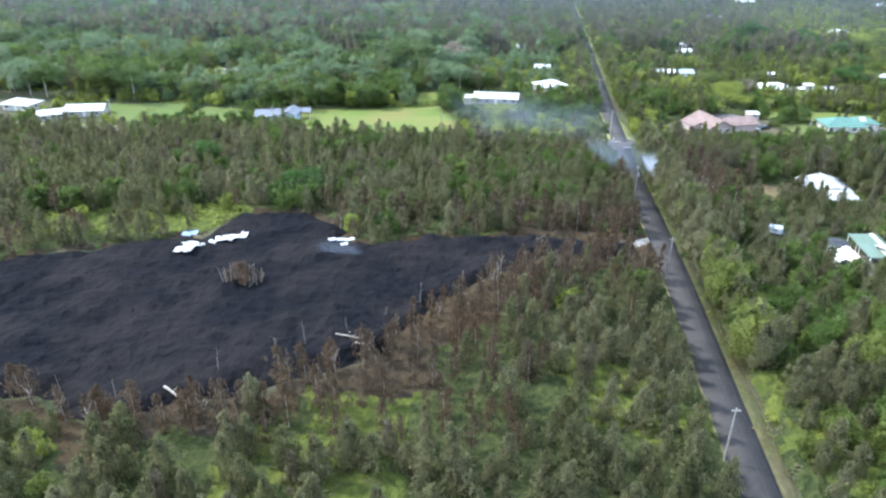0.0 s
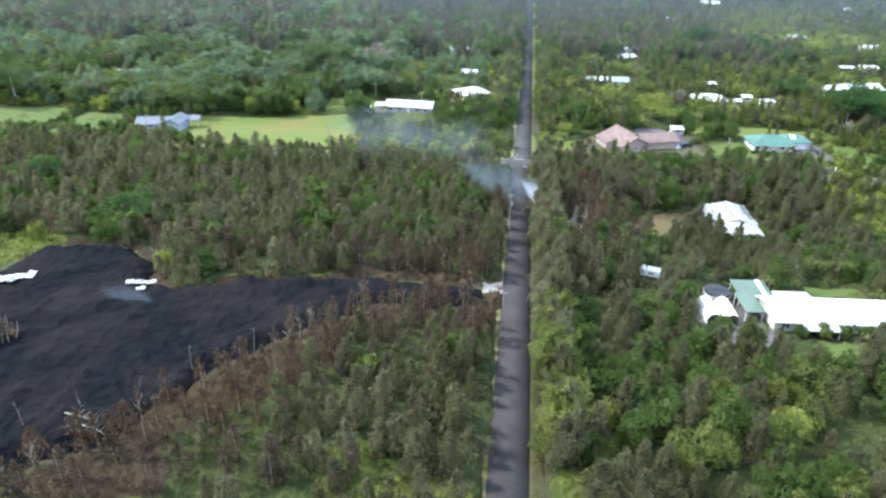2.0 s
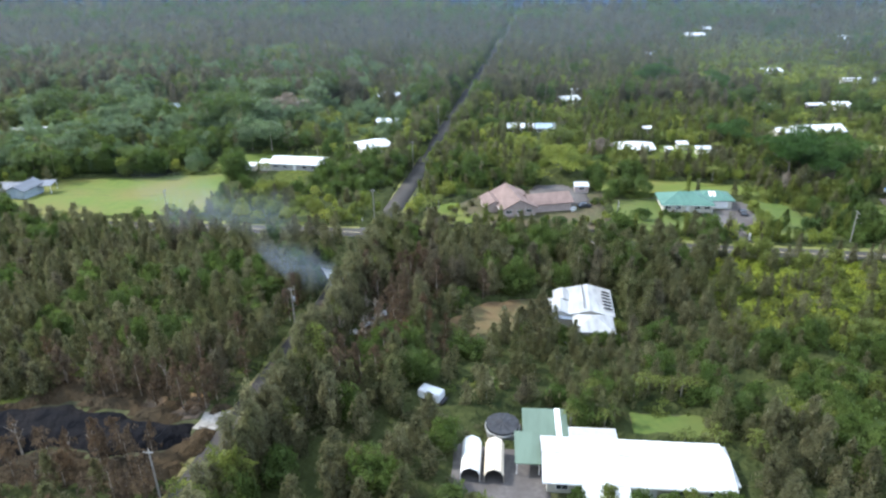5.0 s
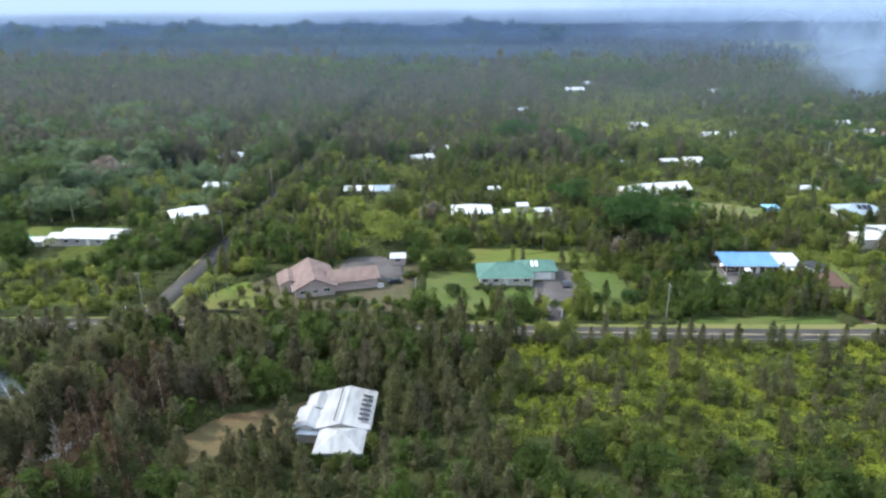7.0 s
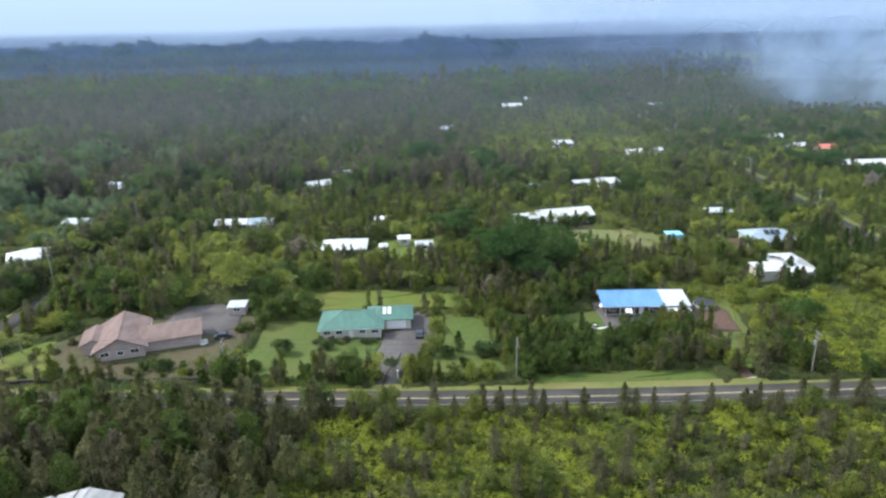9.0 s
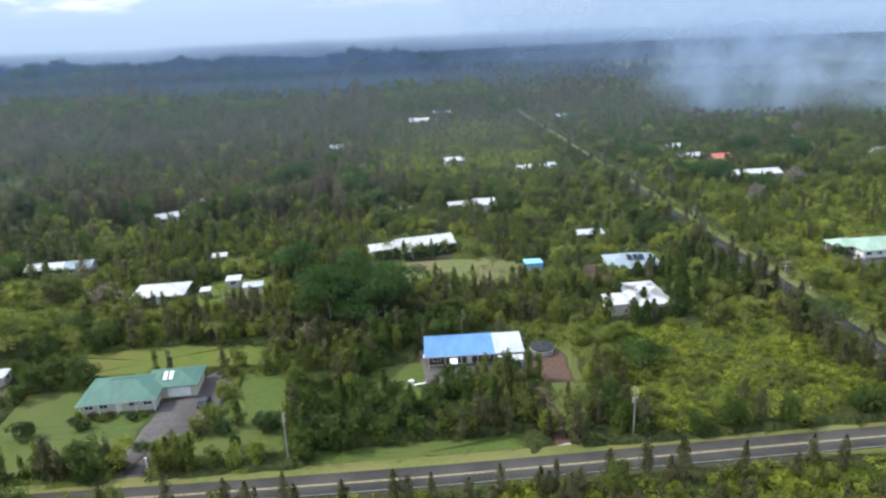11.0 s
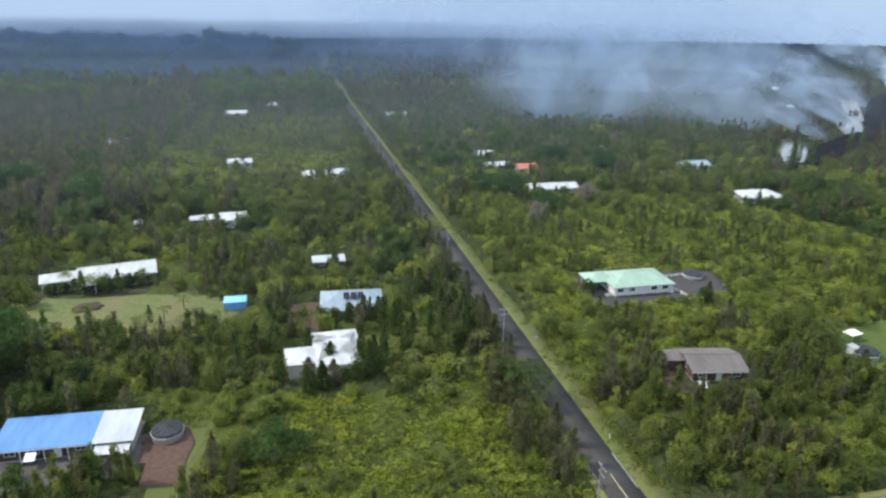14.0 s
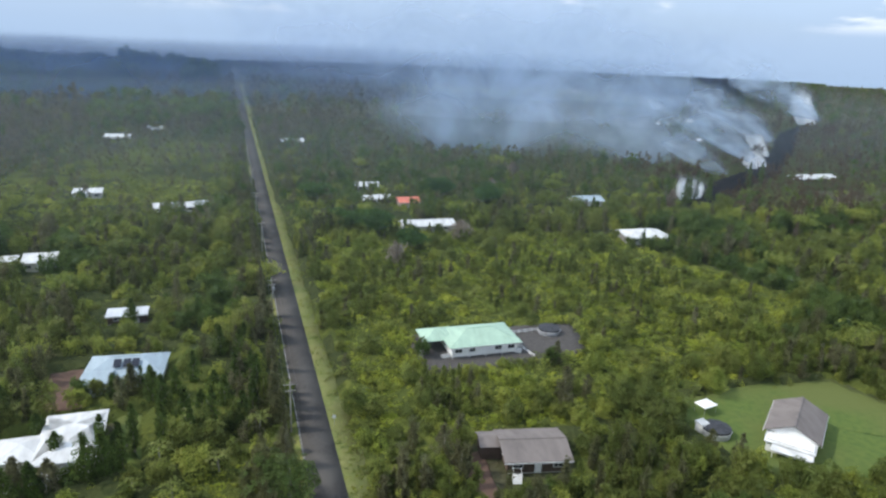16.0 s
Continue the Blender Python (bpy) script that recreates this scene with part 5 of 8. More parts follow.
# houses further off
FAR = [
    # x, y, rot, w, d, roof kind, roof colour, label
    (-168, 262, 12, 14, 8, "gable", "roof_white", "white-roofed house by a meadow"),
    (-178, 254, 30, 9, 6, "gable", "roof_white", "pale-roofed outbuilding by trees"),
    (-200, 268, -8, 13, 8, "hip", "roof_white", "white hip-roofed house by tall trees"),
    (-135, 339, 12, 16, 6, "gable", "roof_white", "low white roof half hidden in trees"),
    (-111, 446, 12, 14, 7, "gable", "roof_white", "white roof between tall trees"),
    (-90, 386, 0, 10, 7, "gable", "roof_pale_blue", "pale roof in dense trees"),
    (12, 417, -4, 12, 9, "hip", "roof_grey", "pale grey hip roof in forest"),
    (24.6, 328.8, 30, 12, 10, "hip", "roof_white", "white hip-roofed house near the road"),
    (127.2, 326.6, 2, 13, 9, "hip", "roof_white", "bright white hip-roofed house in gardens"),
    (83, 355, 2, 10, 5, "gable", "roof_white", "long white roof in gardens"),
    (93.5, 355, 2, 7, 6, "gable", "roof_pale_blue", "white house with pale blue wall"),
    (136.5, 356, 6, 4.5, 3, "shed", "roof_white", "small cream-roofed shed on grass"),
    (145.8, 333, 3, 4, 3.4, "shed", "roof_white", "small white garden shed"),
    (152.6, 326.8, 5, 5.5, 3.2, "shed", "roof_grey", "pale grey lean-to shed"),
    (139.6, 325.4, 5, 2.6, 2.2, "shed", "roof_white", "tiny white garden shed"),
    (430.5, 399, -6, 16, 10, "hip", "roof_white", "cream house with broad pale roof"),
    (437, 456, 0, 13, 8, "gable", "roof_pale_blue", "pale blue roof near the steam"),
    (355.4, 463, 0, 8, 7, "gable", "roof_red", "orange-red house among trees"),
    (343, 470, 6, 12, 5, "gable", "roof_white", "white roof beside a red house"),
    (353.4, 425, 0, 19, 7, "gable", "roof_white", "long white roof among trees"),
    (344, 497, 0, 10, 6, "gable", "roof_white", "white roof in scrub"),
    (604, 494, 0, 26, 8, "gable", "roof_white", "long pale shed at the lava's edge"),
    (673, 746, 8, 16, 8, "gable", "roof_white", "white roof in far woods"),
    (720, 772, 20, 16, 8, "gable", "roof_white", "pale roof in far woods"),
    (656, 904, 0, 18, 9, "hip", "roof_white", "white roof beyond the smoke"),
    (1001, 1056, 0, 20, 9, "gable", "roof_white", "far white roof beside pasture"),
    (837, 1139, 6, 28, 9, "gable", "roof_white", "long far white building on pasture"),
    (799, 1162, 0, 11, 8, "gable", "roof_white", "far white building on pasture"),
    (104.8, 411.0, 24, 10, 6, "gable", "roof_white", "white angled roof in a garden clearing"),
    (112.4, 430.5, 8, 8, 6, "gable", "roof_white", "small white roof in woods"),
    (23.4, 363.0, -6, 8, 5, "gable", "roof_grey", "low pale roof half hidden by garden trees"),
    (162.6, 556.0, 6, 11, 6, "gable", "roof_grey", "pale roof at the edge of far woods"),
    (198.4, 401.0, 8, 4.2, 3.2, "shed", "roof_white", "tiny white shed in scrub"),
    (322, 640, 0, 14, 7, "gable", "roof_white", "white roof in far scrub"),
    (216, 659, 0, 14, 7, "gable", "roof_white", "pale roof in far field"),
    (236, 700, 10, 12, 7, "gable", "roof_white", "pale roof in far trees"),
    (640, 640, 0, 14, 7, "gable", "roof_grey", "grey roof in far trees"),
]
for x, y, rt, w, d, kind, mat, lb in FAR:
    house("shed" if w < 6 else "house", x, y, rt, w, d, kind, 2.4 if w < 6 else 3.0, 0.3 if kind == "shed" else min(d, 12) * 0.17, mat, "pink_wall" if mat == "roof_red" else ("brown_wall", "grey_wall", "cream_wall")[int(x + y) % 3], lb, "shed" if w < 6 else "house", windows=1 if w < 6 else 3, over=0.2 if w < 6 else 0.8, door=w > 6)

# white roofed house north-west of the junction
h = house("house", -0.5, 309.6, -4, 19.0, 9.4, "gable", 3.0, 1.3, "roof_white", "grey_wall", "long white metal-roofed house by the junction", windows=5, over=0.7)
wing(h, -11.8, -1.8, 0, 5.0, 5.4, "gable", 2.6, 0.8, "roof_white", "cream_wall", 0.3)
s = house("shed", -19.6, 307.6, 5, 4.6, 4.0, "shed", 2.3, 0.3, "roof_white", "cream_wall", "white shed beside the long house", "shed", windows=1, over=0.2)
s = house("shed", -24.8, 309.0, 5, 4.0, 3.6, "shed", 2.1, 0.3, "roof_teal", "cream_wall", "small shed under a teal sheet", "shed", windows=1, over=0.2)
# grey house by the meadow
h = house("house", -92.0, 268.6, 12, 13.0, 7.6, "gable", 2.7, 1.4, "roof_slate", "grey_wall", "grey house with angled blue-grey metal roofs by a meadow", windows=4, over=0.7)
wing(h, 7.0, -1.4, 78, 9.4, 6.4, "gable", 3.1, 1.5, "roof_slate", "pale_blue_wall", 0.6)
wing(h, 12.4, 2.4, 0, 5.0, 5.0, "shed", 2.4, 0.5, "roof_slate", "grey_wall", 0.3, True)
wing(h, -3.4, 4.8, 0, 6.0, 3.0, "shed", 2.5, -0.3, "roof_slate", "grey_wall", 0.2)
window_part(h, 7.2, -6.2, 1.2, 1.8, 1.2, -12)

car(152.4, 269.4, 88, "car_dark", "dark car parked beside a garage on a cinder drive")
car(104.9, 268.6, 15, "car_dark", "dark car parked beside the pink house")
car(98.6, 190.6, 20, "car_white", "white car parked before a white house")
crate = thing("crate", 101.2, 265.4, 35, None, "pale storage box beside a parked car", "box")
part("body", box(-0.8, -0.5, -0.1, 0.8, 0.5, 0.9), M["white_paint"], crate)
part("lid", box(-0.85, -0.55, 0.9, 0.85, 0.55, 1.0), M["grey_metal"], crate)
e = thing("gate_post", 148.2, 247.4, 0, None, "white post at the foot of a driveway", "post")
part("post", box(-0.14, -0.14, -0.3, 0.14, 0.14, 1.9), M["white_paint"], e)
part("cap", box(-0.2, -0.2, 1.9, 0.2, 0.2, 2.0), M["white_paint"], e)
car(283.2, 233.6, 4, "car_white", "white car parked on the verge of the crossing road")


# ---- remains on the lava ----
def crumpled(name, x, y, rot, w, d, lift, mat, label, category, seed, parent=None, tilt=0.0):
    """A bent and torn sheet with an uneven rim."""
    rng = random.Random(seed)
    nx, ny = 9, 7
    verts, faces = [], []
    for j in range(ny):
        for i in range(nx):
            u, q = i / (nx - 1) - 0.5, j / (ny - 1) - 0.5
            rim = 1 - 0.22 * rng.random() * (abs(u) > 0.4 or abs(q) > 0.4)
            verts.append((u * w * rim, q * d * rim, lift + tilt * u * w + 0.16 * math.sin(5 * u + seed) * math.cos(6 * q) + 0.25 * rng.random()))
    for j in range(ny - 1):
        for i in range(nx - 1):
            if rng.random() > 0.07:
                a = j * nx + i
                faces.append((a, a + 1, a + nx + 1, a + nx))
    bm = slab(verts, faces, 0.05)
    for vv in [v for v in bm.verts if not v.link_faces]:
        bm.verts.remove(vv)
    if parent is not None:
        return moved(part(name, bm, M[mat], parent, label), x, y, 0, rot)
    ob = part(name, bm, M[mat])
    ob.matrix_world = pose(x, y, gz(x, y), 0, 0, rot)
    return tagged(ob, label, category)


ruin = thing("collapsed_house", -65.2, 138.8, 32, None, "collapsed house, only crumpled white roof sheets remaining on lava", "ruin")
for i, (px, py, w, d, s) in enumerate(((-7.4, -1.1, 4.2, 3.2, 3), (-5.2, -0.2, 3.8, 2.8, 5), (-6.0, -2.6, 3.2, 2.0, 8), (-2.6, 0.5, 1.7, 1.0, 11), (-0.4, 0.4, 1.9, 1.3, 13), (2.0, 0.8, 4.2, 2.9, 15), (4.8, 1.2, 3.8, 2.9, 17), (7.0, 0.7, 2.4, 1.9, 19), (3.4, -0.8, 2.2, 1.2, 22))):
    crumpled("roof_sheet", px, py, 37 * i - 30, w, d, 1.9 + 0.25 * (i % 3) + 0.7 * (px < -4), "roof_white", "", "", s, ruin, 0.16 * (-1) ** i)
for i in range(5):
    part("beam", tube((-8 + 3.6 * i, -1.4, 0.6), (-7 + 3.6 * i, 1.9, 1.9 + 0.2 * (i % 2)), 0.1, 0.1, 6), M["burnt"], ruin)
crumpled("plastic_sheet", -73.8, 144.6, 10, 4.0, 2.6, 1.5, "faded_tarp", "crumpled faded blue plastic sheet beside lava", "tarp", 21)
wreck = thing("collapsed_shed", -35.4, 141.0, 0, None, "burnt shed with bent white roof sheets on lava", "ruin")
for px, py, w, d, s in ((-1.6, 1.2, 3.4, 1.6, 31), (1.6, 1.5, 3.0, 1.4, 33), (1.0, -1.2, 2.0, 1.6, 35)):
    crumpled("roof_sheet", px, py, 15, w, d, 2.4, "roof_white", "", "", s, wreck)
for px, py in ((-2.4, 0.6), (2.4, 0.8), (0, 2.0)):
    part("beam", tube((px, py, 0.3), (px * 0.8, py, 2.5), 0.1, 0.08, 6), M["burnt"], wreck)


def fallen_log(x0, y0, x1, y1, r, label):
    on = 0.9 if x0 < 0 else 0.0
    z0, z1 = gz(x0, y0) + 1.3 + on, gz(x1, y1) + 1.1 + on
    e = thing("fallen_trunk", x0, y0, 0, z0, label, "log", "fallen trunks")
    dx, dy, dz = x1 - x0, y1 - y0, z1 - z0
    bm = bmesh.new()
    for k in range(4):
        a, b = k / 4, (k + 1) / 4
        tube((dx * a, dy * a + 0.2 * math.sin(3 * a), dz * a), (dx * b, dy * b + 0.2 * math.sin(3 * b), dz * b), r * (1 - 0.6 * a), r * (1 - 0.6 * b), 7, bm)
    part("trunk", bm, M["pale_bark"], e)
    for k in (0.4, 0.6, 0.8):
        part("branch", tube((dx * k, dy * k, dz * k), (dx * (k + 0.16), dy * k + 1.0 * (-1) ** int(k * 10), dz * k + 0.5), r * 0.4, 0.02, 5), M["pale_bark"], e)
    return e


for i, (x, y, h) in enumerate(((-60, 83, 4.5), (-46, 91, 5.5), (-38, 97, 4.0), (-26, 104, 5.0), (-14, 116, 6.0), (-6, 124, 4.5), (2, 132, 5.0), (-70, 84, 4.0), (10, 139, 4.5), (-20, 110, 3.5), (-33, 100, 6.0))):
    sn = thing("snag", x, y, 40 * i, gz(x, y) + 0.6, "thin bleached snag standing in black lava", "dead tree", "lava snags")
    part("trunk", tube((0, 0, -0.8), (0.5 * math.sin(i), 0.4 * math.cos(2 * i), h), 0.10, 0.02, 6), M["bark"], sn)
    for k in range(3):
        q = 0.35 + 0.2 * k + 0.05 * (i % 3)
        root = Vector((0.5 * math.sin(i) * q, 0.4 * math.cos(2 * i) * q, h * q))
        part("branch", tube(root, root + Vector((0.7 * math.cos(2.2 * k + 1.7 * i), 0.7 * math.sin(2.2 * k + 1.7 * i), 0.6 + 0.3 * (k % 2))), 0.04, 0.01, 5), M["bark"], sn)
fallen_log(-28.6, 102.8, -22.6, 101.6, 0.17, "bleached fallen trunk lying on lava")
fallen_log(-52.6, 85.2, -48.2, 82.0, 0.24, "bleached fallen trunk at the lava's edge")
fallen_log(-24.0, 100.4, -20.2, 99.2, 0.15, "thin fallen trunk on scorched ground")
fallen_log(365.2, 293.0, 368.2, 297.8, 0.14, "pale leaning dead trunk in ferns")


# ---- plants ----
def quads(points, normals, size, rng, aspect=1.0):
    """Small leaf clumps: a bent quad at each point, facing along its normal."""
    n = len(points)
    r = rng.normal(size=(n, 3))
    u = np.cross(normals, r)
    u /= np.linalg.norm(u, axis=1, keepdims=True) + 1e-9
    w = np.cross(normals, u)
    s = (size * (0.6 + 0.8 * rng.random(n)))[:, None]
    corners = [points - u * s - w * s * aspect * 0.4, points + u * s * 0.5 - w * s * aspect, points + u * s + w * s * aspect * 0.5, points - u * s * 0.4 + w * s * aspect]
    out = np.stack(corners, 1)
    out[:, 1] -= normals * s * 0.35
    out[:, 3] -= normals * s * 0.35
    return out.reshape(-1, 3)


def crown(kind, clumps, seed):
    """Leaf clumps of one crown of unit height and unit half-width; z from 0 at the ground."""
    rng = np.random.default_rng(seed)
    n = clumps
    a = rng.random(n) * 2 * np.pi
    if kind == "spire":
        z = 0.10 + 0.90 * rng.random(n) ** 0.85
        prof = np.interp(z, [0.08, 0.25, 0.5, 0.8, 1.0], [0.55, 0.95, 0.80, 0.42, 0.05])
        r = prof * (0.45 + 0.6 * rng.random(n) ** 0.6) * (1 + 0.25 * np.sin(3 * a + seed) + 0.2 * np.sin(9 * z + seed))
        p = np.stack([r * np.cos(a), r * np.sin(a), z], 1)
        nm = np.stack([np.cos(a), np.sin(a), 0.55 + 0 * a], 1)
        size = 0.26
    elif kind == "round":
        lobes = rng.random((7, 3)) * [1.1, 1.1, 0.5] + [-0.55, -0.55, 0.38]
        k = rng.integers(0, 7, n)
        d = rng.normal(size=(n, 3))
        d[:, 2] = np.abs(d[:, 2]) * 1.0 - 0.25
        d /= np.linalg.norm(d, axis=1, keepdims=True)
        p = lobes[k] + d * [0.48, 0.48, 0.28] * (0.75 + 0.35 * rng.random((n, 1)))
        nm = d + [0, 0, 0.35]
        size = 0.24
    elif kind == "fern":
        r = np.sqrt(rng.random(n))
        z = (1 - r ** 2) * 0.8 * rng.random(n) ** 0.5 + 0.12
        p = np.stack([r * np.cos(a), r * np.sin(a), z], 1)
        nm = np.stack([0.5 * np.cos(a), 0.5 * np.sin(a), 1 + 0 * a], 1)
        size = 0.26
    elif kind == "umbrella":
        layer = rng.integers(0, 9, n)
        lr = np.random.default_rng(seed + 1)
        cx, cy, cz, cr = np.clip(lr.normal(size=9), -1.5, 1.5) * 0.46, np.clip(lr.normal(size=9), -1.5, 1.5) * 0.46, 0.62 + 0.36 * lr.random(9), 0.32 + 0.24 * lr.random(9)
        cz = cz - 0.25 * (cx ** 2 + cy ** 2)
        r = np.sqrt(rng.random(n)) * cr[layer]
        p = np.stack([cx[layer] + r * np.cos(a), cy[layer] + r * np.sin(a), cz[layer] + 0.10 * (1 - (r / cr[layer]) ** 2) + 0.03 * rng.normal(size=n)], 1)
        nm = np.stack([0.4 * np.cos(a), 0.4 * np.sin(a), 1 + 0 * a], 1)
        size = 0.125
    elif kind == "slim":
        z = 0.08 + 0.92 * rng.random(n)
        prof = np.interp(z, [0.05, 0.25, 0.6, 1.0], [0.5, 1.0, 0.75, 0.08])
        r = prof * (0.3 + 0.75 * rng.random(n)) * (1 + 0.35 * np.sin(2 * a + 7 * z + seed))
        p = np.stack([r * np.cos(a), r * np.sin(a), z], 1)
        nm = np.stack([np.cos(a), np.sin(a), 0.3 + 0 * a], 1)
        size = 0.40
    elif kind == "sparse":
        z = 0.18 + 0.82 * rng.random(n)
        prof = np.interp(z, [0.1, 0.35, 0.7, 1.0], [0.35, 0.75, 0.6, 0.08])
        r = prof * rng.random(n) ** 0.7 * (1 + 0.4 * np.sin(2 * a + seed))
        p = np.stack([r * np.cos(a), r * np.sin(a), z], 1)
        nm = np.stack([np.cos(a), np.sin(a), 0.2 + 0 * a], 1)
        size = 0.16
    nm = nm / np.linalg.norm(nm, axis=1, keepdims=True) + 0.45 * rng.normal(size=(n, 3))
    nm /= np.linalg.norm(nm, axis=1, keepdims=True)
    return p, nm, size, rng


def crown_verts(kind, clumps, seed, half, tall):
    """The crown in metres; clump size follows its width so that leaves keep their shape."""
    p, nm, size, rng = crown(kind, clumps, seed)
    scale = np.array([half, half, tall])
    n2 = nm / scale
    n2 /= np.linalg.norm(n2, axis=1, keepdims=True)
    v = quads(p * scale, n2, size * math.sqrt(half * min(half, tall)) * (90 / max(clumps, 30)) ** 0.3, rng)
    if kind in CORES and clumps > 20:
        v = np.concatenate([v, core(kind, seed) * scale])
    return v


CORES = {"spire": ([0.06, 0.26, 0.58, 0.90], [0.28, 0.56, 0.40, 0.05]), "round": ([0.08, 0.30, 0.62, 0.84], [0.40, 0.80, 0.72, 0.12]), "slim": ([0.05, 0.3, 0.6, 0.93], [0.35, 0.6, 0.45, 0.05]), "umbrella": ([0.40, 0.58, 0.74, 0.86], [0.25, 0.72, 0.60, 0.18])}


def core(kind, seed):
    """The dense inner mass of a crown, lumpy."""
    zs, rs = CORES[kind]
    rng = np.random.default_rng(seed + 5)
    n = 6
    ring = [np.stack([r * (0.8 + 0.4 * w) * np.cos(a), r * (0.8 + 0.4 * w) * np.sin(a), np.full(n, z) + 0.05 * (w - 0.5)], 1)
            for z, r in zip(zs, rs) for a, w in [(np.arange(n) * 2 * np.pi / n + rng.random() * 0.5, rng.random(n))]]
    out = []
    for a, b in zip(ring, ring[1:]):
        for i in range(n):
            j = (i + 1) % n
            out += [a[i], a[j], b[j], b[i]]
    return np.array(out)


def forest(name, kind, clumps, x, y, tall, wide, mat, label, category, seed, variants=8, trunks=None):
    """Many trees as one mass: each is a turned and scaled copy of one of a few crowns, with a tint of its own."""
    rng = np.random.default_rng(seed)
    n = len(x)
    if n == 0:
        return None
    z = land(x, y)
    which = rng.integers(0, variants, n)
    all_v, all_t = [], []
    for k in range(variants):
        idx = np.nonzero(which == k)[0]
        if not len(idx):
            continue
        ratio = float(np.median(wide / tall))
        base = crown_verts(kind, clumps, seed * 31 + k, ratio, 1.0)
        ang = rng.random(len(idx)) * 2 * np.pi
        c, s = np.cos(ang)[:, None], np.sin(ang)[:, None]
        h = tall[idx][:, None]
        fx = (wide[idx] / tall[idx] / ratio)[:, None] * h
        bx, by, bz = base[None, :, 0], base[None, :, 1], base[None, :, 2]
        lean = rng.normal(size=(len(idx), 2)) * 0.05
        vx = (bx * c - by * s) * fx + x[idx][:, None] + lean[:, :1] * bz * h
        vy = (bx * s + by * c) * fx + y[idx][:, None] + lean[:, 1:] * bz * h
        vz = bz * h + z[idx][:, None] - 0.15
        all_v.append(np.stack([vx, vy, vz], -1).reshape(-1, 3))
        all_t.append(np.repeat(rng.random(len(idx)), base.shape[0]))
    v = np.concatenate(all_v)
    me = mesh_from(name, v, np.arange(len(v)).reshape(-1, 4), M[mat])
    me.attributes.new("tint", "FLOAT", "POINT").data.foreach_set("value", np.concatenate(all_t).astype(np.float32))
    ob = tagged(new(name, me), label, category, kind="stuff")
    if trunks:
        r = 0.035 * wide + 0.03
        tops = tall * 0.8
        ring = [(math.cos(t), math.sin(t)) for t in (0, 2.1, 4.2)]
        tv = []
        for dz, k in ((-0.3, 1.0), (1.0, 0.35)):
            for cx, cy in ring:
                tv.append(np.stack([x + cx * r * k, y + cy * r * k, z + (tops * dz if dz > 0 else dz)], 1))
        tv = np.stack(tv, 1).reshape(-1, 3)
        o = np.arange(n)[:, None] * 6
        fc = np.concatenate([o + [a, b, b + 3, a + 3] for a, b in ((0, 1), (1, 2), (2, 0))])
        tagged(new("trunks", mesh_from("trunks", tv, fc, M[trunks])), "thin grey trunks under " + category, "trunks", kind="stuff")
    return ob


RECTS = []
for ob in [o for o in scene.objects if o.parent is None and o.get("category") in ("house", "shed", "carport", "tent", "tank", "trailer", "canopy", "car", "ruin", "bench")]:
    pts = [ob.matrix_world @ c.matrix_basis @ Vector(b) for c in ob.children if c.type == "MESH" for b in c.bound_box]
    RECTS.append((min(p.x for p in pts), min(p.y for p in pts), max(p.x for p in pts), max(p.y for p in pts)))


def in_poly(x, y, poly):
    inside = np.zeros(x.shape, bool)
    for (x0, y0), (x1, y1) in zip(poly, poly[1:] + poly[:1]):
        inside ^= ((y0 > y) != (y1 > y)) & (x < (x1 - x0) * (y - y0) / ((y1 - y0) or 1e-9) + x0)
    return inside


def open_ground(x, y, side, front):
    """True where nothing of that height may grow: roads, lawns, yards, lava, and round the houses."""
    no = np.abs(x - road_one_x(y)) < 3.6 + side * 0.4
    no |= (x > road_one_x(y)) & (x < road_one_x(y) + np.where((y > 145) & (y < 236), 3.6, 6.2) + side * 0.3)
    no |= np.abs(y - cross_y(x)) < 4.6 + side * 0.4
    no |= (np.abs(x - ROAD_TWO_X) < 4.2 + side * 0.4) & (y > 236)
    no |= (x > ROAD_TWO_X) & (x < ROAD_TWO_X + 7.0 + side * 0.3) & (y > 236)
    no |= lava_depth(x, y) > -1.0
    no |= (x > 482) & (x < 855) & (np.abs(y - np.interp(x, [486, 520, 600, 690, 770, 850], [446, 472, 525, 610, 690, 750])) < 11)
    for x0, y0, x1, y1 in RECTS:
        no |= (x > x0 - side) & (x < x1 + side) & (y > y0 - front) & (y < y1 + side)
    for nm, cs, *_ in LAWNS + YARDS:
        no |= in_poly(x, y, cs)
    no |= ((np.hypot(x - 176, y - 300) < 8) | (np.hypot(x - 190, y - 298) < 8)) & (side > 1)
    no |= (np.hypot(x - 54, (y - 184) * 0.6) < 6.5) & (side > 1)
    no |= (np.hypot(x - 98.5, (y - 295) * 0.8) < 9) & (side > 1)
    no |= (np.hypot(x - 236, (y - 323) * 0.5) < 5) & (side > 0.9)
    no |= (x > 54) & (x < 72) & (y > 243) & (y < 272) & (side > 1)
    no |= (x > -17) & (x < 13) & (y > 282) & (y < 306) & (side > 0.7)
    no |= (np.hypot(x + 30, (y - 378) * 0.7) < 11) & (side > 2)
    return no


def scatter(x0, y0, x1, y1, step, seed):
    rng = np.random.default_rng(seed)
    gx, gy = np.meshgrid(np.arange(x0, x1, step), np.arange(y0, y1, step))
    gx = gx + (np.arange(gx.shape[0]) % 2)[:, None] * step * 0.5
    return (gx + rng.uniform(-0.42, 0.42, gx.shape) * step).ravel(), (gy + rng.uniform(-0.42, 0.42, gy.shape) * step).ravel(), rng


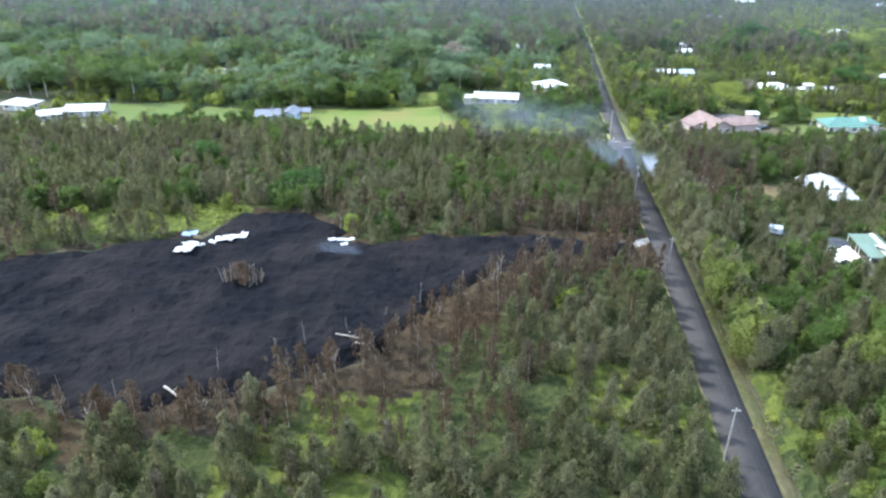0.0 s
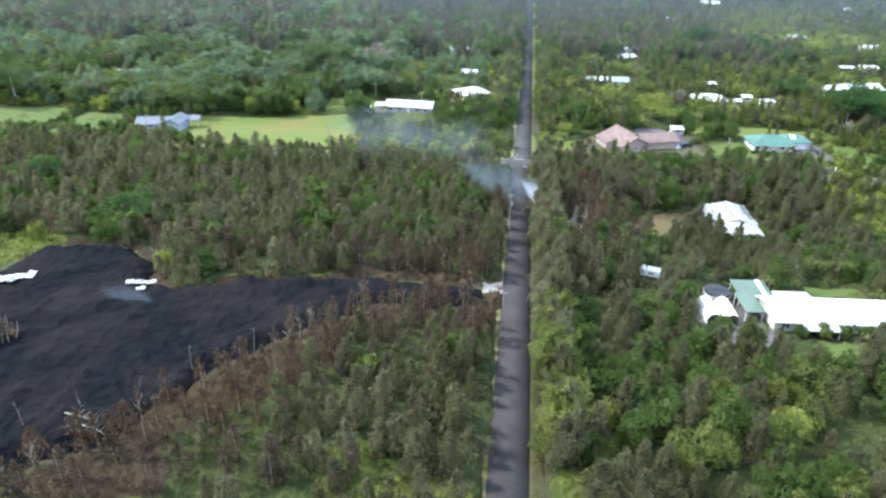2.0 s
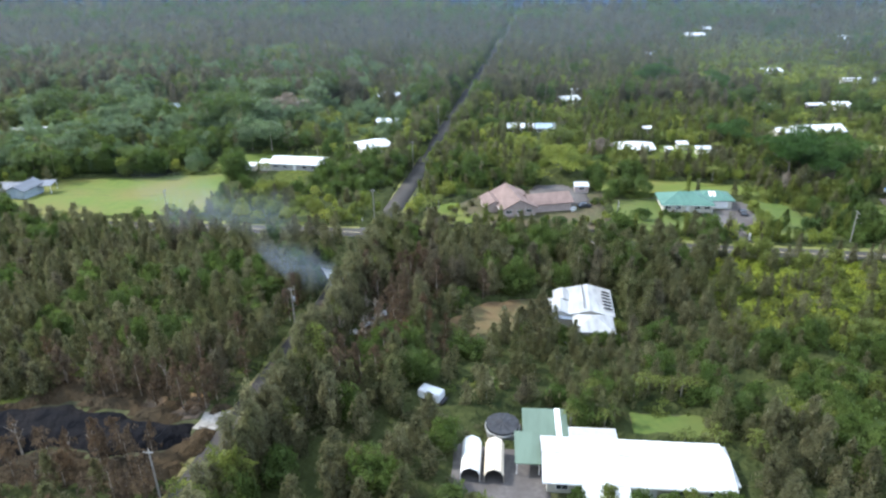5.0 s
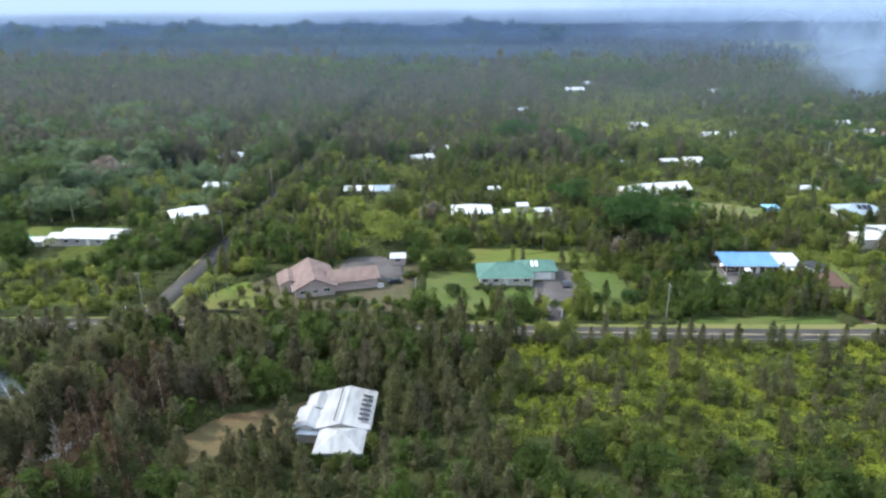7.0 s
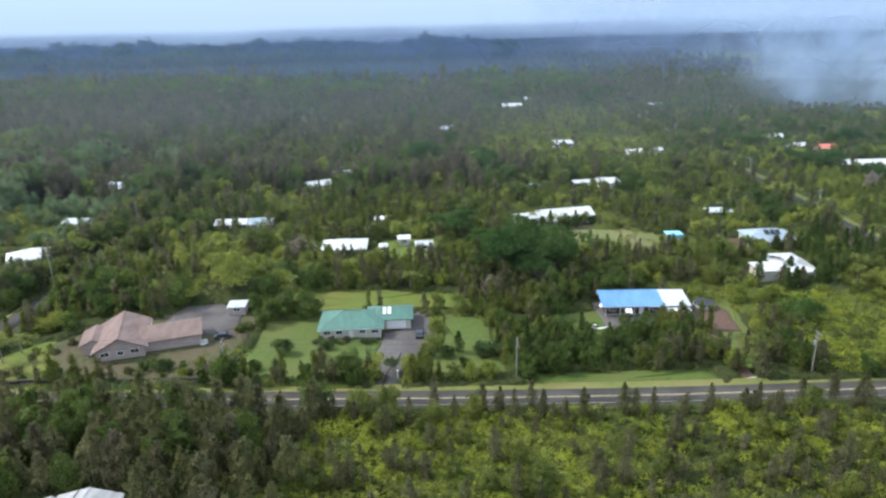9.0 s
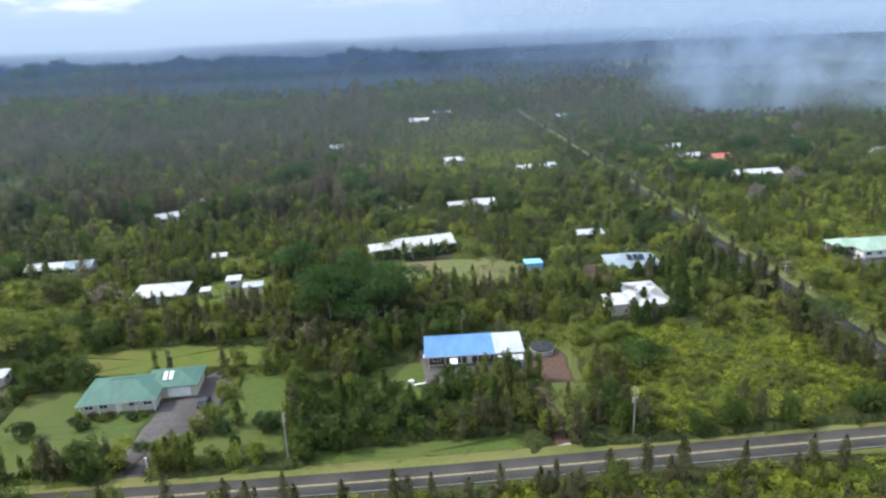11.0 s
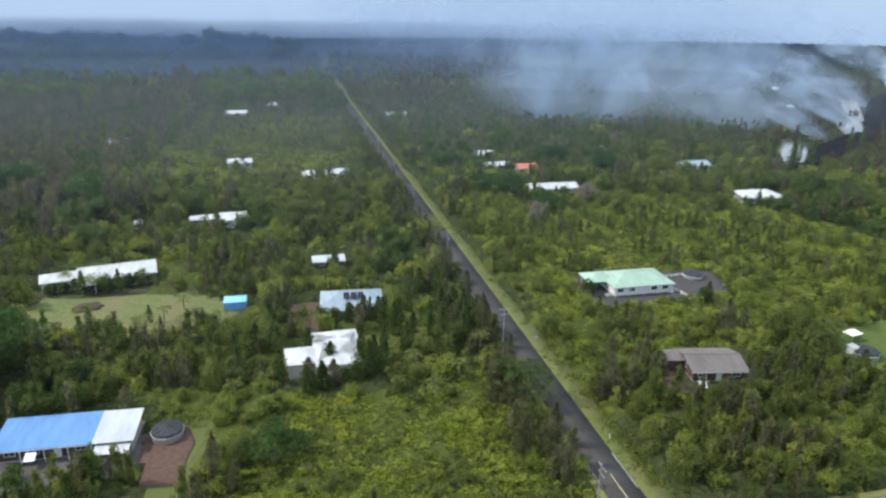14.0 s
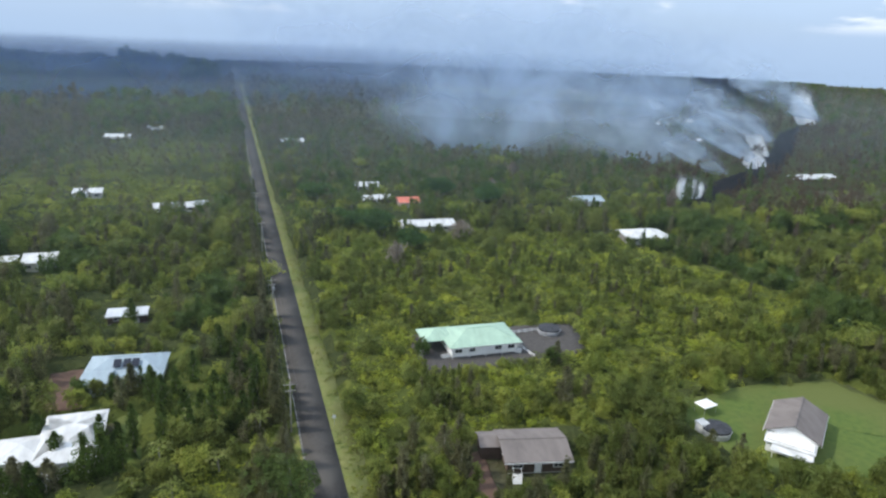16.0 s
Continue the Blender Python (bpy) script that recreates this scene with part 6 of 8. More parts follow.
def in_view(x, y):
    """The wedge of country that the flight looks over."""
    return (y > 45) & (x > -0.70 * y - 60) & (x < 320 + 1.15 * np.maximum(0, y - 190))


FERN_FIELDS = [
    [(130, 198), (122, 232), (300, 230), (330, 212), (320, 186), (240, 178), (180, 186)],
    [(236, 243), (238, 268), (246, 288), (268, 282), (286, 292), (290, 246)],
    [(304, 286), (308, 420), (330, 440), (420, 400), (440, 330), (400, 296), (360, 292), (345, 286)],
    [(180, 480), (190, 640), (300, 660), (285, 470)],
    [(-122, 138), (-120, 156), (-74, 169), (-60, 160), (-64, 149)],
]


def fern_amount(x, y):
    m = np.zeros(x.shape)
    for poly in FERN_FIELDS:
        m = np.maximum(m, in_poly(x, y, poly) * (0.8 if poly[0][1] < 160 else 1.0 if 240 < poly[0][1] < 480 else 0.66 if poly[0][1] == 480 else 0.22))
    return m


def tree_sets(x0, y0, x1, y1, step, seed, front=7.0):
    """Places in a stretch of country, split into kinds: grey, green, brown, dark."""
    x, y, rng = scatter(x0, y0, x1, y1, step, seed)
    ok = in_view(x, y) & ~open_ground(x, y, 2.5, front)
    x, y = x[ok], y[ok]
    fern = fern_amount(x, y)
    n1, n2 = value_noise(x, y, 40, 21), value_noise(x, y, 14, 22)
    dense = (y > 165) & (y < 236) & (x < 130)
    thin = dense | (rng.random(len(x)) < np.where(in_poly(x, y, FERN_FIELDS[1]), 0.14, np.where(in_poly(x, y, FERN_FIELDS[4]), 0.3, np.where(fern > 0, 0.62, 0.8 + 0.4 * (n2 - 0.35)))))
    x, y, n1, n2, fern = x[thin], y[thin], n1[thin], n2[thin], fern[thin]
    u = rng.random(len(x))
    ld = -lava_depth(x, y)
    burnt = np.clip(1.3 - ld / (15 + 15 * n2 + 9 * (y < 105)), 0, 1) * (y < 168) * (y > 75) * (x < 40) * np.where((y > 140 + 0.3 * x) & (x < 5), 0.35, 1.0)
    far_flow = np.interp(x, [520, 600, 690, 770, 850], [472, 525, 610, 690, 750])
    burnt = np.maximum(burnt, (x > 490) * (x < 880) * np.clip(1.7 - np.abs(y - far_flow) / 60, 0, 1))
    burnt = np.maximum(burnt, np.clip(1.4 - np.hypot(x - 55, (y - 184) * 0.7) / 20, 0, 1) * 0.8)
    kind = np.full(len(x), 1)
    grey_zone = (y < 236) & (x < 135)
    grey_p = np.where(grey_zone, 0.80, np.where(y > 440, 0.50, 0.17))
    grey_p = np.where((y > 380) & (x < 190), 0.70, grey_p)
    grey_p = np.where((y > 500) & (x < 0.5 * y - 60), 0.78, grey_p)
    grey_p = np.where((x > 50) & (x < 130) & (y < 140), 0.55, np.where((x < 40) & (y < 165), 0.9, grey_p))
    grey_p = np.where((x < 40) & (y > 255) & (y < 380), 0.22, grey_p)
    kind[u < grey_p] = 0
    kind[rng.random(len(x)) < burnt * 0.95] = 2
    kind[(kind == 1) & (n1 > 0.66) & (fern == 0)] = 3
    kind[(kind < 2) & (rng.random(len(x)) < np.where((y > 240) & (y < 480), np.where((y > 400) & (x < 200), 0.10, 0.46), np.where(x > 50, np.where(y < 160, 0.02, 0.08), 0.02)))] = 4
    kind[(kind < 2) & (y > 390) & (x < 0.55 * y - 30) & (fern == 0) & (rng.random(len(x)) < 0.6)] = 5
    kind[(kind == 4) & (y > 480)] = 0
    kind[(kind < 2) & (y > 540) & (rng.random(len(x)) < 0.5)] = 5
    kind[(kind == 1) & (y > 440) & (x > 300) & (rng.random(len(x)) < 0.6)] = 3
    swap = (kind == 1) & (y < 165) & (rng.random(len(x)) < np.where(x < 42, 0.8, 0.65))
    kind = np.where(swap, np.where(x < 42, 5, 3), kind)
    kind = np.where(((kind == 1) | (kind == 4)) & (x > 88) & (x < 205) & (y > 140) & (y < 192) & (rng.random(len(x)) < 0.75), 3, kind)
    kind = np.where(((kind == 4) | (kind == 1)) & (x < 30) & (y > 286) & (y < 520) & (rng.random(len(x)) < 0.6), 6, kind)
    near_field = in_poly(x, y, FERN_FIELDS[0])
    kind = np.where(near_field & ((kind == 1) | (kind == 3) | (kind == 4)) & (rng.random(len(x)) < 0.7), 0, kind)
    kind = np.where(((kind == 1) | (kind == 4)) & (x < 130) & (y > 165) & (y < 236), np.where(rng.random(len(x)) < 0.5, 3, 5), kind)
    kind = np.where((kind < 6) & (x > 170) & (x < 198) & (y > 246) & (y < 272), 3, kind)
    tall = 4.6 + 3.2 * rng.random(len(x)) + 1.8 * (n1 - 0.5) + 1.3 * (y < 165)
    tall = np.where((x > 50) & (x < 135) & (y > 200) & (y < 236), tall + 3.0, tall)
    tall = np.where((x > 46) & (x < 68) & (y > 150) & (y < 236), 8.5 + 3.0 * rng.random(len(x)), tall)
    tall = np.where((x < 40) & (y > 165) & (y < 236), tall + 1.5, tall)
    tall = np.where(y > 285, tall * (0.7 + 0.8 * value_noise(x, y, 11, 24)), tall)
    tall = np.where((y > 240) & (y < 300) & (x < 40), tall - 1.0, tall)
    tall = np.where((y > 290) & (x < 0), tall + 4, tall)
    tall = np.where((y > 400), tall + 2.5 + 2.5 * (x < 0.55 * y - 30), tall)
    tall = np.where(fern > 0, tall * (0.45 + 0.5 * rng.random(len(x))), tall)
    return x, y, tall, kind, rng


def plant(x, y, tall, kind, rng, clumps, tag, seed, trunks=True):
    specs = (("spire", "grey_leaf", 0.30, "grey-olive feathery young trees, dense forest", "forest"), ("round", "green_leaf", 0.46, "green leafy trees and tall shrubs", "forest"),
             ("sparse", "brown_leaf", 0.36, "singed brown and grey dying trees", "dead trees"), ("round", "dark_leaf", 0.52, "dark green broadleaf trees", "forest"),
             ("round", "fern_leaf", 0.60, "yellow-green sunlit shrubs", "shrubs"), ("spire", "dull_leaf", 0.30, "dull grey-brown half-bare trees", "forest"),
             ("round", "blue_leaf", 0.50, "blue-green feathery trees", "forest"))
    for k, (shape, mat, ratio, lb, ct) in enumerate(specs):
        i = kind == k
        if not i.any():
            continue
        h = tall[i] * (1.0, 0.82, 1.0, 0.82, 0.6, 1.0, 0.9)[k]
        forest("forest", shape, int(clumps * (1.0, 0.9, 1.0, 0.9, 0.8, 0.9, 0.9)[k]), x[i], y[i], h, h * ratio * (0.8 + 0.4 * rng.random(i.sum())), mat, lb + tag, ct, seed + k, trunks="pale_bark" if trunks and k in (0, 2) else None)


x, y, tall, kind, rng = tree_sets(-140, 50, 340, 160, 4.2, 101)
plant(x, y, tall, kind, rng, 104, " in the foreground", 200)
x, y, tall, kind, rng = tree_sets(-190, 160, 470, 300, 4.1, 102, 4.5)
plant(x, y, tall, kind, rng, 62, " round the houses", 210)
x, y, tall, kind, rng = tree_sets(-300, 300, 600, 430, 5.2, 103, 3.2)
plant(x, y, tall, kind, rng, 28, " beyond the crossing road", 220)
x, y, tall, kind, rng = tree_sets(-480, 430, 960, 760, 7.6, 104)
plant(x, y, tall, kind, rng, 20, " in the middle distance", 230, False)
x, y, tall, kind, rng = tree_sets(-800, 760, 1450, 1200, 13.0, 105)
plant(x, y, tall * 1.5, kind, rng, 16, " far off", 240, False)
x, y, tall, kind, rng = tree_sets(-1200, 1200, 2300, 2000, 21.0, 106)
plant(x, y, tall * 1.6, np.where(kind == 0, 3, kind), rng, 14, " on the horizon", 250, False)
x, y, rng = scatter(-2300, 2000, 3600, 3850, 46.0, 115)
ok = (x > -0.75 * y) & (x < 1.05 * y) & ~in_poly(x, y, LAWNS[-1][1])
x, y = x[ok], y[ok]
h = 11 + 6 * rng.random(len(x))
forest("forest", "round", 9, x, y, h, h * 2.0, "dark_leaf", "dark woods reaching to the horizon", "forest", 255)
x, y, rng = scatter(-170, -70, 560, 320, 6.6, 116)
ok = ~in_view(x, y) & ~open_ground(x, y, 2.5, 5) & (y > 0.2 * (x - 330) - 60) & (x > -60 - 0.5 * (y + 70))
x, y = x[ok], y[ok]
h = 5 + 3.5 * rng.random(len(x))
k = np.where(rng.random(len(x)) < 0.55, 0, 1)
plant(x, y, h, k, rng, 14, " below the flight", 295, False)
# rows of taller trees close along the roads
rng = np.random.default_rng(120)
rx, ry = [], []
for y0, y1, a, b, st in ((100, 231, 5.0, 9.5, 1.3), (292, 620, 4.6, 11.0, 1.8), (620, 1150, 5.0, 16.0, 3.5)):
    n = int((y1 - y0) / st)
    yy = y0 + (y1 - y0) * (np.arange(n) + rng.random(n)) / n
    rx.append(road_one_x(yy) + rng.uniform(a, b, n))
    ry.append(yy)
    if y0 > 200:
        rx.append(road_one_x(yy) - rng.uniform(a, b, n))
        ry.append(yy + rng.uniform(-1, 1, n))
for y0, y1, side, st in ((430, 1100, -1, 3.0), (470, 1100, 1, 3.0), (300, 430, -1, 3.0), (250, 300, -1, 2.2)):
    n = int((y1 - y0) / st)
    yy = y0 + (y1 - y0) * (np.arange(n) + rng.random(n)) / n
    rx.append(ROAD_TWO_X + side * rng.uniform(5.5, 13, n) + (2.5 if side > 0 else 0))
    ry.append(yy)
rx, ry = np.concatenate(rx), np.concatenate(ry)
ok = ~open_ground(rx, ry, 0.6, 3.0)
rx, ry = rx[ok], ry[ok]
rh = np.where(ry < 236, 9.4, 7.0) + 3.5 * rng.random(len(rx)) - 2.0 * (rx > 200)
plant(rx, ry, rh, np.where(rng.random(len(rx)) < 0.75, 0, 1), rng, 44, " along the roads", 280)
# slender olive trees in loose groups among the houses
x, y, rng = scatter(46, 238, 470, 440, 3.1, 114)
grp = value_noise(x, y, 17, 71) + 0.35 * value_noise(x, y, 5, 72)
ok = in_view(x, y) & ~open_ground(x, y, 1.2, 4.0) & ~in_poly(x, y, FERN_FIELDS[1]) & (grp > np.where(fern_amount(x, y) > 0, 0.80, 0.62)) & (rng.random(len(x)) < np.where(y > 300, 0.62, 0.8))
x, y = x[ok], y[ok]
h = 4.0 + 3.6 * rng.random(len(x)) + 1.5 * value_noise(x, y, 25, 73)
h *= np.where(fern_amount(x, y) > 0, 0.72, 1.0)
for sel, mat, lb, sd in ((rng.random(len(x)) < np.where(fern_amount(x, y) > 0, 0.2, 0.45), "grey_leaf", "slender grey-olive trees in loose groups", 291), (None, "green_leaf", "slender green trees in loose groups", 292)):
    first = sel if sel is not None else ~first
    forest("forest", "slim", 34, x[first], y[first], h[first], h[first] * 0.19, mat, lb, "forest", sd, trunks="pale_bark")
# dark tall canopy of the far forest
x, y, rng = scatter(-800, 700, 360, 1500, 20.0, 107)
ok = in_view(x, y) & ((x < 60 + 0.25 * (y - 700) + 220 * (value_noise(x, y, 70, 9) - 0.3)) | (value_noise(x, y, 120, 8) > 0.55)) & (np.abs(x - road_one_x(y)) > 12) & (np.abs(x - ROAD_TWO_X) > 14)
x, y = x[ok], y[ok]
h = 15 + 9 * rng.random(len(x)) + np.clip((150 - x) / 350, 0, 1) * np.clip((y - 800) / 150, 0, 1) * 15 * value_noise(x, y, 90, 23)
forest("forest", "umbrella", 18, x, y, h, h * 0.68, "dark_leaf", "tall dark flat-topped canopy far off", "forest", 261)
x, y, rng = scatter(-1150, 1080, 260, 1400, 48.0, 118)
ok = (rng.random(len(x)) < 0.6) & (np.abs(x - road_one_x(y)) > 30)
x, y = x[ok], y[ok]
h = 22 + 9 * rng.random(len(x)) + 11 * value_noise(x, y, 110, 25)
forest("forest", "round", 60, x, y, h, h * (0.5 + 0.3 * rng.random(len(x))), "dark_leaf", "huge dark domed trees standing above far woods", "forest", 257)
x, y, rng = scatter(-360, 292, 14, 520, 12.5, 108)
ok = in_view(x, y) & ~open_ground(x, y, 6, 18) & (value_noise(x, y, 45, 18) > 0.30) & (x < -2 - 0.02 * y)
x, y = x[ok], y[ok]
h = (8 + 9 * rng.random(len(x))) * (0.75 + 0.5 * value_noise(x, y, 35, 20))
pick = (value_noise(x, y, 30, 19) * 1.8 + rng.random(len(x)) * 0.9).astype(int).clip(0, 2)
for k, (mat, lb) in enumerate((("blue_leaf", "broad blue-green flat-topped trees behind the meadow"), ("dark_leaf", "broad dark green trees behind the meadow"), ("green_leaf", "broad light green trees behind the meadow"))):
    q = pick == k
    forest("forest", "umbrella", 120, x[q], y[q], h[q], h[q] * 0.66, mat, lb, "forest", 258 + k, trunks="pale_bark")
x, y, rng = scatter(48, 284, 560, 560, 19.0, 109)
ok = in_view(x, y) & ~open_ground(x, y, 4, 14) & (rng.random(len(x)) < 0.5) & (fern_amount(x, y) == 0)
x, y = x[ok], y[ok]
h = 5.5 + 4.5 * rng.random(len(x))
pick = rng.integers(0, 3, len(x))
for k, (mat, lb) in enumerate((("dark_leaf", "dark green spreading trees among scrub"), ("green_leaf", "green spreading trees among scrub"), ("fern_leaf", "yellow-green spreading trees among scrub"))):
    q = pick == k
    forest("forest", "umbrella", 110, x[q], y[q], h[q], h[q] * 0.7, mat, lb, "trees", 264 + k, trunks="bark")

# undergrowth
def carpet(x0, y0, x1, y1, step, high, beyond=False):
    """Tangled low growth that hides the soil, as an uneven sheet."""
    v, f = grid(np.arange(x0, x1, step), np.arange(y0, y1, step), land)
    x, y = v[:, 0], v[:, 1]
    bare = open_ground(x, y, 0.2, 0.2) | (in_view(x, y - 3) if beyond else ~in_view(x, y))
    for cs, _ in SCORCHED:
        bare |= in_poly(x, y, cs) & (value_noise(x, y, 4, 61) > 0.35)
    edge = np.clip(np.minimum(np.minimum(x - x0, x1 - x), np.minimum(y - y0, y1 - y)) / 8 - 0.1, 0, 1)
    bump_h = value_noise(x, y, 2.1 * step, 41) ** 1.5 + 0.6 * value_noise(x, y, 5 * step, 42) + 0.25 * value_noise(x, y, step, 43)
    v[:, 2] += np.where(bare, -0.3, -0.2 * (1 - edge) + edge * (0.1 + high * bump_h * np.where(fern_amount(x, y) > 0.1, 0.42, 1.0)))
    fern = (fern_amount(x, y) + 0.9 * (value_noise(x, y, 18, 31) - 0.5) + 0.25 * (value_noise(x, y, 4, 35) - 0.5) - 0.5 * ((y > 165) & (y < 236) & (x < 130)) - 0.14 * ((y < 165) & (x < -40)) + 0.10 * ((y < 130) & (x > -40) & (x < 40)) - 0.35 * ((y > 140) & (y < 195) & (x > 60) & (x < 205)) + np.where(y > 400, -0.35, 0.15 * (y > 240))) > 0.28
    ld = -lava_depth(x, y) if y0 < 200 else np.full(x.shape, 99.0)
    singed = (y < 170) & (ld < np.where((y < 140 + 0.3 * x) | (x > 0), 2 + 13 * value_noise(x, y, 10, 62), 0.5 + 1.5 * value_noise(x, y, 6, 62)))
    fern &= ~singed
    live = ~bare[f].all(1)
    for sel, mat, lb in ((fern[f[:, 0]] & live, "fern_carpet", "dense yellow-green fern thicket covering the ground"), (singed[f[:, 0]] & live, "singed_carpet", "singed brown undergrowth beside the lava"), (~fern[f[:, 0]] & ~singed[f[:, 0]] & live, "carpet", "tangled green undergrowth covering the ground")):
        q = f[sel]
        if not len(q):
            continue
        used = np.unique(q)
        back = np.full(len(v), -1)
        back[used] = np.arange(len(used))
        me = mesh_from("undergrowth", v[used], back[q], M[mat])
        me.polygons.foreach_set("use_smooth", np.ones(len(q), bool))
        tagged(new("undergrowth", me), lb, "undergrowth", kind="stuff")


carpet(-150, 50, 440, 312, 1.5, 1.1)
carpet(-270, 296, 580, 500, 2.6, 1.5)
carpet(-180, -80, 580, 330, 4.5, 1.4, True)
carpet(-420, 470, 900, 800, 5.5, 2.4)
x, y, rng = scatter(-150, 50, 440, 300, 2.1, 111)
ok = in_view(x, y) & ~open_ground(x, y, 0.8, 1.5) & ~((y < 170) & (-lava_depth(x, y) < np.where((y < 140 + 0.3 * x) | (x > 0), 10 + 10 * value_noise(x, y, 10, 62), 3)))
x, y = x[ok], y[ok]
bright = fern_amount(x, y) + 0.9 * (value_noise(x, y, 18, 31) - 0.5) + 0.5 * rng.random(len(x)) - 0.5 * ((y > 165) & (y < 236) & (x < 130)) - 0.16 * (y < 165) > 0.5
keep = ~(in_poly(x, y, FERN_FIELDS[1]) | in_poly(x, y, FERN_FIELDS[2]))
x, y, bright = x[keep], y[keep], bright[keep]
h = (0.9 + 0.9 * rng.random(len(x))) * (0.8 + 0.6 * value_noise(x, y, 7, 44))
forest("undergrowth", "fern", 13, x[bright], y[bright], h[bright], h[bright] * 1.15, "fern_leaf", "bright yellow-green fern clumps", "undergrowth", 271)
low = ~bright & (rng.random(len(x)) < np.where(y < 165, 0.42, np.where(fern_amount(x, y) > 0, 0.6, 0.22)))
near = y < 165
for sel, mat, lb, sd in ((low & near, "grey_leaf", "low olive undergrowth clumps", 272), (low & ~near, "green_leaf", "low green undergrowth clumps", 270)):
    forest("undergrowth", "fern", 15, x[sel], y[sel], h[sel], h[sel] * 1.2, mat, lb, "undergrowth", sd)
for k, (poly, st) in enumerate(((FERN_FIELDS[1], 1.2), (FERN_FIELDS[2], 1.6), (FERN_FIELDS[0], 1.35))):
    x, y, rng = scatter(min(p[0] for p in poly), min(p[1] for p in poly), max(p[0] for p in poly), max(p[1] for p in poly), st, 117 + k)
    ok = in_poly(x, y, poly) & ~open_ground(x, y, 0.8, 1.5) & (value_noise(x, y, 6, 81) > 0.07)
    x, y = x[ok], y[ok]
    h = (0.8 + 1.5 * rng.random(len(x)) ** 2) * (0.7 + 0.9 * value_noise(x, y, 5, 82))
    tone_of = rng.random(len(x)) + 0.5 * (value_noise(x, y, 9, 83) - 0.5)
    for lo, hi, mat, lb in ((-1, 0.62 if k < 2 else 0.56, "field_fern_leaf", "bright yellow-green fern fronds in a field"), (0.62 if k < 2 else 0.56, 2, "green_leaf", "green fern fronds in a field")):
        q = (tone_of > lo) & (tone_of <= hi)
        forest("undergrowth", "fern", 12, x[q], y[q], h[q], h[q] * 1.05, mat, lb, "undergrowth", 276 + 2 * k + (lo > 0))
x, y, rng = scatter(-260, 300, 560, 520, 4.8, 112)
ok = in_view(x, y) & ~open_ground(x, y, 0.8, 2)
x, y = x[ok], y[ok]
h = 1.6 + 1.4 * rng.random(len(x))
bright = fern_amount(x, y) + 0.9 * (value_noise(x, y, 22, 33) - 0.5) + 0.5 * rng.random(len(x)) > 0.45
for sel, mat, lb, sd in ((bright, "fern_leaf", "yellow-green scrub in the middle distance", 273), (~bright, "green_leaf", "low green scrub in the middle distance", 274)):
    forest("undergrowth", "fern", 9, x[sel], y[sel], h[sel], h[sel] * 1.3, mat, lb, "undergrowth", sd)


x, y, rng = scatter(-150, 60, 40, 172, 1.7, 113)
ld = -lava_depth(x, y)
ok = in_view(x, y) & ~open_ground(x, y, 0.8, 1.5) & (ld < np.where((y < 140 + 0.3 * x) | (x > 0), 8 + 12 * value_noise(x, y, 10, 62), 3)) & (rng.random(len(x)) < 0.42)
x, y = x[ok], y[ok]
h = 0.6 + 0.9 * rng.random(len(x))
forest("undergrowth", "fern", 13, x, y, h, h * 1.2, "brown_leaf", "withered brown ferns beside the lava", "undergrowth", 275)


rng = np.random.default_rng(131)
n = 5200
y = 246 + 460 * rng.random(n) ** 1.5
x = ROAD_TWO_X + np.where(rng.random(n) < 0.78, rng.uniform(3.2, 8.4, n), -rng.uniform(3.2, 5.0, n))
y1 = rng.uniform(45, 233, n // 2)
x1 = road_one_x(y1) + np.where(rng.random(n // 2) < 0.6, rng.uniform(3.4, 6.6, n // 2), -rng.uniform(3.4, 5.2, n // 2))
x2 = rng.uniform(54, 420, n // 2)
y2 = cross_y(x2) + np.where(rng.random(n // 2) < 0.5, rng.uniform(3.3, 6.4, n // 2), -rng.uniform(3.3, 6.0, n // 2))
x, y = np.concatenate([x, x1, x2]), np.concatenate([y, y1, y2])
ok = (value_noise(x, y, 5, 91) > 0.34) & ~((np.abs(x - ROAD_TWO_X) < 10) & (y < 249)) & ~((np.abs(y - cross_y(x)) < 3.2))
for cs in (YARDS[0][1], [(215, 238), (215, 244), (228, 244), (228, 238)]):
    ok &= ~in_poly(x, y, cs)
x, y = x[ok], y[ok]
h = 0.22 + 0.5 * rng.random(len(x)) ** 2 + np.clip(x - ROAD_TWO_X - 5.0, 0, 4) * (x < ROAD_TWO_X + 9) * 0.22 * rng.random(len(x))
q = rng.random(len(x)) < 0.6
straw = (x < 70) & (y < 236) & (rng.random(len(x)) < 0.7)
forest("grass_tufts", "fern", 6, x[straw], y[straw], h[straw], h[straw] * 1.5, "straw_leaf", "dry tan grass tufts beside the road", "grass", 298)
x, y, h, q = x[~straw], y[~straw], h[~straw], q[~straw]
forest("grass_tufts", "fern", 6, x[q], y[q], h[q], h[q] * 1.5, "fern_leaf", "yellow-green grass tufts on the verges", "grass", 296)
forest("grass_tufts", "fern", 6, x[~q], y[~q], h[~q], h[~q] * 1.5, "green_leaf", "green grass tufts on the verges", "grass", 297)


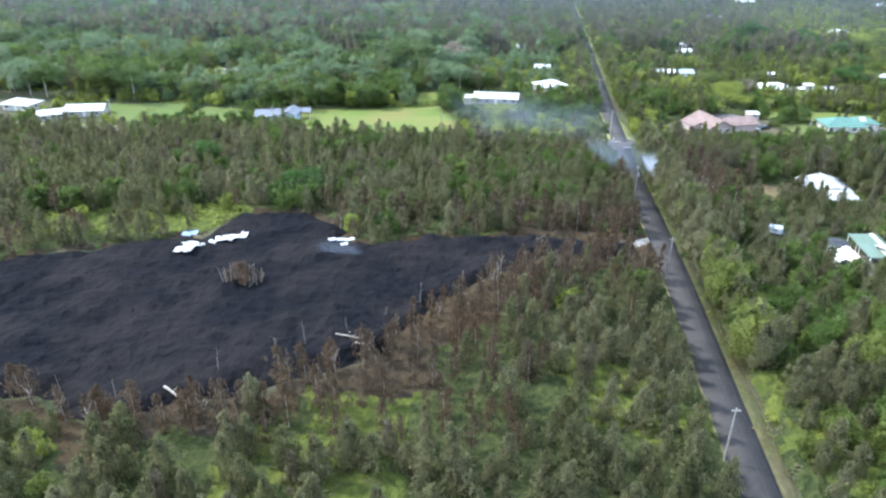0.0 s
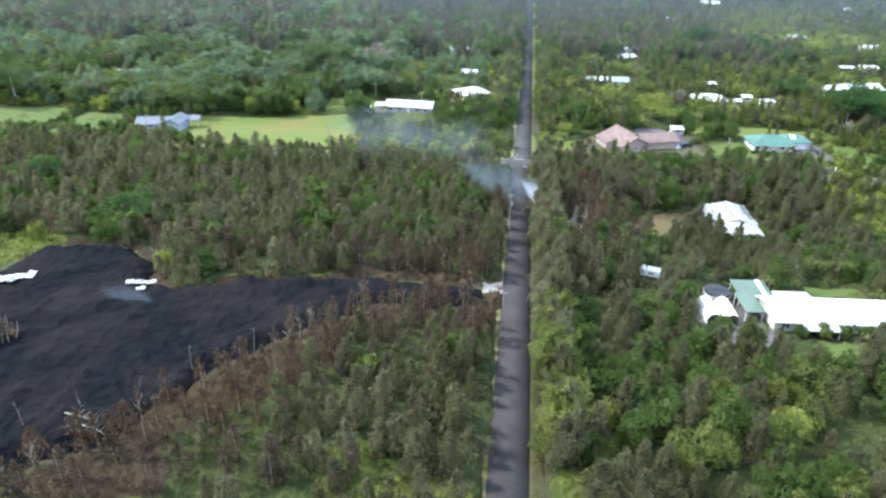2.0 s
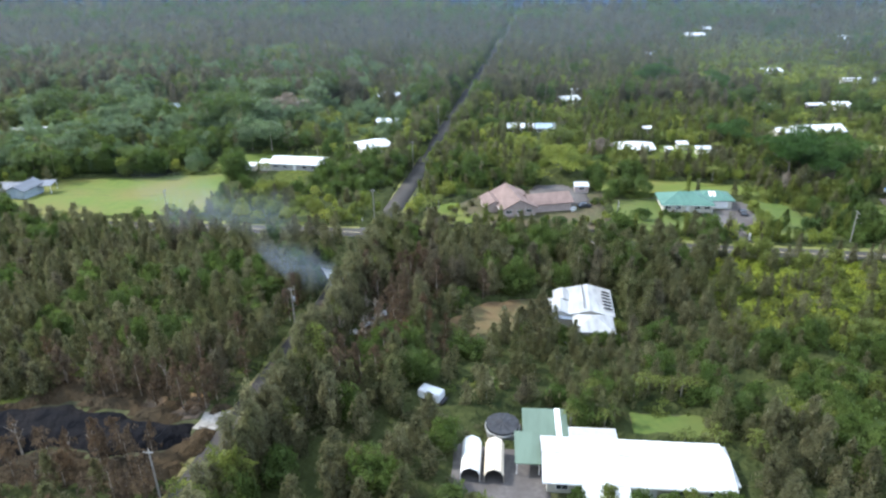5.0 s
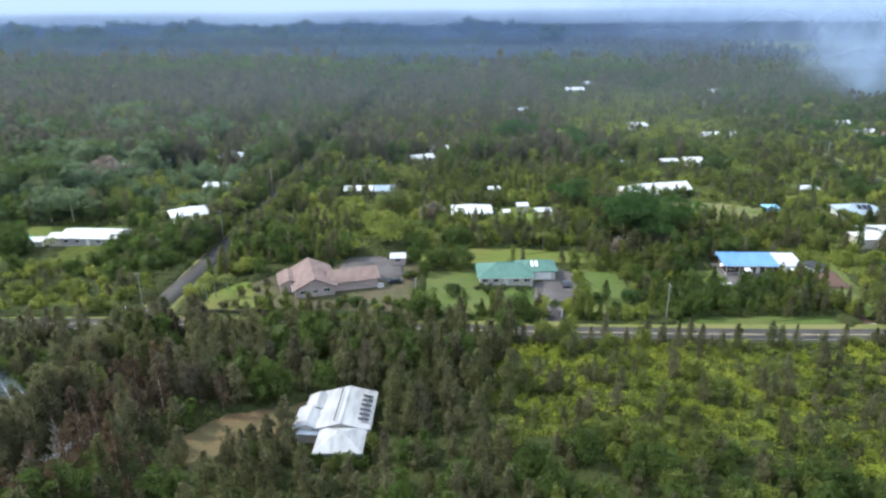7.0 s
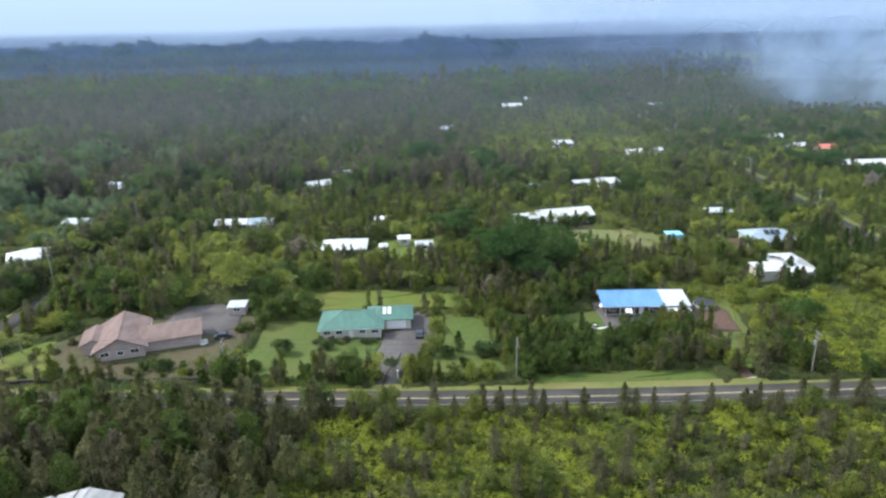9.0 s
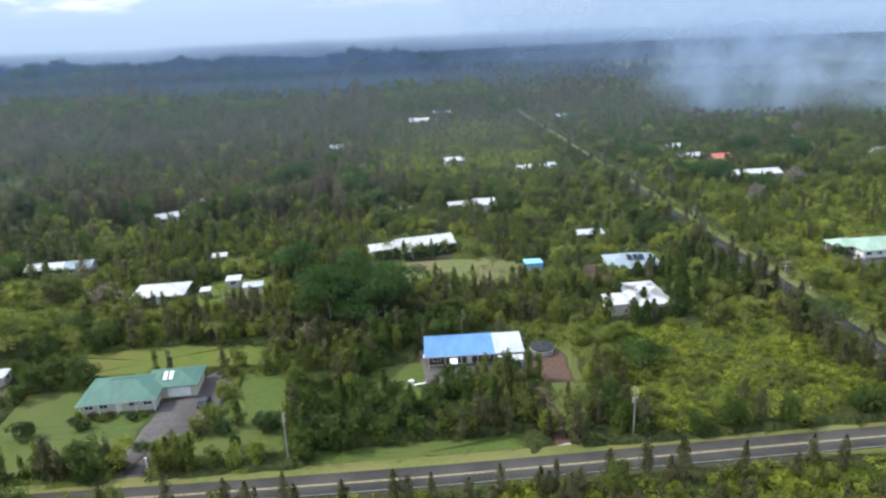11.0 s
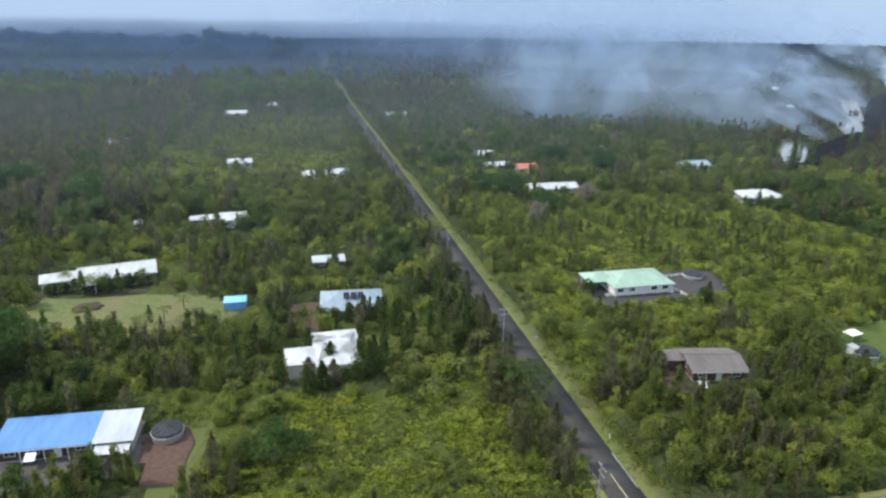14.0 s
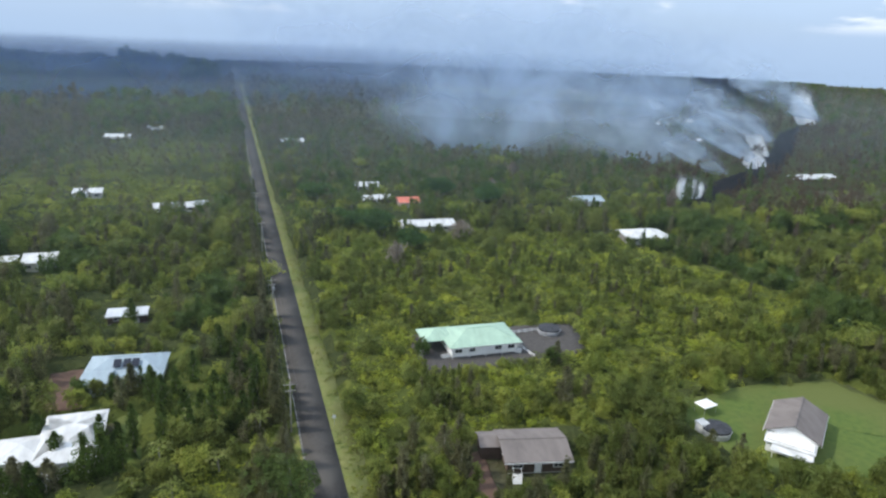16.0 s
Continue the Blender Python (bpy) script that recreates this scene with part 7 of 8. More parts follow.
# single trees
def tree(kind, x, y, tall, half, mat, label, category, clumps, seed, bark="bark", name="tree", trunk_to=0.75, limbs=4, group=""):
    """A tree of its own: a tapered trunk, limbs, and a crown of leaf clumps."""
    e = thing(name, x, y, seed * 37 % 360, None, label, category, group)
    rng = random.Random(seed)
    bm = bmesh.new()
    r = 0.022 * tall + 0.03
    pts = [(0.02 * tall * math.sin(k * 1.3 + seed) * k / 4, 0.02 * tall * math.cos(k * 1.7 + seed) * k / 4, -0.4 + (tall * trunk_to + 0.4) * k / 4) for k in range(5)]
    for k in range(4):
        tube(pts[k], pts[k + 1], r * (1 - 0.2 * k), r * (0.8 - 0.2 * k), 7, bm)
    part("trunk", bm, M[bark], e)
    for k in range(limbs):
        a = 2 * math.pi * (k + rng.random() * 0.6) / max(1, limbs)
        z0 = tall * trunk_to * (0.45 + 0.45 * k / max(1, limbs))
        part("limb", tube((0, 0, z0), (half * 0.6 * math.cos(a), half * 0.6 * math.sin(a), z0 + tall * 0.22), r * 0.45, 0.03, 5), M[bark], e)
    v = crown_verts(kind, clumps, seed, half, tall)
    me = mesh_from("crown", v, np.arange(len(v)).reshape(-1, 4), M[mat])
    c = new("crown", me)
    c.parent = e
    return e


for x, y, h, w, s in ((190, 302, 14, 9.5, 1), (176, 304, 15, 10.5, 2), (184, 312, 14, 9, 3), (183, 297, 11, 8, 10), (163, 334, 12, 8, 4), (-52, 176, 9, 7.5, 5), (-92, 200, 9, 8, 6), (176, 424, 14, 10, 7), (150, 440, 14, 10, 8), (372, 470, 11, 9, 9), (387, 455, 10, 8, 91), (394, 464, 9, 7.5, 92), (333, 416, 10, 8, 93), (325, 427, 9, 7, 94), (340, 397, 8, 6.5, 95), (318, 470, 10, 8, 96)):
    tree("umbrella", x, y, h, w, "albizia_leaf", "broad dark green flat-topped tree", "tree", 2000, s, trunk_to=0.6, limbs=6)
tree("umbrella", 98.5, 299.5, 10.5, 8.5, "fern_leaf", "spreading bright green shade tree behind a house", "tree", 800, 14, trunk_to=0.55, limbs=6)
tree("round", 60.4, 274.0, 4.0, 4.2, "fern_leaf", "bright yellow-green garden shrub near the junction", "shrub", 420, 17, name="shrub", trunk_to=0.4)
tree("sparse", 175, 288, 10, 4.6, "grey_leaf", "tall grey feathery tree with pale trunk", "tree", 700, 18, "pale_bark", limbs=6)
tree("umbrella", 226, 250, 7, 5.0, "green_leaf", "rounded green tree in a fern field", "tree", 500, 15, trunk_to=0.5)
tree("umbrella", 244, 268, 6.6, 5.2, "albizia_leaf", "rounded dark green tree in a fern field", "tree", 500, 16, trunk_to=0.5)
for x, y, h, w, s in ((121.3, 260.0, 3.6, 2.5, 21), (158.9, 257.6, 2.6, 2.2, 22), (167.6, 257.8, 3.6, 3.0, 23), (162.5, 251.5, 2.4, 1.5, 24), (117, 252, 2.0, 1.6, 25), (131, 262.6, 1.8, 1.8, 26), (128, 251, 1.6, 1.6, 27), (76, 284, 3.5, 2.0, 28), (96.6, 252.6, 2.4, 2.4, 29)):
    tree("round", x, y, h, w, "shrub_leaf", "clipped rounded green garden shrub on a lawn", "shrub", 260, s, name="shrub", trunk_to=0.4, limbs=2, group="garden shrubs")
tree("spire", 155.2, 250.0, 5.0, 0.9, "dark_leaf", "slim dark pointed garden cypress", "tree", 220, 41, limbs=1)
tree("spire", 161.5, 260.0, 5.5, 1.6, "dark_leaf", "pointed dark green garden conifer", "tree", 260, 42, limbs=2)
for i in range(12):
    x = 127.6 + 1.25 * i
    if abs(x - 137.2) < 1.0:
        continue
    tree("round", x, 265.4 + 0.7 * math.sin(i * 2.4), 1.0 + 0.5 * math.sin(i * 1.7) ** 2, 1.0, ("dull_leaf", "shrub_leaf", "green_leaf")[i % 3], ("brownish low shrub", "dark low shrub", "green low shrub")[i % 3] + " in a bed before a house", "shrub", 110, 860 + i, name="shrub", trunk_to=0.3, limbs=1, group="bed shrubs")
tree("umbrella", 146.6, 250.6, 3.6, 2.2, "shrub_leaf", "small spreading tree beside a driveway", "tree", 260, 874, trunk_to=0.6, limbs=4)
tree("umbrella", 139.4, 251.6, 3.0, 1.5, "shrub_leaf", "small round-headed tree at a lawn's edge", "tree", 180, 875, trunk_to=0.6, limbs=3)
rng = random.Random(44)
GARDEN = []
while len(GARDEN) < 46:
    x, y = rng.uniform(62, 111), rng.uniform(248.5, 283)
    if (y < 256 or x > 102 or y > 276 or x < 70) and not (86 < x < 107 and 270 < y < 289) and all(not (r[0] - 1 < x < r[2] + 1 and r[1] - 1 < y < r[3] + 1) for r in RECTS if r[2] - r[0] < 6):
        GARDEN.append((x, y))
for i, (x, y) in enumerate(GARDEN):
    tree("round", x, y, 0.9 + 1.4 * rng.random(), 0.8 + 0.9 * rng.random(), ("green_leaf", "fern_leaf", "shrub_leaf", "grey_leaf")[i % 4], ("small green garden shrub", "yellow-green garden shrub", "dark clipped garden shrub", "grey-green garden shrub")[i % 4] + " on rough grass", "shrub", 90, 800 + i, name="shrub", trunk_to=0.4, limbs=1, group="garden shrubs")
for i in range(14):
    x = 114 + i * 2.3
    tree("round", x, 246.6 + 0.8 * math.sin(i * 2.1), 1.5 + 0.4 * math.sin(i), 1.4, "shrub_leaf", "low shrub in a roadside hedge row", "shrub", 110, 60 + i, name="shrub", trunk_to=0.3, limbs=1, group="roadside hedge")
for x, y, h, w, s in ((-25, 370, 13, 15, 81), (332, 386, 8, 4.5, 87), (474, 444, 9, 5, 88), (186, 297, 8, 4, 89), (114, 321, 7, 6, 82), (361, 408, 8, 6, 83), (396, 470, 10, 6, 84), (424, 512, 10, 5, 85), (171.5, 292, 6, 4, 86)):
    e = tree("sparse", x, y, h, w, "dead_twigs", "bare pale dead tree with many branches", "dead tree", 420, s, "pale_bark", trunk_to=0.55, limbs=0)
    rng = random.Random(s)
    for k in range(16):
        a, z0 = rng.random() * 6.28, h * (0.2 + 0.4 * rng.random())
        rr = w * (0.5 + 0.5 * rng.random())
        mid = (rr * 0.5 * math.cos(a), rr * 0.5 * math.sin(a), z0 + h * 0.2)
        bm = tube((0, 0, z0), mid, 0.14, 0.09, 5)
        tube(mid, (rr * math.cos(a + 0.2), rr * math.sin(a + 0.2), h * (0.75 + 0.25 * rng.random())), 0.09, 0.03, 5, bm)
        part("limb", bm, M["pale_bark"], e)
# bleached thicket on the lava
e = thing("dead_thicket", -51.8, 120.6, 0, gz(-51.8, 120.6) + 1.0, "bleached leafless thicket standing on black lava", "dead tree")
rng = random.Random(5)
for k in range(22):
    px, py = rng.uniform(-3.6, 3.6), rng.uniform(-1.6, 1.6)
    part("stem", tube((px, py, -0.5), (px * 1.25 + rng.uniform(-0.6, 0.6), py * 1.2, 3.0 + 2.0 * rng.random()), 0.09, 0.03, 5), M["pale_bark"], e)
v = crown_verts("sparse", 200, 77, 4.6, 5.4)
c = new("crown", mesh_from("crown", v, np.arange(len(v)).reshape(-1, 4), M["brown_leaf"]))
c.parent = e


def palm(x, y, tall, span, seed, label="feathery palm with arching yellow-green fronds", mat="palm_leaf"):
    e = thing("palm", x, y, seed * 53 % 360, None, label, "palm", "palms")
    part("trunk", tube((0, 0, -0.3), (0.15, 0.1, tall * 0.62), 0.16, 0.11, 7), M["bark"], e)
    rng = random.Random(seed)
    for k in range(11):
        a, up = 2 * math.pi * k / 11 + 0.3 * rng.random(), 0.55 + 0.5 * rng.random()
        bm, prev = bmesh.new(), None
        for i in range(5):
            t = i / 4
            r, z = span * t * (1 - 0.1 * t), tall * 0.62 + span * (up * t - 1.05 * t * t)
            c0, w = Vector((r * math.cos(a) + 0.15, r * math.sin(a) + 0.1, z)), span * 0.17 * math.sin(math.pi * (0.12 + 0.85 * t))
            side = Vector((-math.sin(a), math.cos(a), 0)) * w
            row = [bm.verts.new(c0 - side - Vector((0, 0, w * 0.5))), bm.verts.new(c0), bm.verts.new(c0 + side - Vector((0, 0, w * 0.5)))]
            if prev:
                for m in (0, 1):
                    bm.faces.new((prev[m], prev[m + 1], row[m + 1], row[m]))
            prev = row
        part("frond", bm, M[mat], e)
    return e


rng = random.Random(12)
PALM_SPOTS = [(-104, 262), (-108, 267), (-112, 259), (-140, 262), (-72, 300), (-90, 298), (-112, 296), (-50, 303), (4, 322), (14, 330), (33, 306), (36, 318), (28, 300), (70, 300), (78, 306), (88, 312), (66, 318), (76, 326), (96, 322), (104, 330), (116, 296), (124, 308), (132, 298), (142, 310), (150, 296), (157, 302), (160, 310), (166, 304), (166, 316), (158, 326), (168, 336), (176, 346), (160, 344), (148, 344), (186, 330), (196, 320), (206, 312), (214, 318), (226, 310), (232, 318), (244, 320), (236, 290), (268, 284), (274, 280), (252, 340), (98.6, 167.8), (101, 169), (103.4, 169.2), (106, 168), (108.1, 169.7), (110.5, 171), (113, 170.9), (115, 169.5), (117.7, 171.2), (120.6, 172.2), (125.7, 162.4), (131.3, 167.4), (134, 161.8), (139.8, 166.6), (142, 161), (143.8, 173), (134.5, 169.2), (147.4, 168.8), (128.4, 160), (137, 163), (129, 165), (164, 352), (170, 346), (180, 340), (150, 318), (144, 322), (166, 322), (174, 330), (286, 296), (279, 296), (110, 318), (136, 318), (172, 318), (118, 338), (104, 338), (190, 352), (198, 348), (270, 290), (276, 300), (281, 288), (146, 300), (152, 305), (138, 302), (163, 298), (128, 300), (120, 305), (60, 262), (58, 254), (222, 332), (219, 326), (110, 305), (30, 318), (38, 330), (20, 316), (157, 312), (134, 312), (171, 305), (-10, 300), (240, 345), (120, 345), (84, 330), (70, 340), (205, 365), (-60, 300), (-80, 302), (-100, 300), (-125, 300), (-145, 296), (-40, 304), (96, 158), (101, 160), (113, 156), (119, 157), (124, 154)]
for i, (x, y) in enumerate(PALM_SPOTS):
    # near row: a darker green leaf, with its shade partly in the colour
    shade = y < 175
    palm(x + rng.uniform(-1, 1), y + rng.uniform(-1, 1), 4.5 + 3.5 * rng.random(), 2.3 + 1.0 * rng.random(), i + 1, ("feathery palm with arching yellow-green fronds", "dark green drooping palm in a dense row")[shade], ("palm_leaf", "green_leaf")[shade])

palm(58.6, 257.4, 8.2, 3.4, 301, "tall dark green palm at the junction corner", "green_leaf")
palm(66.0, 250.6, 4.6, 2.3, 302)
palm(224.0, 320.5, 5.4, 2.8, 303)
palm(229.6, 324.0, 3.6, 2.0, 304)
tree("spire", 215.4, 325.6, 4.6, 1.0, "dark_leaf", "slim dark pointed tree on rough grass", "tree", 160, 305, limbs=2)

# single trees of the forest that stand out
rng = random.Random(31)
EDGE = [(-40, 80), (-34, 84), (-30, 88), (-26, 93), (-22, 92), (-18, 98), (-14, 104), (-10, 108), (-6, 116), (-2, 122), (2, 128), (6, 132), (12, 138), (18, 139), (24, 140), (-62, 74), (-56, 74), (-48, 80), (-70, 77), (-78, 79), (-25, 86), (-16, 94), (-4, 110), (4, 122), (14, 130), (22, 134), (28, 142), (38.5, 160), (30, 156), (26, 158), (-37, 152), (-33, 150), (-28, 149)]
for i, (x, y) in enumerate(EDGE):
    tree("sparse", x + rng.uniform(-4.0, 0.6), y + rng.uniform(-0.6, 3.6), 4.5 + 4.0 * rng.random(), 1.1 + 0.8 * rng.random(), "brown_leaf", "slim singed brown tree at the lava's edge", "dead tree", 120, 300 + i, "pale_bark", limbs=5, group="singed trees")
MIX = [(x + rng.uniform(-2, 2), y) for x, y in ((128, 233.6), (145, 233.4), (157.5, 234), (165.5, 233), (170, 232.4), (175, 232), (198, 230.5), (217, 230), (225, 232), (232, 232.6), (239.4, 233), (203, 248.2), (211, 251), (218, 246), (226.4, 253), (233.5, 247), (233, 268), (209, 256), (214, 249), (206, 252), (229, 249), (132, 226), (140, 229), (152, 228), (161, 230), (172, 229), (177, 230), (183, 229), (192, 230), (207, 231), (216, 230), (236, 230), (246, 229), (259, 231), (262, 228), (148, 214), (170, 208), (196, 212), (220, 206), (243, 212), (180, 196), (206, 194), (158, 198))]
for i, (x, y) in enumerate(MIX):
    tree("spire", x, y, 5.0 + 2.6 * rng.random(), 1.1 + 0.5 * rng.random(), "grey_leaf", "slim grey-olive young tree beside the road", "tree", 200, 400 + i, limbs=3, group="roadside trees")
DARK = [(176, 250), (179, 253), (182, 250), (186, 254), (190, 252), (177, 258), (184, 260), (181, 266), (190, 262), (174, 262), (195, 256), (200, 254), (206, 258), (211, 255), (215, 262), (261.5, 297), (250.8, 303), (259.7, 352), (281, 307), (274, 306), (284, 300), (286, 304), (277, 302), (286, 318), (284, 326), (280, 330), (287, 312), (285, 334), (255, 296), (245, 293), (262.5, 292), (265, 293), (264, 297), (253, 288.5), (250, 287), (270, 308), (272, 314), (275, 318), (279, 312), (283, 318), (268, 312), (240, 306), (236, 300), (243, 312)]
for i, (x, y) in enumerate(DARK):
    tree("spire", x, y, 6.0 + 3.0 * rng.random(), 1.5 + 0.6 * rng.random(), "dark_leaf", "dark green pointed tree near a house", "tree", 220, 500 + i, limbs=3, group="dark pointed trees")
for i, (x, y) in enumerate(((266.3, 297.6), (271, 297), (275.5, 296), (279, 299))):
    tree("spire", x, y, 8.5 + 2 * rng.random(), 1.7, "dark_leaf", "tall dark conifer beside a white house", "tree", 260, 560 + i, limbs=3, group="dark conifers")
for i, (x, y) in enumerate(((478, 440), (472, 446), (486, 448), (500, 452), (497, 458), (545, 478), (560, 486), (330, 560), (336, 566), (420, 480))):
    tree("spire", x, y, 13 + 5 * rng.random(), 2.2, "dark_leaf", "tall dark pointed tree near the steam", "tree", 220, 600 + i, limbs=3, group="tall pointed trees")
SHADE = [(ROAD_TWO_X - 5.7 - 0.9 * rng.random(), y + rng.uniform(-1, 1)) for y in (262, 288, 299, 302, 305, 322, 345, 352, 366, 372, 385, 398, 410, 425, 440, 462)]
for i, (x, y) in enumerate(SHADE):
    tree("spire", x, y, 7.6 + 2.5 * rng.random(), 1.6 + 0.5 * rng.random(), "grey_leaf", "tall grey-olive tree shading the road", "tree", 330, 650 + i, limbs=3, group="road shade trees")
TALL_FRONT = [(91.5, 198), (92.6, 194), (89, 195.5), (87, 193), (90.4, 190.8), (93.8, 190.6), (88.5, 184.5), (91, 187.5), (92.6, 185.2), (86.6, 189), (97.6, 185.0)]
for i, (x, y) in enumerate(TALL_FRONT):
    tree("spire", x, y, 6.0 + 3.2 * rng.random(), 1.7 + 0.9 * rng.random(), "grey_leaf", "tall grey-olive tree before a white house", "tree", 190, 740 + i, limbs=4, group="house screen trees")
FRONT = [(96, 189.5), (98.5, 190.2), (101, 189.6), (103.6, 190), (106, 190.4), (107.5, 195), (95, 192), (96, 140.5), (100, 141), (104, 140.8), (108, 141), (112, 141.2), (115.5, 141), (188, 347.5), (191, 348.5), (194, 348), (197, 349), (200, 348.6), (203, 349.5), (206, 349.5), (209, 350.5), (212, 351), (329, 266.5), (333, 267.5), (337, 267), (326, 268.5), (340, 268.5), (323.5, 322), (350, 311), (253, 290.5), (258, 290), (262, 317), (258, 318), (267, 316), (203, 273), (215, 272.5), (420, 391), (426, 390), (432, 391), (348, 419), (356, 419)]
for i, (x, y) in enumerate(FRONT):
    tree("round", x, y, 2.6 + 1.6 * rng.random(), 1.6 + 0.7 * rng.random(), ("dark_leaf", "green_leaf")[i % 3 == 2], ("dark green bushy tree before a house", "green bushy tree before a house")[i % 3 == 2], "tree", 150, 680 + i, limbs=2, group="trees before houses")
SCREENED = [(x, y, w, d) for x, y, rt, w, d, *_ in FAR if w >= 8 and y < 560 and x > -150] + [(202.8, 354.6, 20, 9), (229.6, 400.8, 9, 6), (262, 466, 15, 7), (226.6, 494, 10, 7), (262, 325, 14, 10)]
for i, (x, y, w, d) in enumerate(SCREENED):
    for k in range(2 + int(w / 6)):
        px, py = x + w * (rng.random() - 0.5) * 1.1, y - d * 0.5 - 2.4 - 3.0 * rng.random()
        far = y > 380
        q = (3 * i + k) % 4
        tree(("spire", "round", "spire", "umbrella")[q], px, py, (4.2, 3.4, 5.2, 4.0)[q] + 1.8 * rng.random(), (1.0, 1.7, 1.2, 2.1)[q] + 0.5 * rng.random(), ("grey_leaf", "dark_leaf", "dark_leaf", "green_leaf")[q], ("slim grey-olive tree", "bushy dark green tree", "pointed dark green tree", "spreading green tree")[q] + " screening a house", "tree", 80 if far else 130, 2000 + 10 * i + k, limbs=2, group="trees screening houses")
for i, (x, y, h, mat) in enumerate(((264, 315.5, 7.6, "grey_leaf"), (267.4, 315, 7.0, "dark_leaf"), (260.8, 316, 5.6, "dark_leaf"), (250.4, 290.4, 6.4, "grey_leaf"), (255.2, 289.6, 6.0, "grey_leaf"), (260.4, 289.6, 9.4, "dark_leaf"), (262.8, 290.4, 8.6, "dark_leaf"))):
    tree("spire", x, y, h, 1.5 + 0.08 * h, mat, "slim grey-olive tree close before a house" if mat == "grey_leaf" else "tall dark tree close before a house", "tree", 190, 2900 + i, limbs=4, group="trees screening houses")
for x0, y0, x1, y1 in ((-129.6, 248, -129.4, 281), (-126, 286, -106, 286)):
    n = 12
    hd = thing("hedge", x0, y0, 0, 0.0, "long clipped dark green hedge beside lawns", "hedge")
    for k in range(n):
        v = crown_verts("round", 110, 700 + k, 1.9, 2.0)
        c = new("shrub", mesh_from("shrub", v, np.arange(len(v)).reshape(-1, 4), M["shrub_leaf"]))
        c.parent = hd
        c.matrix_basis = pose((x1 - x0) * k / (n - 1), (y1 - y0) * k / (n - 1), gz(x0 + (x1 - x0) * k / (n - 1), y0 + (y1 - y0) * k / (n - 1)))


# ---- poles, wires and roadside things ----
def utility_pole(x, y, rot, tall=10.2, transformer=False, arms=((0.5, 1.2), (1.7, 0.9))):
    e = thing("utility_pole", x, y, rot, None, "weathered wooden utility pole with crossarms" + (" and a transformer" if transformer else ""), "pole", "utility poles")
    part("pole", tube((0, 0, -0.5), (0, 0, tall), 0.17, 0.11, 8), M["pole_wood"], e)
    for zz, w in ((tall - dn, hw) for dn, hw in arms):
        part("crossarm", box(-w, -0.2, zz - 0.06, w, -0.09, zz + 0.06), M["pole_wood"], e)
        for u in (-w + 0.1, -w * 0.4, w * 0.4, w - 0.1):
            part("insulator", tube((u, -0.145, zz + 0.06), (u, -0.145, zz + 0.24), 0.05, 0.03, 6), M["ceramic"], e)
    if transformer:
        part("transformer", tube((0.38, 0.1, tall - 3.2), (0.38, 0.1, tall - 2.3), 0.24, 0.24, 10), M["grey_metal"], e)
    return e


POLES_ONE = [(34.9, 22.0), (34.9, 77.6), (38.2, 133.1), (40.2, 184.5), (42.4, 250.0), (44.8, 305.0), (47.0, 360.0)]
POLES_CROSS = [(-150, 248.5), (-85, 247.5), (-20.5, 246.4), (42.4, 250.0), (112.1, 247.0), (173.1, 245.0), (233.8, 243.2), (289.2, 243.2)]
POLES_TWO = [(289.2, 243.2), (292.2, 297.2), (292.4, 351.8), (292.4, 407.0), (292.4, 452.0), (292.4, 505.0), (292.4, 560.0)]
for i, (x, y) in enumerate(POLES_ONE):
    utility_pole(x, y, 2, transformer=i == 3, arms=((0.4, 0.7),))
for i, (x, y) in enumerate(POLES_CROSS):
    if (x, y) not in POLES_ONE:
        utility_pole(x, y, 90, transformer=i == 6)
for i, (x, y) in enumerate(POLES_TWO):
    if i == 0:
        continue
    utility_pole(x, y, 0, transformer=i == 2)


def cable(pts, r):
    """One unbroken three-sided strand through the points."""
    bm, rings = bmesh.new(), []
    for x, y, z in pts:
        rings.append([bm.verts.new(c) for c in ((x - r, y - r, z - r), (x + r, y + r, z - r), (x, y, z + r))])
    for a, b in zip(rings, rings[1:]):
        for i in range(3):
            bm.faces.new((a[i], a[(i + 1) % 3], b[(i + 1) % 3], b[i]))
    bm.faces.new(rings[0])
    bm.faces.new(rings[-1])
    return bm


def wires(path, along_x, reach=1.1):
    for (x0, y0), (x1, y1) in zip(path, path[1:]):
        for off, zz in ((-1.1, 9.95), (1.1, 9.95), (-0.8, 8.75)) if reach > 1 else ((-0.6, 10.05), (0.6, 10.05)):
            ox, oy = (0, off) if along_x else (off, 0)
            pts = []
            for k in range(9):
                t = k / 8
                pts.append((x0 + (x1 - x0) * t + ox, y0 + (y1 - y0) * t + oy, gz(x0, y0) * (1 - t) + gz(x1, y1) * t + zz - 3.2 * t * (1 - t)))
            w = part("overhead_wire", cable(pts, 0.014), M["dark_metal"])
            tagged(w, "thin dark overhead wire slung between poles", "wire", "overhead wires")


wires(POLES_ONE, False, 0.6)
wires(POLES_CROSS, True)
wires(POLES_TWO, False)

mb = thing("mailbox_stand", 290.6, 245.4, 20, None, "row of roadside mailboxes on a timber stand", "mailbox")
part("rail", box(-1.5, -0.12, 0.95, 1.5, 0.12, 1.05), M["wood"], mb)
for u in (-1.3, 1.3):
    part("post", box(u - 0.06, -0.06, -0.3, u + 0.06, 0.06, 0.95), M["wood"], mb)
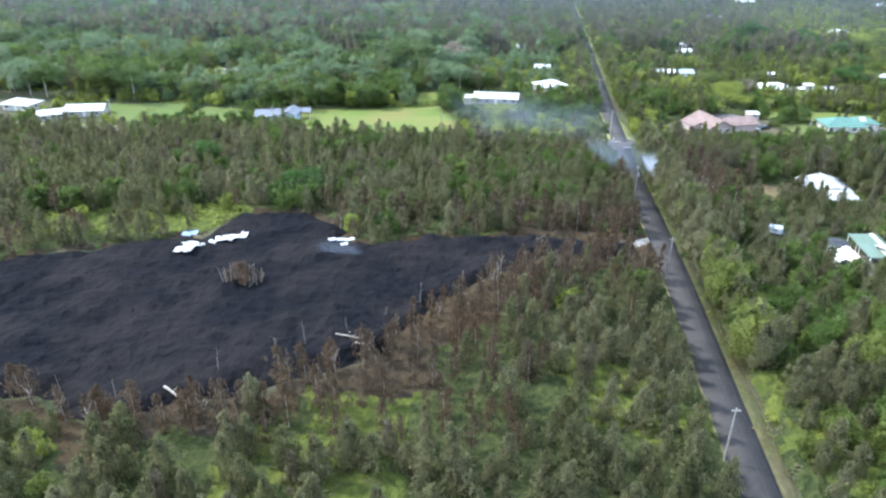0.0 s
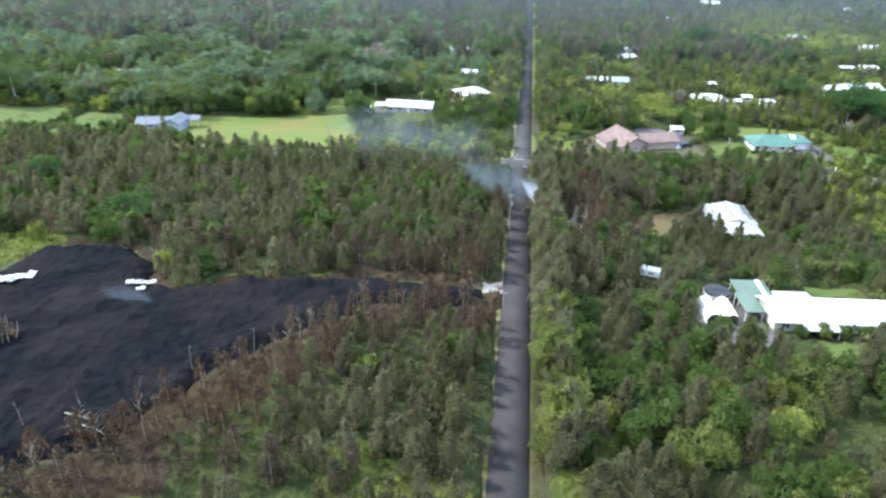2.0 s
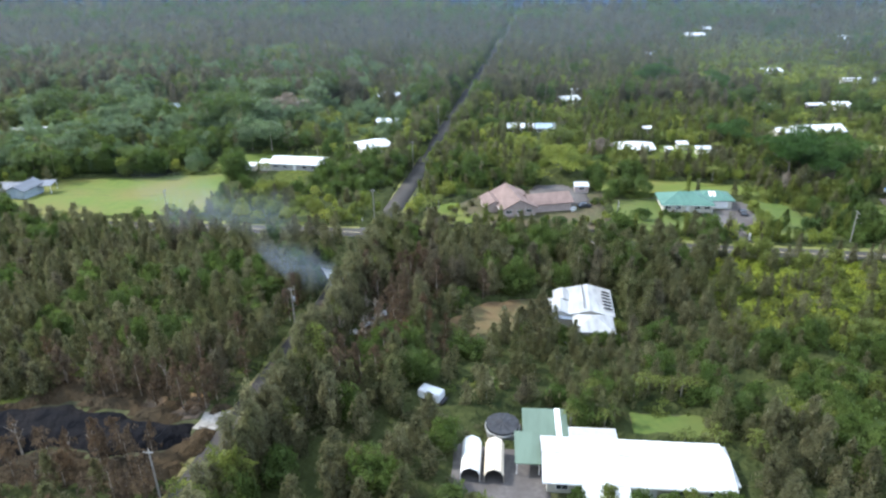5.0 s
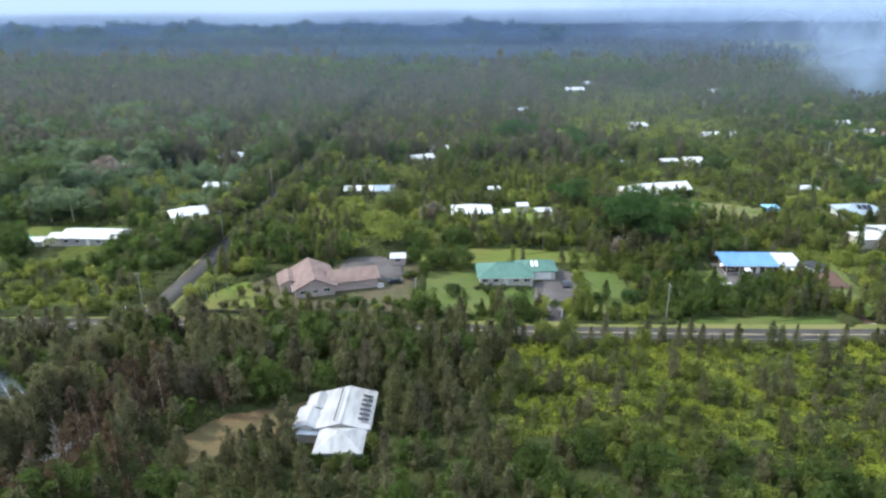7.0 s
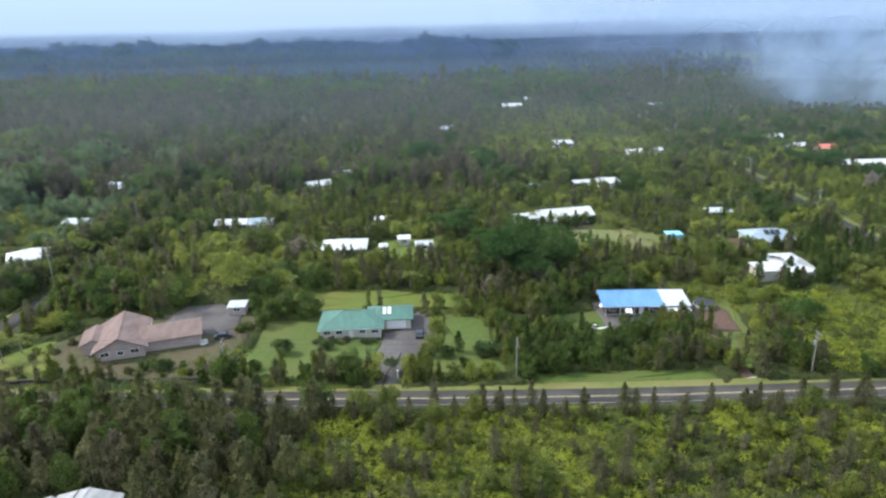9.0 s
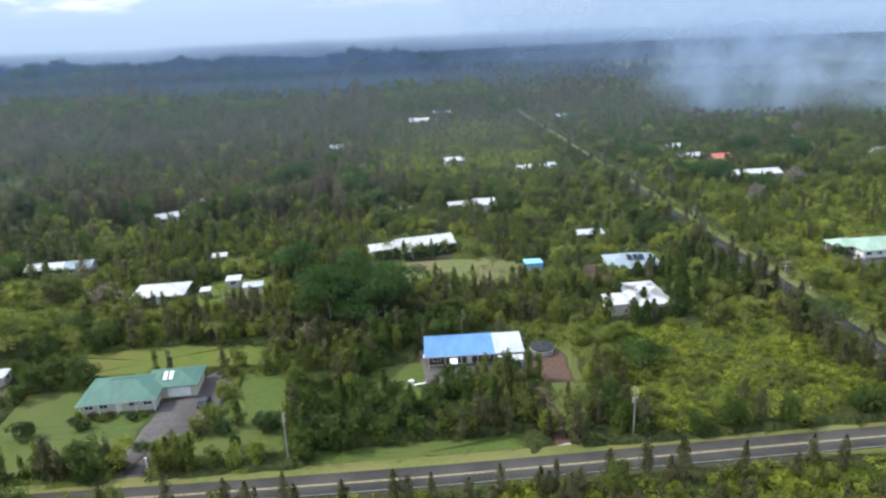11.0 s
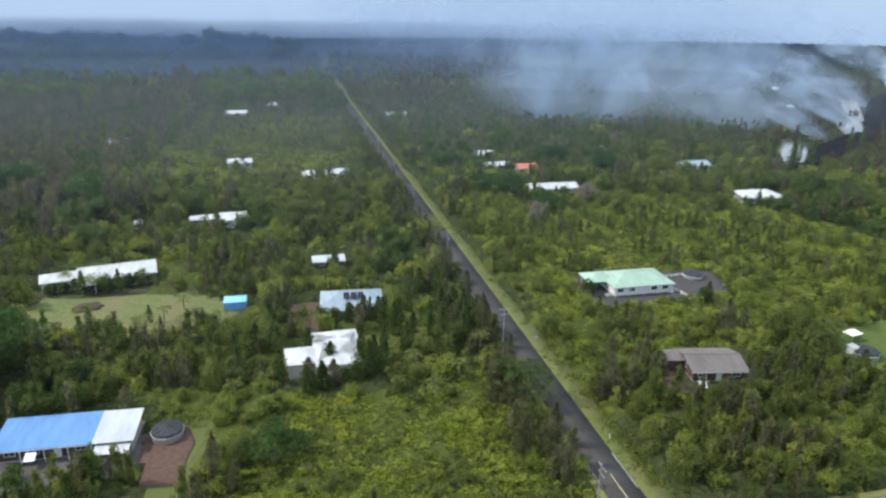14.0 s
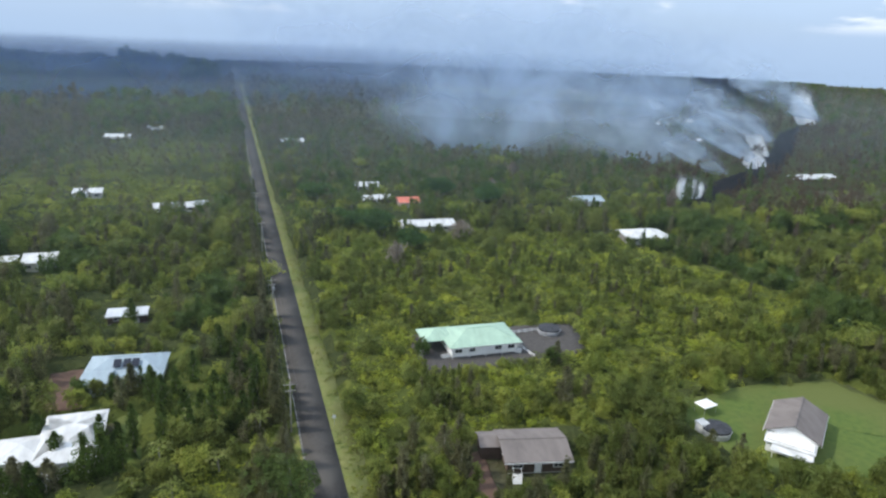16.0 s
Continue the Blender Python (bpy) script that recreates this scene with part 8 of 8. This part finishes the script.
for i in range(5):
    bx = moved(part("mailbox", box(-0.13, -0.25, 0, 0.13, 0.25, 0.2, tube((0, -0.25, 0.2), (0, 0.25, 0.2), 0.13, 0.13, 10)), M["white_paint" if i % 2 else "dark_metal"], mb), -1.2 + i * 0.6, 0, 1.05)
    part("flag", box(0.14, -0.05, 0.15, 0.16, 0.0, 0.4), M["roof_red"], bx)


def road_sign(x, y, rot, label, w=0.6, h=0.75):
    e = thing("road_sign", x, y, rot, None, label, "sign", "road signs")
    part("post", tube((0, 0, -0.3), (0, 0, 2.2), 0.035, 0.035, 6), M["grey_metal"], e)
    bm = box(-w / 2, -0.06, 1.5, w / 2, -0.04, 1.5 + h)
    bmesh.ops.bevel(bm, geom=[q for q in bm.edges if abs(q.verts[0].co.y - q.verts[1].co.y) > 0.01], offset=0.08, segments=2, affect="EDGES")
    part("plate", bm, M["white_paint"], e)
    return e


road_sign(300.0, 297.7, 180, "small pale roadside marker plate")
road_sign(39.4, 247.0, 90, "small pale junction sign on a post")
for i, (x, y) in enumerate(((300.5, 262.0), (292.0, 330.0), (292.0, 380.0), (292.0, 430.0))):
    e = thing("marker_post", x, y, 0, None, "short white roadside marker post", "post", "marker posts")
    part("post", box(-0.06, -0.04, -0.2, 0.06, 0.04, 1.0), M["white_paint"], e)
    part("reflector", box(-0.05, -0.055, 0.75, 0.05, -0.04, 0.95), M["grey_metal"], e)
wl2 = thing("stone_wall", 93.5, 246.4, -1.5, None, "low dark lava-rock wall along the roadside", "wall")
rng = random.Random(9)
for i in range(46):
    u = -25 + i * 1.1
    bm = box(u, -0.35 + rng.uniform(-0.06, 0.06), -0.3, u + 1.06, 0.35 + rng.uniform(-0.06, 0.06), 0.8 + rng.uniform(-0.12, 0.12))
    bmesh.ops.bevel(bm, geom=list(bm.edges), offset=0.1, segments=1, affect="EDGES")
    part("stone", bm, M["dark_cinder"], wl2)

# ---- smoking ground ----
crack = thing("burnt_debris", 53.5, 186.0, 0, None, "ash-white burnt debris at a smoking crack", "debris")
for i in range(9):
    crumpled("ash_crust", -4 + 1.1 * i, -7 + 1.9 * i + rng.uniform(-1, 1), 40 * i, 2.4, 1.6, 0.4, "ash", "", "", 50 + i, crack)
for i, (x, y) in enumerate(((52, 178), (56, 181), (50, 186), (57, 187), (54, 191), (59, 183), (60, 190), (51, 194), (57, 175), (62, 186))):
    tree("sparse", x, y, 6 + 3 * rng.random(), 1.6, "dead_twigs", "bare grey dead tree beside a smoking crack", "dead tree", 40, 900 + i, "pale_bark", trunk_to=0.9, limbs=7, group="crack trees")
fallen_log(52.0, 196.0, 46.8, 200.8, 0.16, "pale fallen trunk across the verge")
far_lava = strip("lava_flow", [(486, 446), (520, 472), (600, 525), (690, 610), (770, 690), (850, 750)], 10, 11, 0.9, M["lava"], "far black lava channel below the smoke", thick=2.0, category="lava")


def smoke(name, origin, along, rise, width, height, mat, label, bend=6.0, seed=0, foot=1.0, hold=0.5):
    """A curling sheet of thin smoke: it starts at origin, drifts along, and its top leans by rise."""
    nx, ny = 30, 14
    o, a, r = Vector(origin), Vector(along).normalized(), Vector(rise).normalized()
    side = a.cross(r).normalized()
    verts, uvs, faces = [], [], []
    for j in range(ny):
        for i in range(nx):
            u, q = i / (nx - 1), j / (ny - 1)
            wob = bend * (math.sin(5 * u + 3 * q + seed) + 0.6 * math.sin(11 * u - 4 * q + 2 * seed))
            verts.append(o + a * (width * (hold + (u - hold) * (foot + (1 - foot) * q))) + r * (height * q) + side * wob)
            uvs.append((u, q))
    for j in range(ny - 1):
        for i in range(nx - 1):
            k = j * nx + i
            faces.append((k, k + 1, k + nx + 1, k + nx))
    ob = new(name, mesh_from(name, [tuple(v) for v in verts], faces, mat, uvs))
    for p in ob.data.polygons:
        p.use_smooth = True
    return tagged(ob, label, "smoke", kind="stuff")


SM = {
    "plume": smoke_material("blue_grey_smoke", (0.68, 0.81, 0.98), 0.70, 0.040, 0.12, 0.72, 1, 7.0),
    "curtain": smoke_material("drifting_blue_smoke", (0.62, 0.76, 0.96), 0.74, 0.019, 0.10, 0.70, 6, 7.0, "haze"),
    "far_curtain": smoke_material("thin_tall_smoke", (0.56, 0.69, 0.90), 0.52, 0.0085, 0.06, 0.74, 10, 6.0, "haze"),
    "steam": smoke_material("white_steam", (0.95, 0.96, 0.97), 0.94, 0.06, -0.05, 0.46, 2, 6.0),
    "road": smoke_material("pale_road_smoke", (0.84, 0.89, 0.95), 0.86, 0.16, 0.0, 0.72, 7, 7.0, "haze"),
    "wisp": smoke_material("thin_blue_wisp", (0.60, 0.70, 0.84), 0.22, 0.07, 0.05, 0.75, 3, 6.0, "haze"),
    # pale blue of haze and window-glass veil, painted as a sheet colour
    "thin": smoke_material("pale_haze_sheet", (0.38, 0.53, 0.66), 0.115, 0.004, -0.7, 0.45, 8, 3.0, "layer"),
    # the blue of distance is painted into this sheet's colour
    "veil": smoke_material("haze_tint_sheet", (0.135, 0.205, 0.345), 0.62, 0.003, -0.25, 0.65, 4, 3.0, "bank"),
}

# source, width and height of the spread plume, lean downwind, narrowness of the foot
PLUMES = [(548, 498, 120, 52, -1.6, 0.08), (598, 530, 150, 72, -1.6, 0.08), (668, 592, 190, 80, -1.7, 0.08), (850, 742, 270, 110, -1.6, 0.08)]
for k, (bx, by, wd, hh, lean, foot) in enumerate(PLUMES):
    smoke("smoke_plume", (bx + wd * 0.5, by - wd * 0.18, 0), (-1, 0.36, 0), (lean, 0.45, 1), wd, hh * math.hypot(1, lean), SM["plume"], "blue-grey smoke rising from the lava fissure and drifting", 4, 1 + k, foot)
smoke("drifting_smoke", (630, 516, -26), (-1, 0.34, 0), (-0.5, 0.2, 1), 300, 104, SM["curtain"], "pale blue smoke drifting low over woods", 7, 41)
smoke("drifting_smoke", (800, 640, -34), (-1, 0.30, 0), (-0.5, 0.2, 1), 460, 150, SM["curtain"], "broad pale blue smoke drifting over far woods", 8, 43)
smoke("smoke_haze", (1150, 890, -50), (-1, 0.22, 0), (-0.2, 0.1, 1), 1150, 240, SM["far_curtain"], "tall thin smoke fading into the sky", 9, 45)
for k, (x0, y0, wd, hh, lean) in enumerate(((490, 452, 22, 19, 0.05), (496, 455, 20, 16, 0.1), (594, 528, 20, 17, -0.5), (606, 534, 22, 20, -0.7), (642, 572, 26, 30, -0.6), (846, 738, 46, 60, -0.4))):
    smoke("steam_plume", (x0 + wd * 0.5, y0, -1), (-1, 0.5, 0), (lean, 0.1, 1), wd, hh, SM["steam"], "dense white steam rising from the fissure", 1.5, 31 + k, 0.55)
smoke("smoke_wisp", (61.0, 189, -4), (-1, 0.2, 0), (-0.7, 0.35, 1), 11, 25, SM["road"], "white smoke rising beside the road", 0.8, 7, 0.5)
smoke("smoke_wisp", (62, 190, 0), (-1, 0.2, 0), (-1.0, 0.5, 1), 30, 28, SM["wisp"], "pale smoke curling over the road", 0.9, 12, 0.4)
smoke("smoke_wisp", (52, 204, 4), (-1, 0.25, 0), (-0.3, 0.3, 1), 80, 28, SM["wisp"], "thin blue smoke drifting over trees", 2, 8)
smoke("smoke_wisp", (-24, 134, 3), (-1, 0.05, 0), (-0.5, 0.2, 1), 17, 9, SM["wisp"], "thin blue smoke on the lava", 0.6, 9)
# added level sheet that pales and blues the land seen through it
smoke("haze_layer", (1500, 205, 19), (-1, 0.0, 0), (0, 1, 0.012), 2900, 1000, SM["thin"], "thin level pale sheet standing in for haze over the country", 0.4, 19)
# two added see-through sheets tint the far forest in place of hazy air
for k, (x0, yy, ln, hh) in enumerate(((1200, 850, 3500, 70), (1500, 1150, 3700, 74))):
    smoke("haze_bank", (x0, yy, -8), (-1, 0.0, 0), (0, 0.05, 1), ln, hh, SM["veil"], "blue-tinted sheet painted as volcanic haze over the far forest", 14, 20 + k)
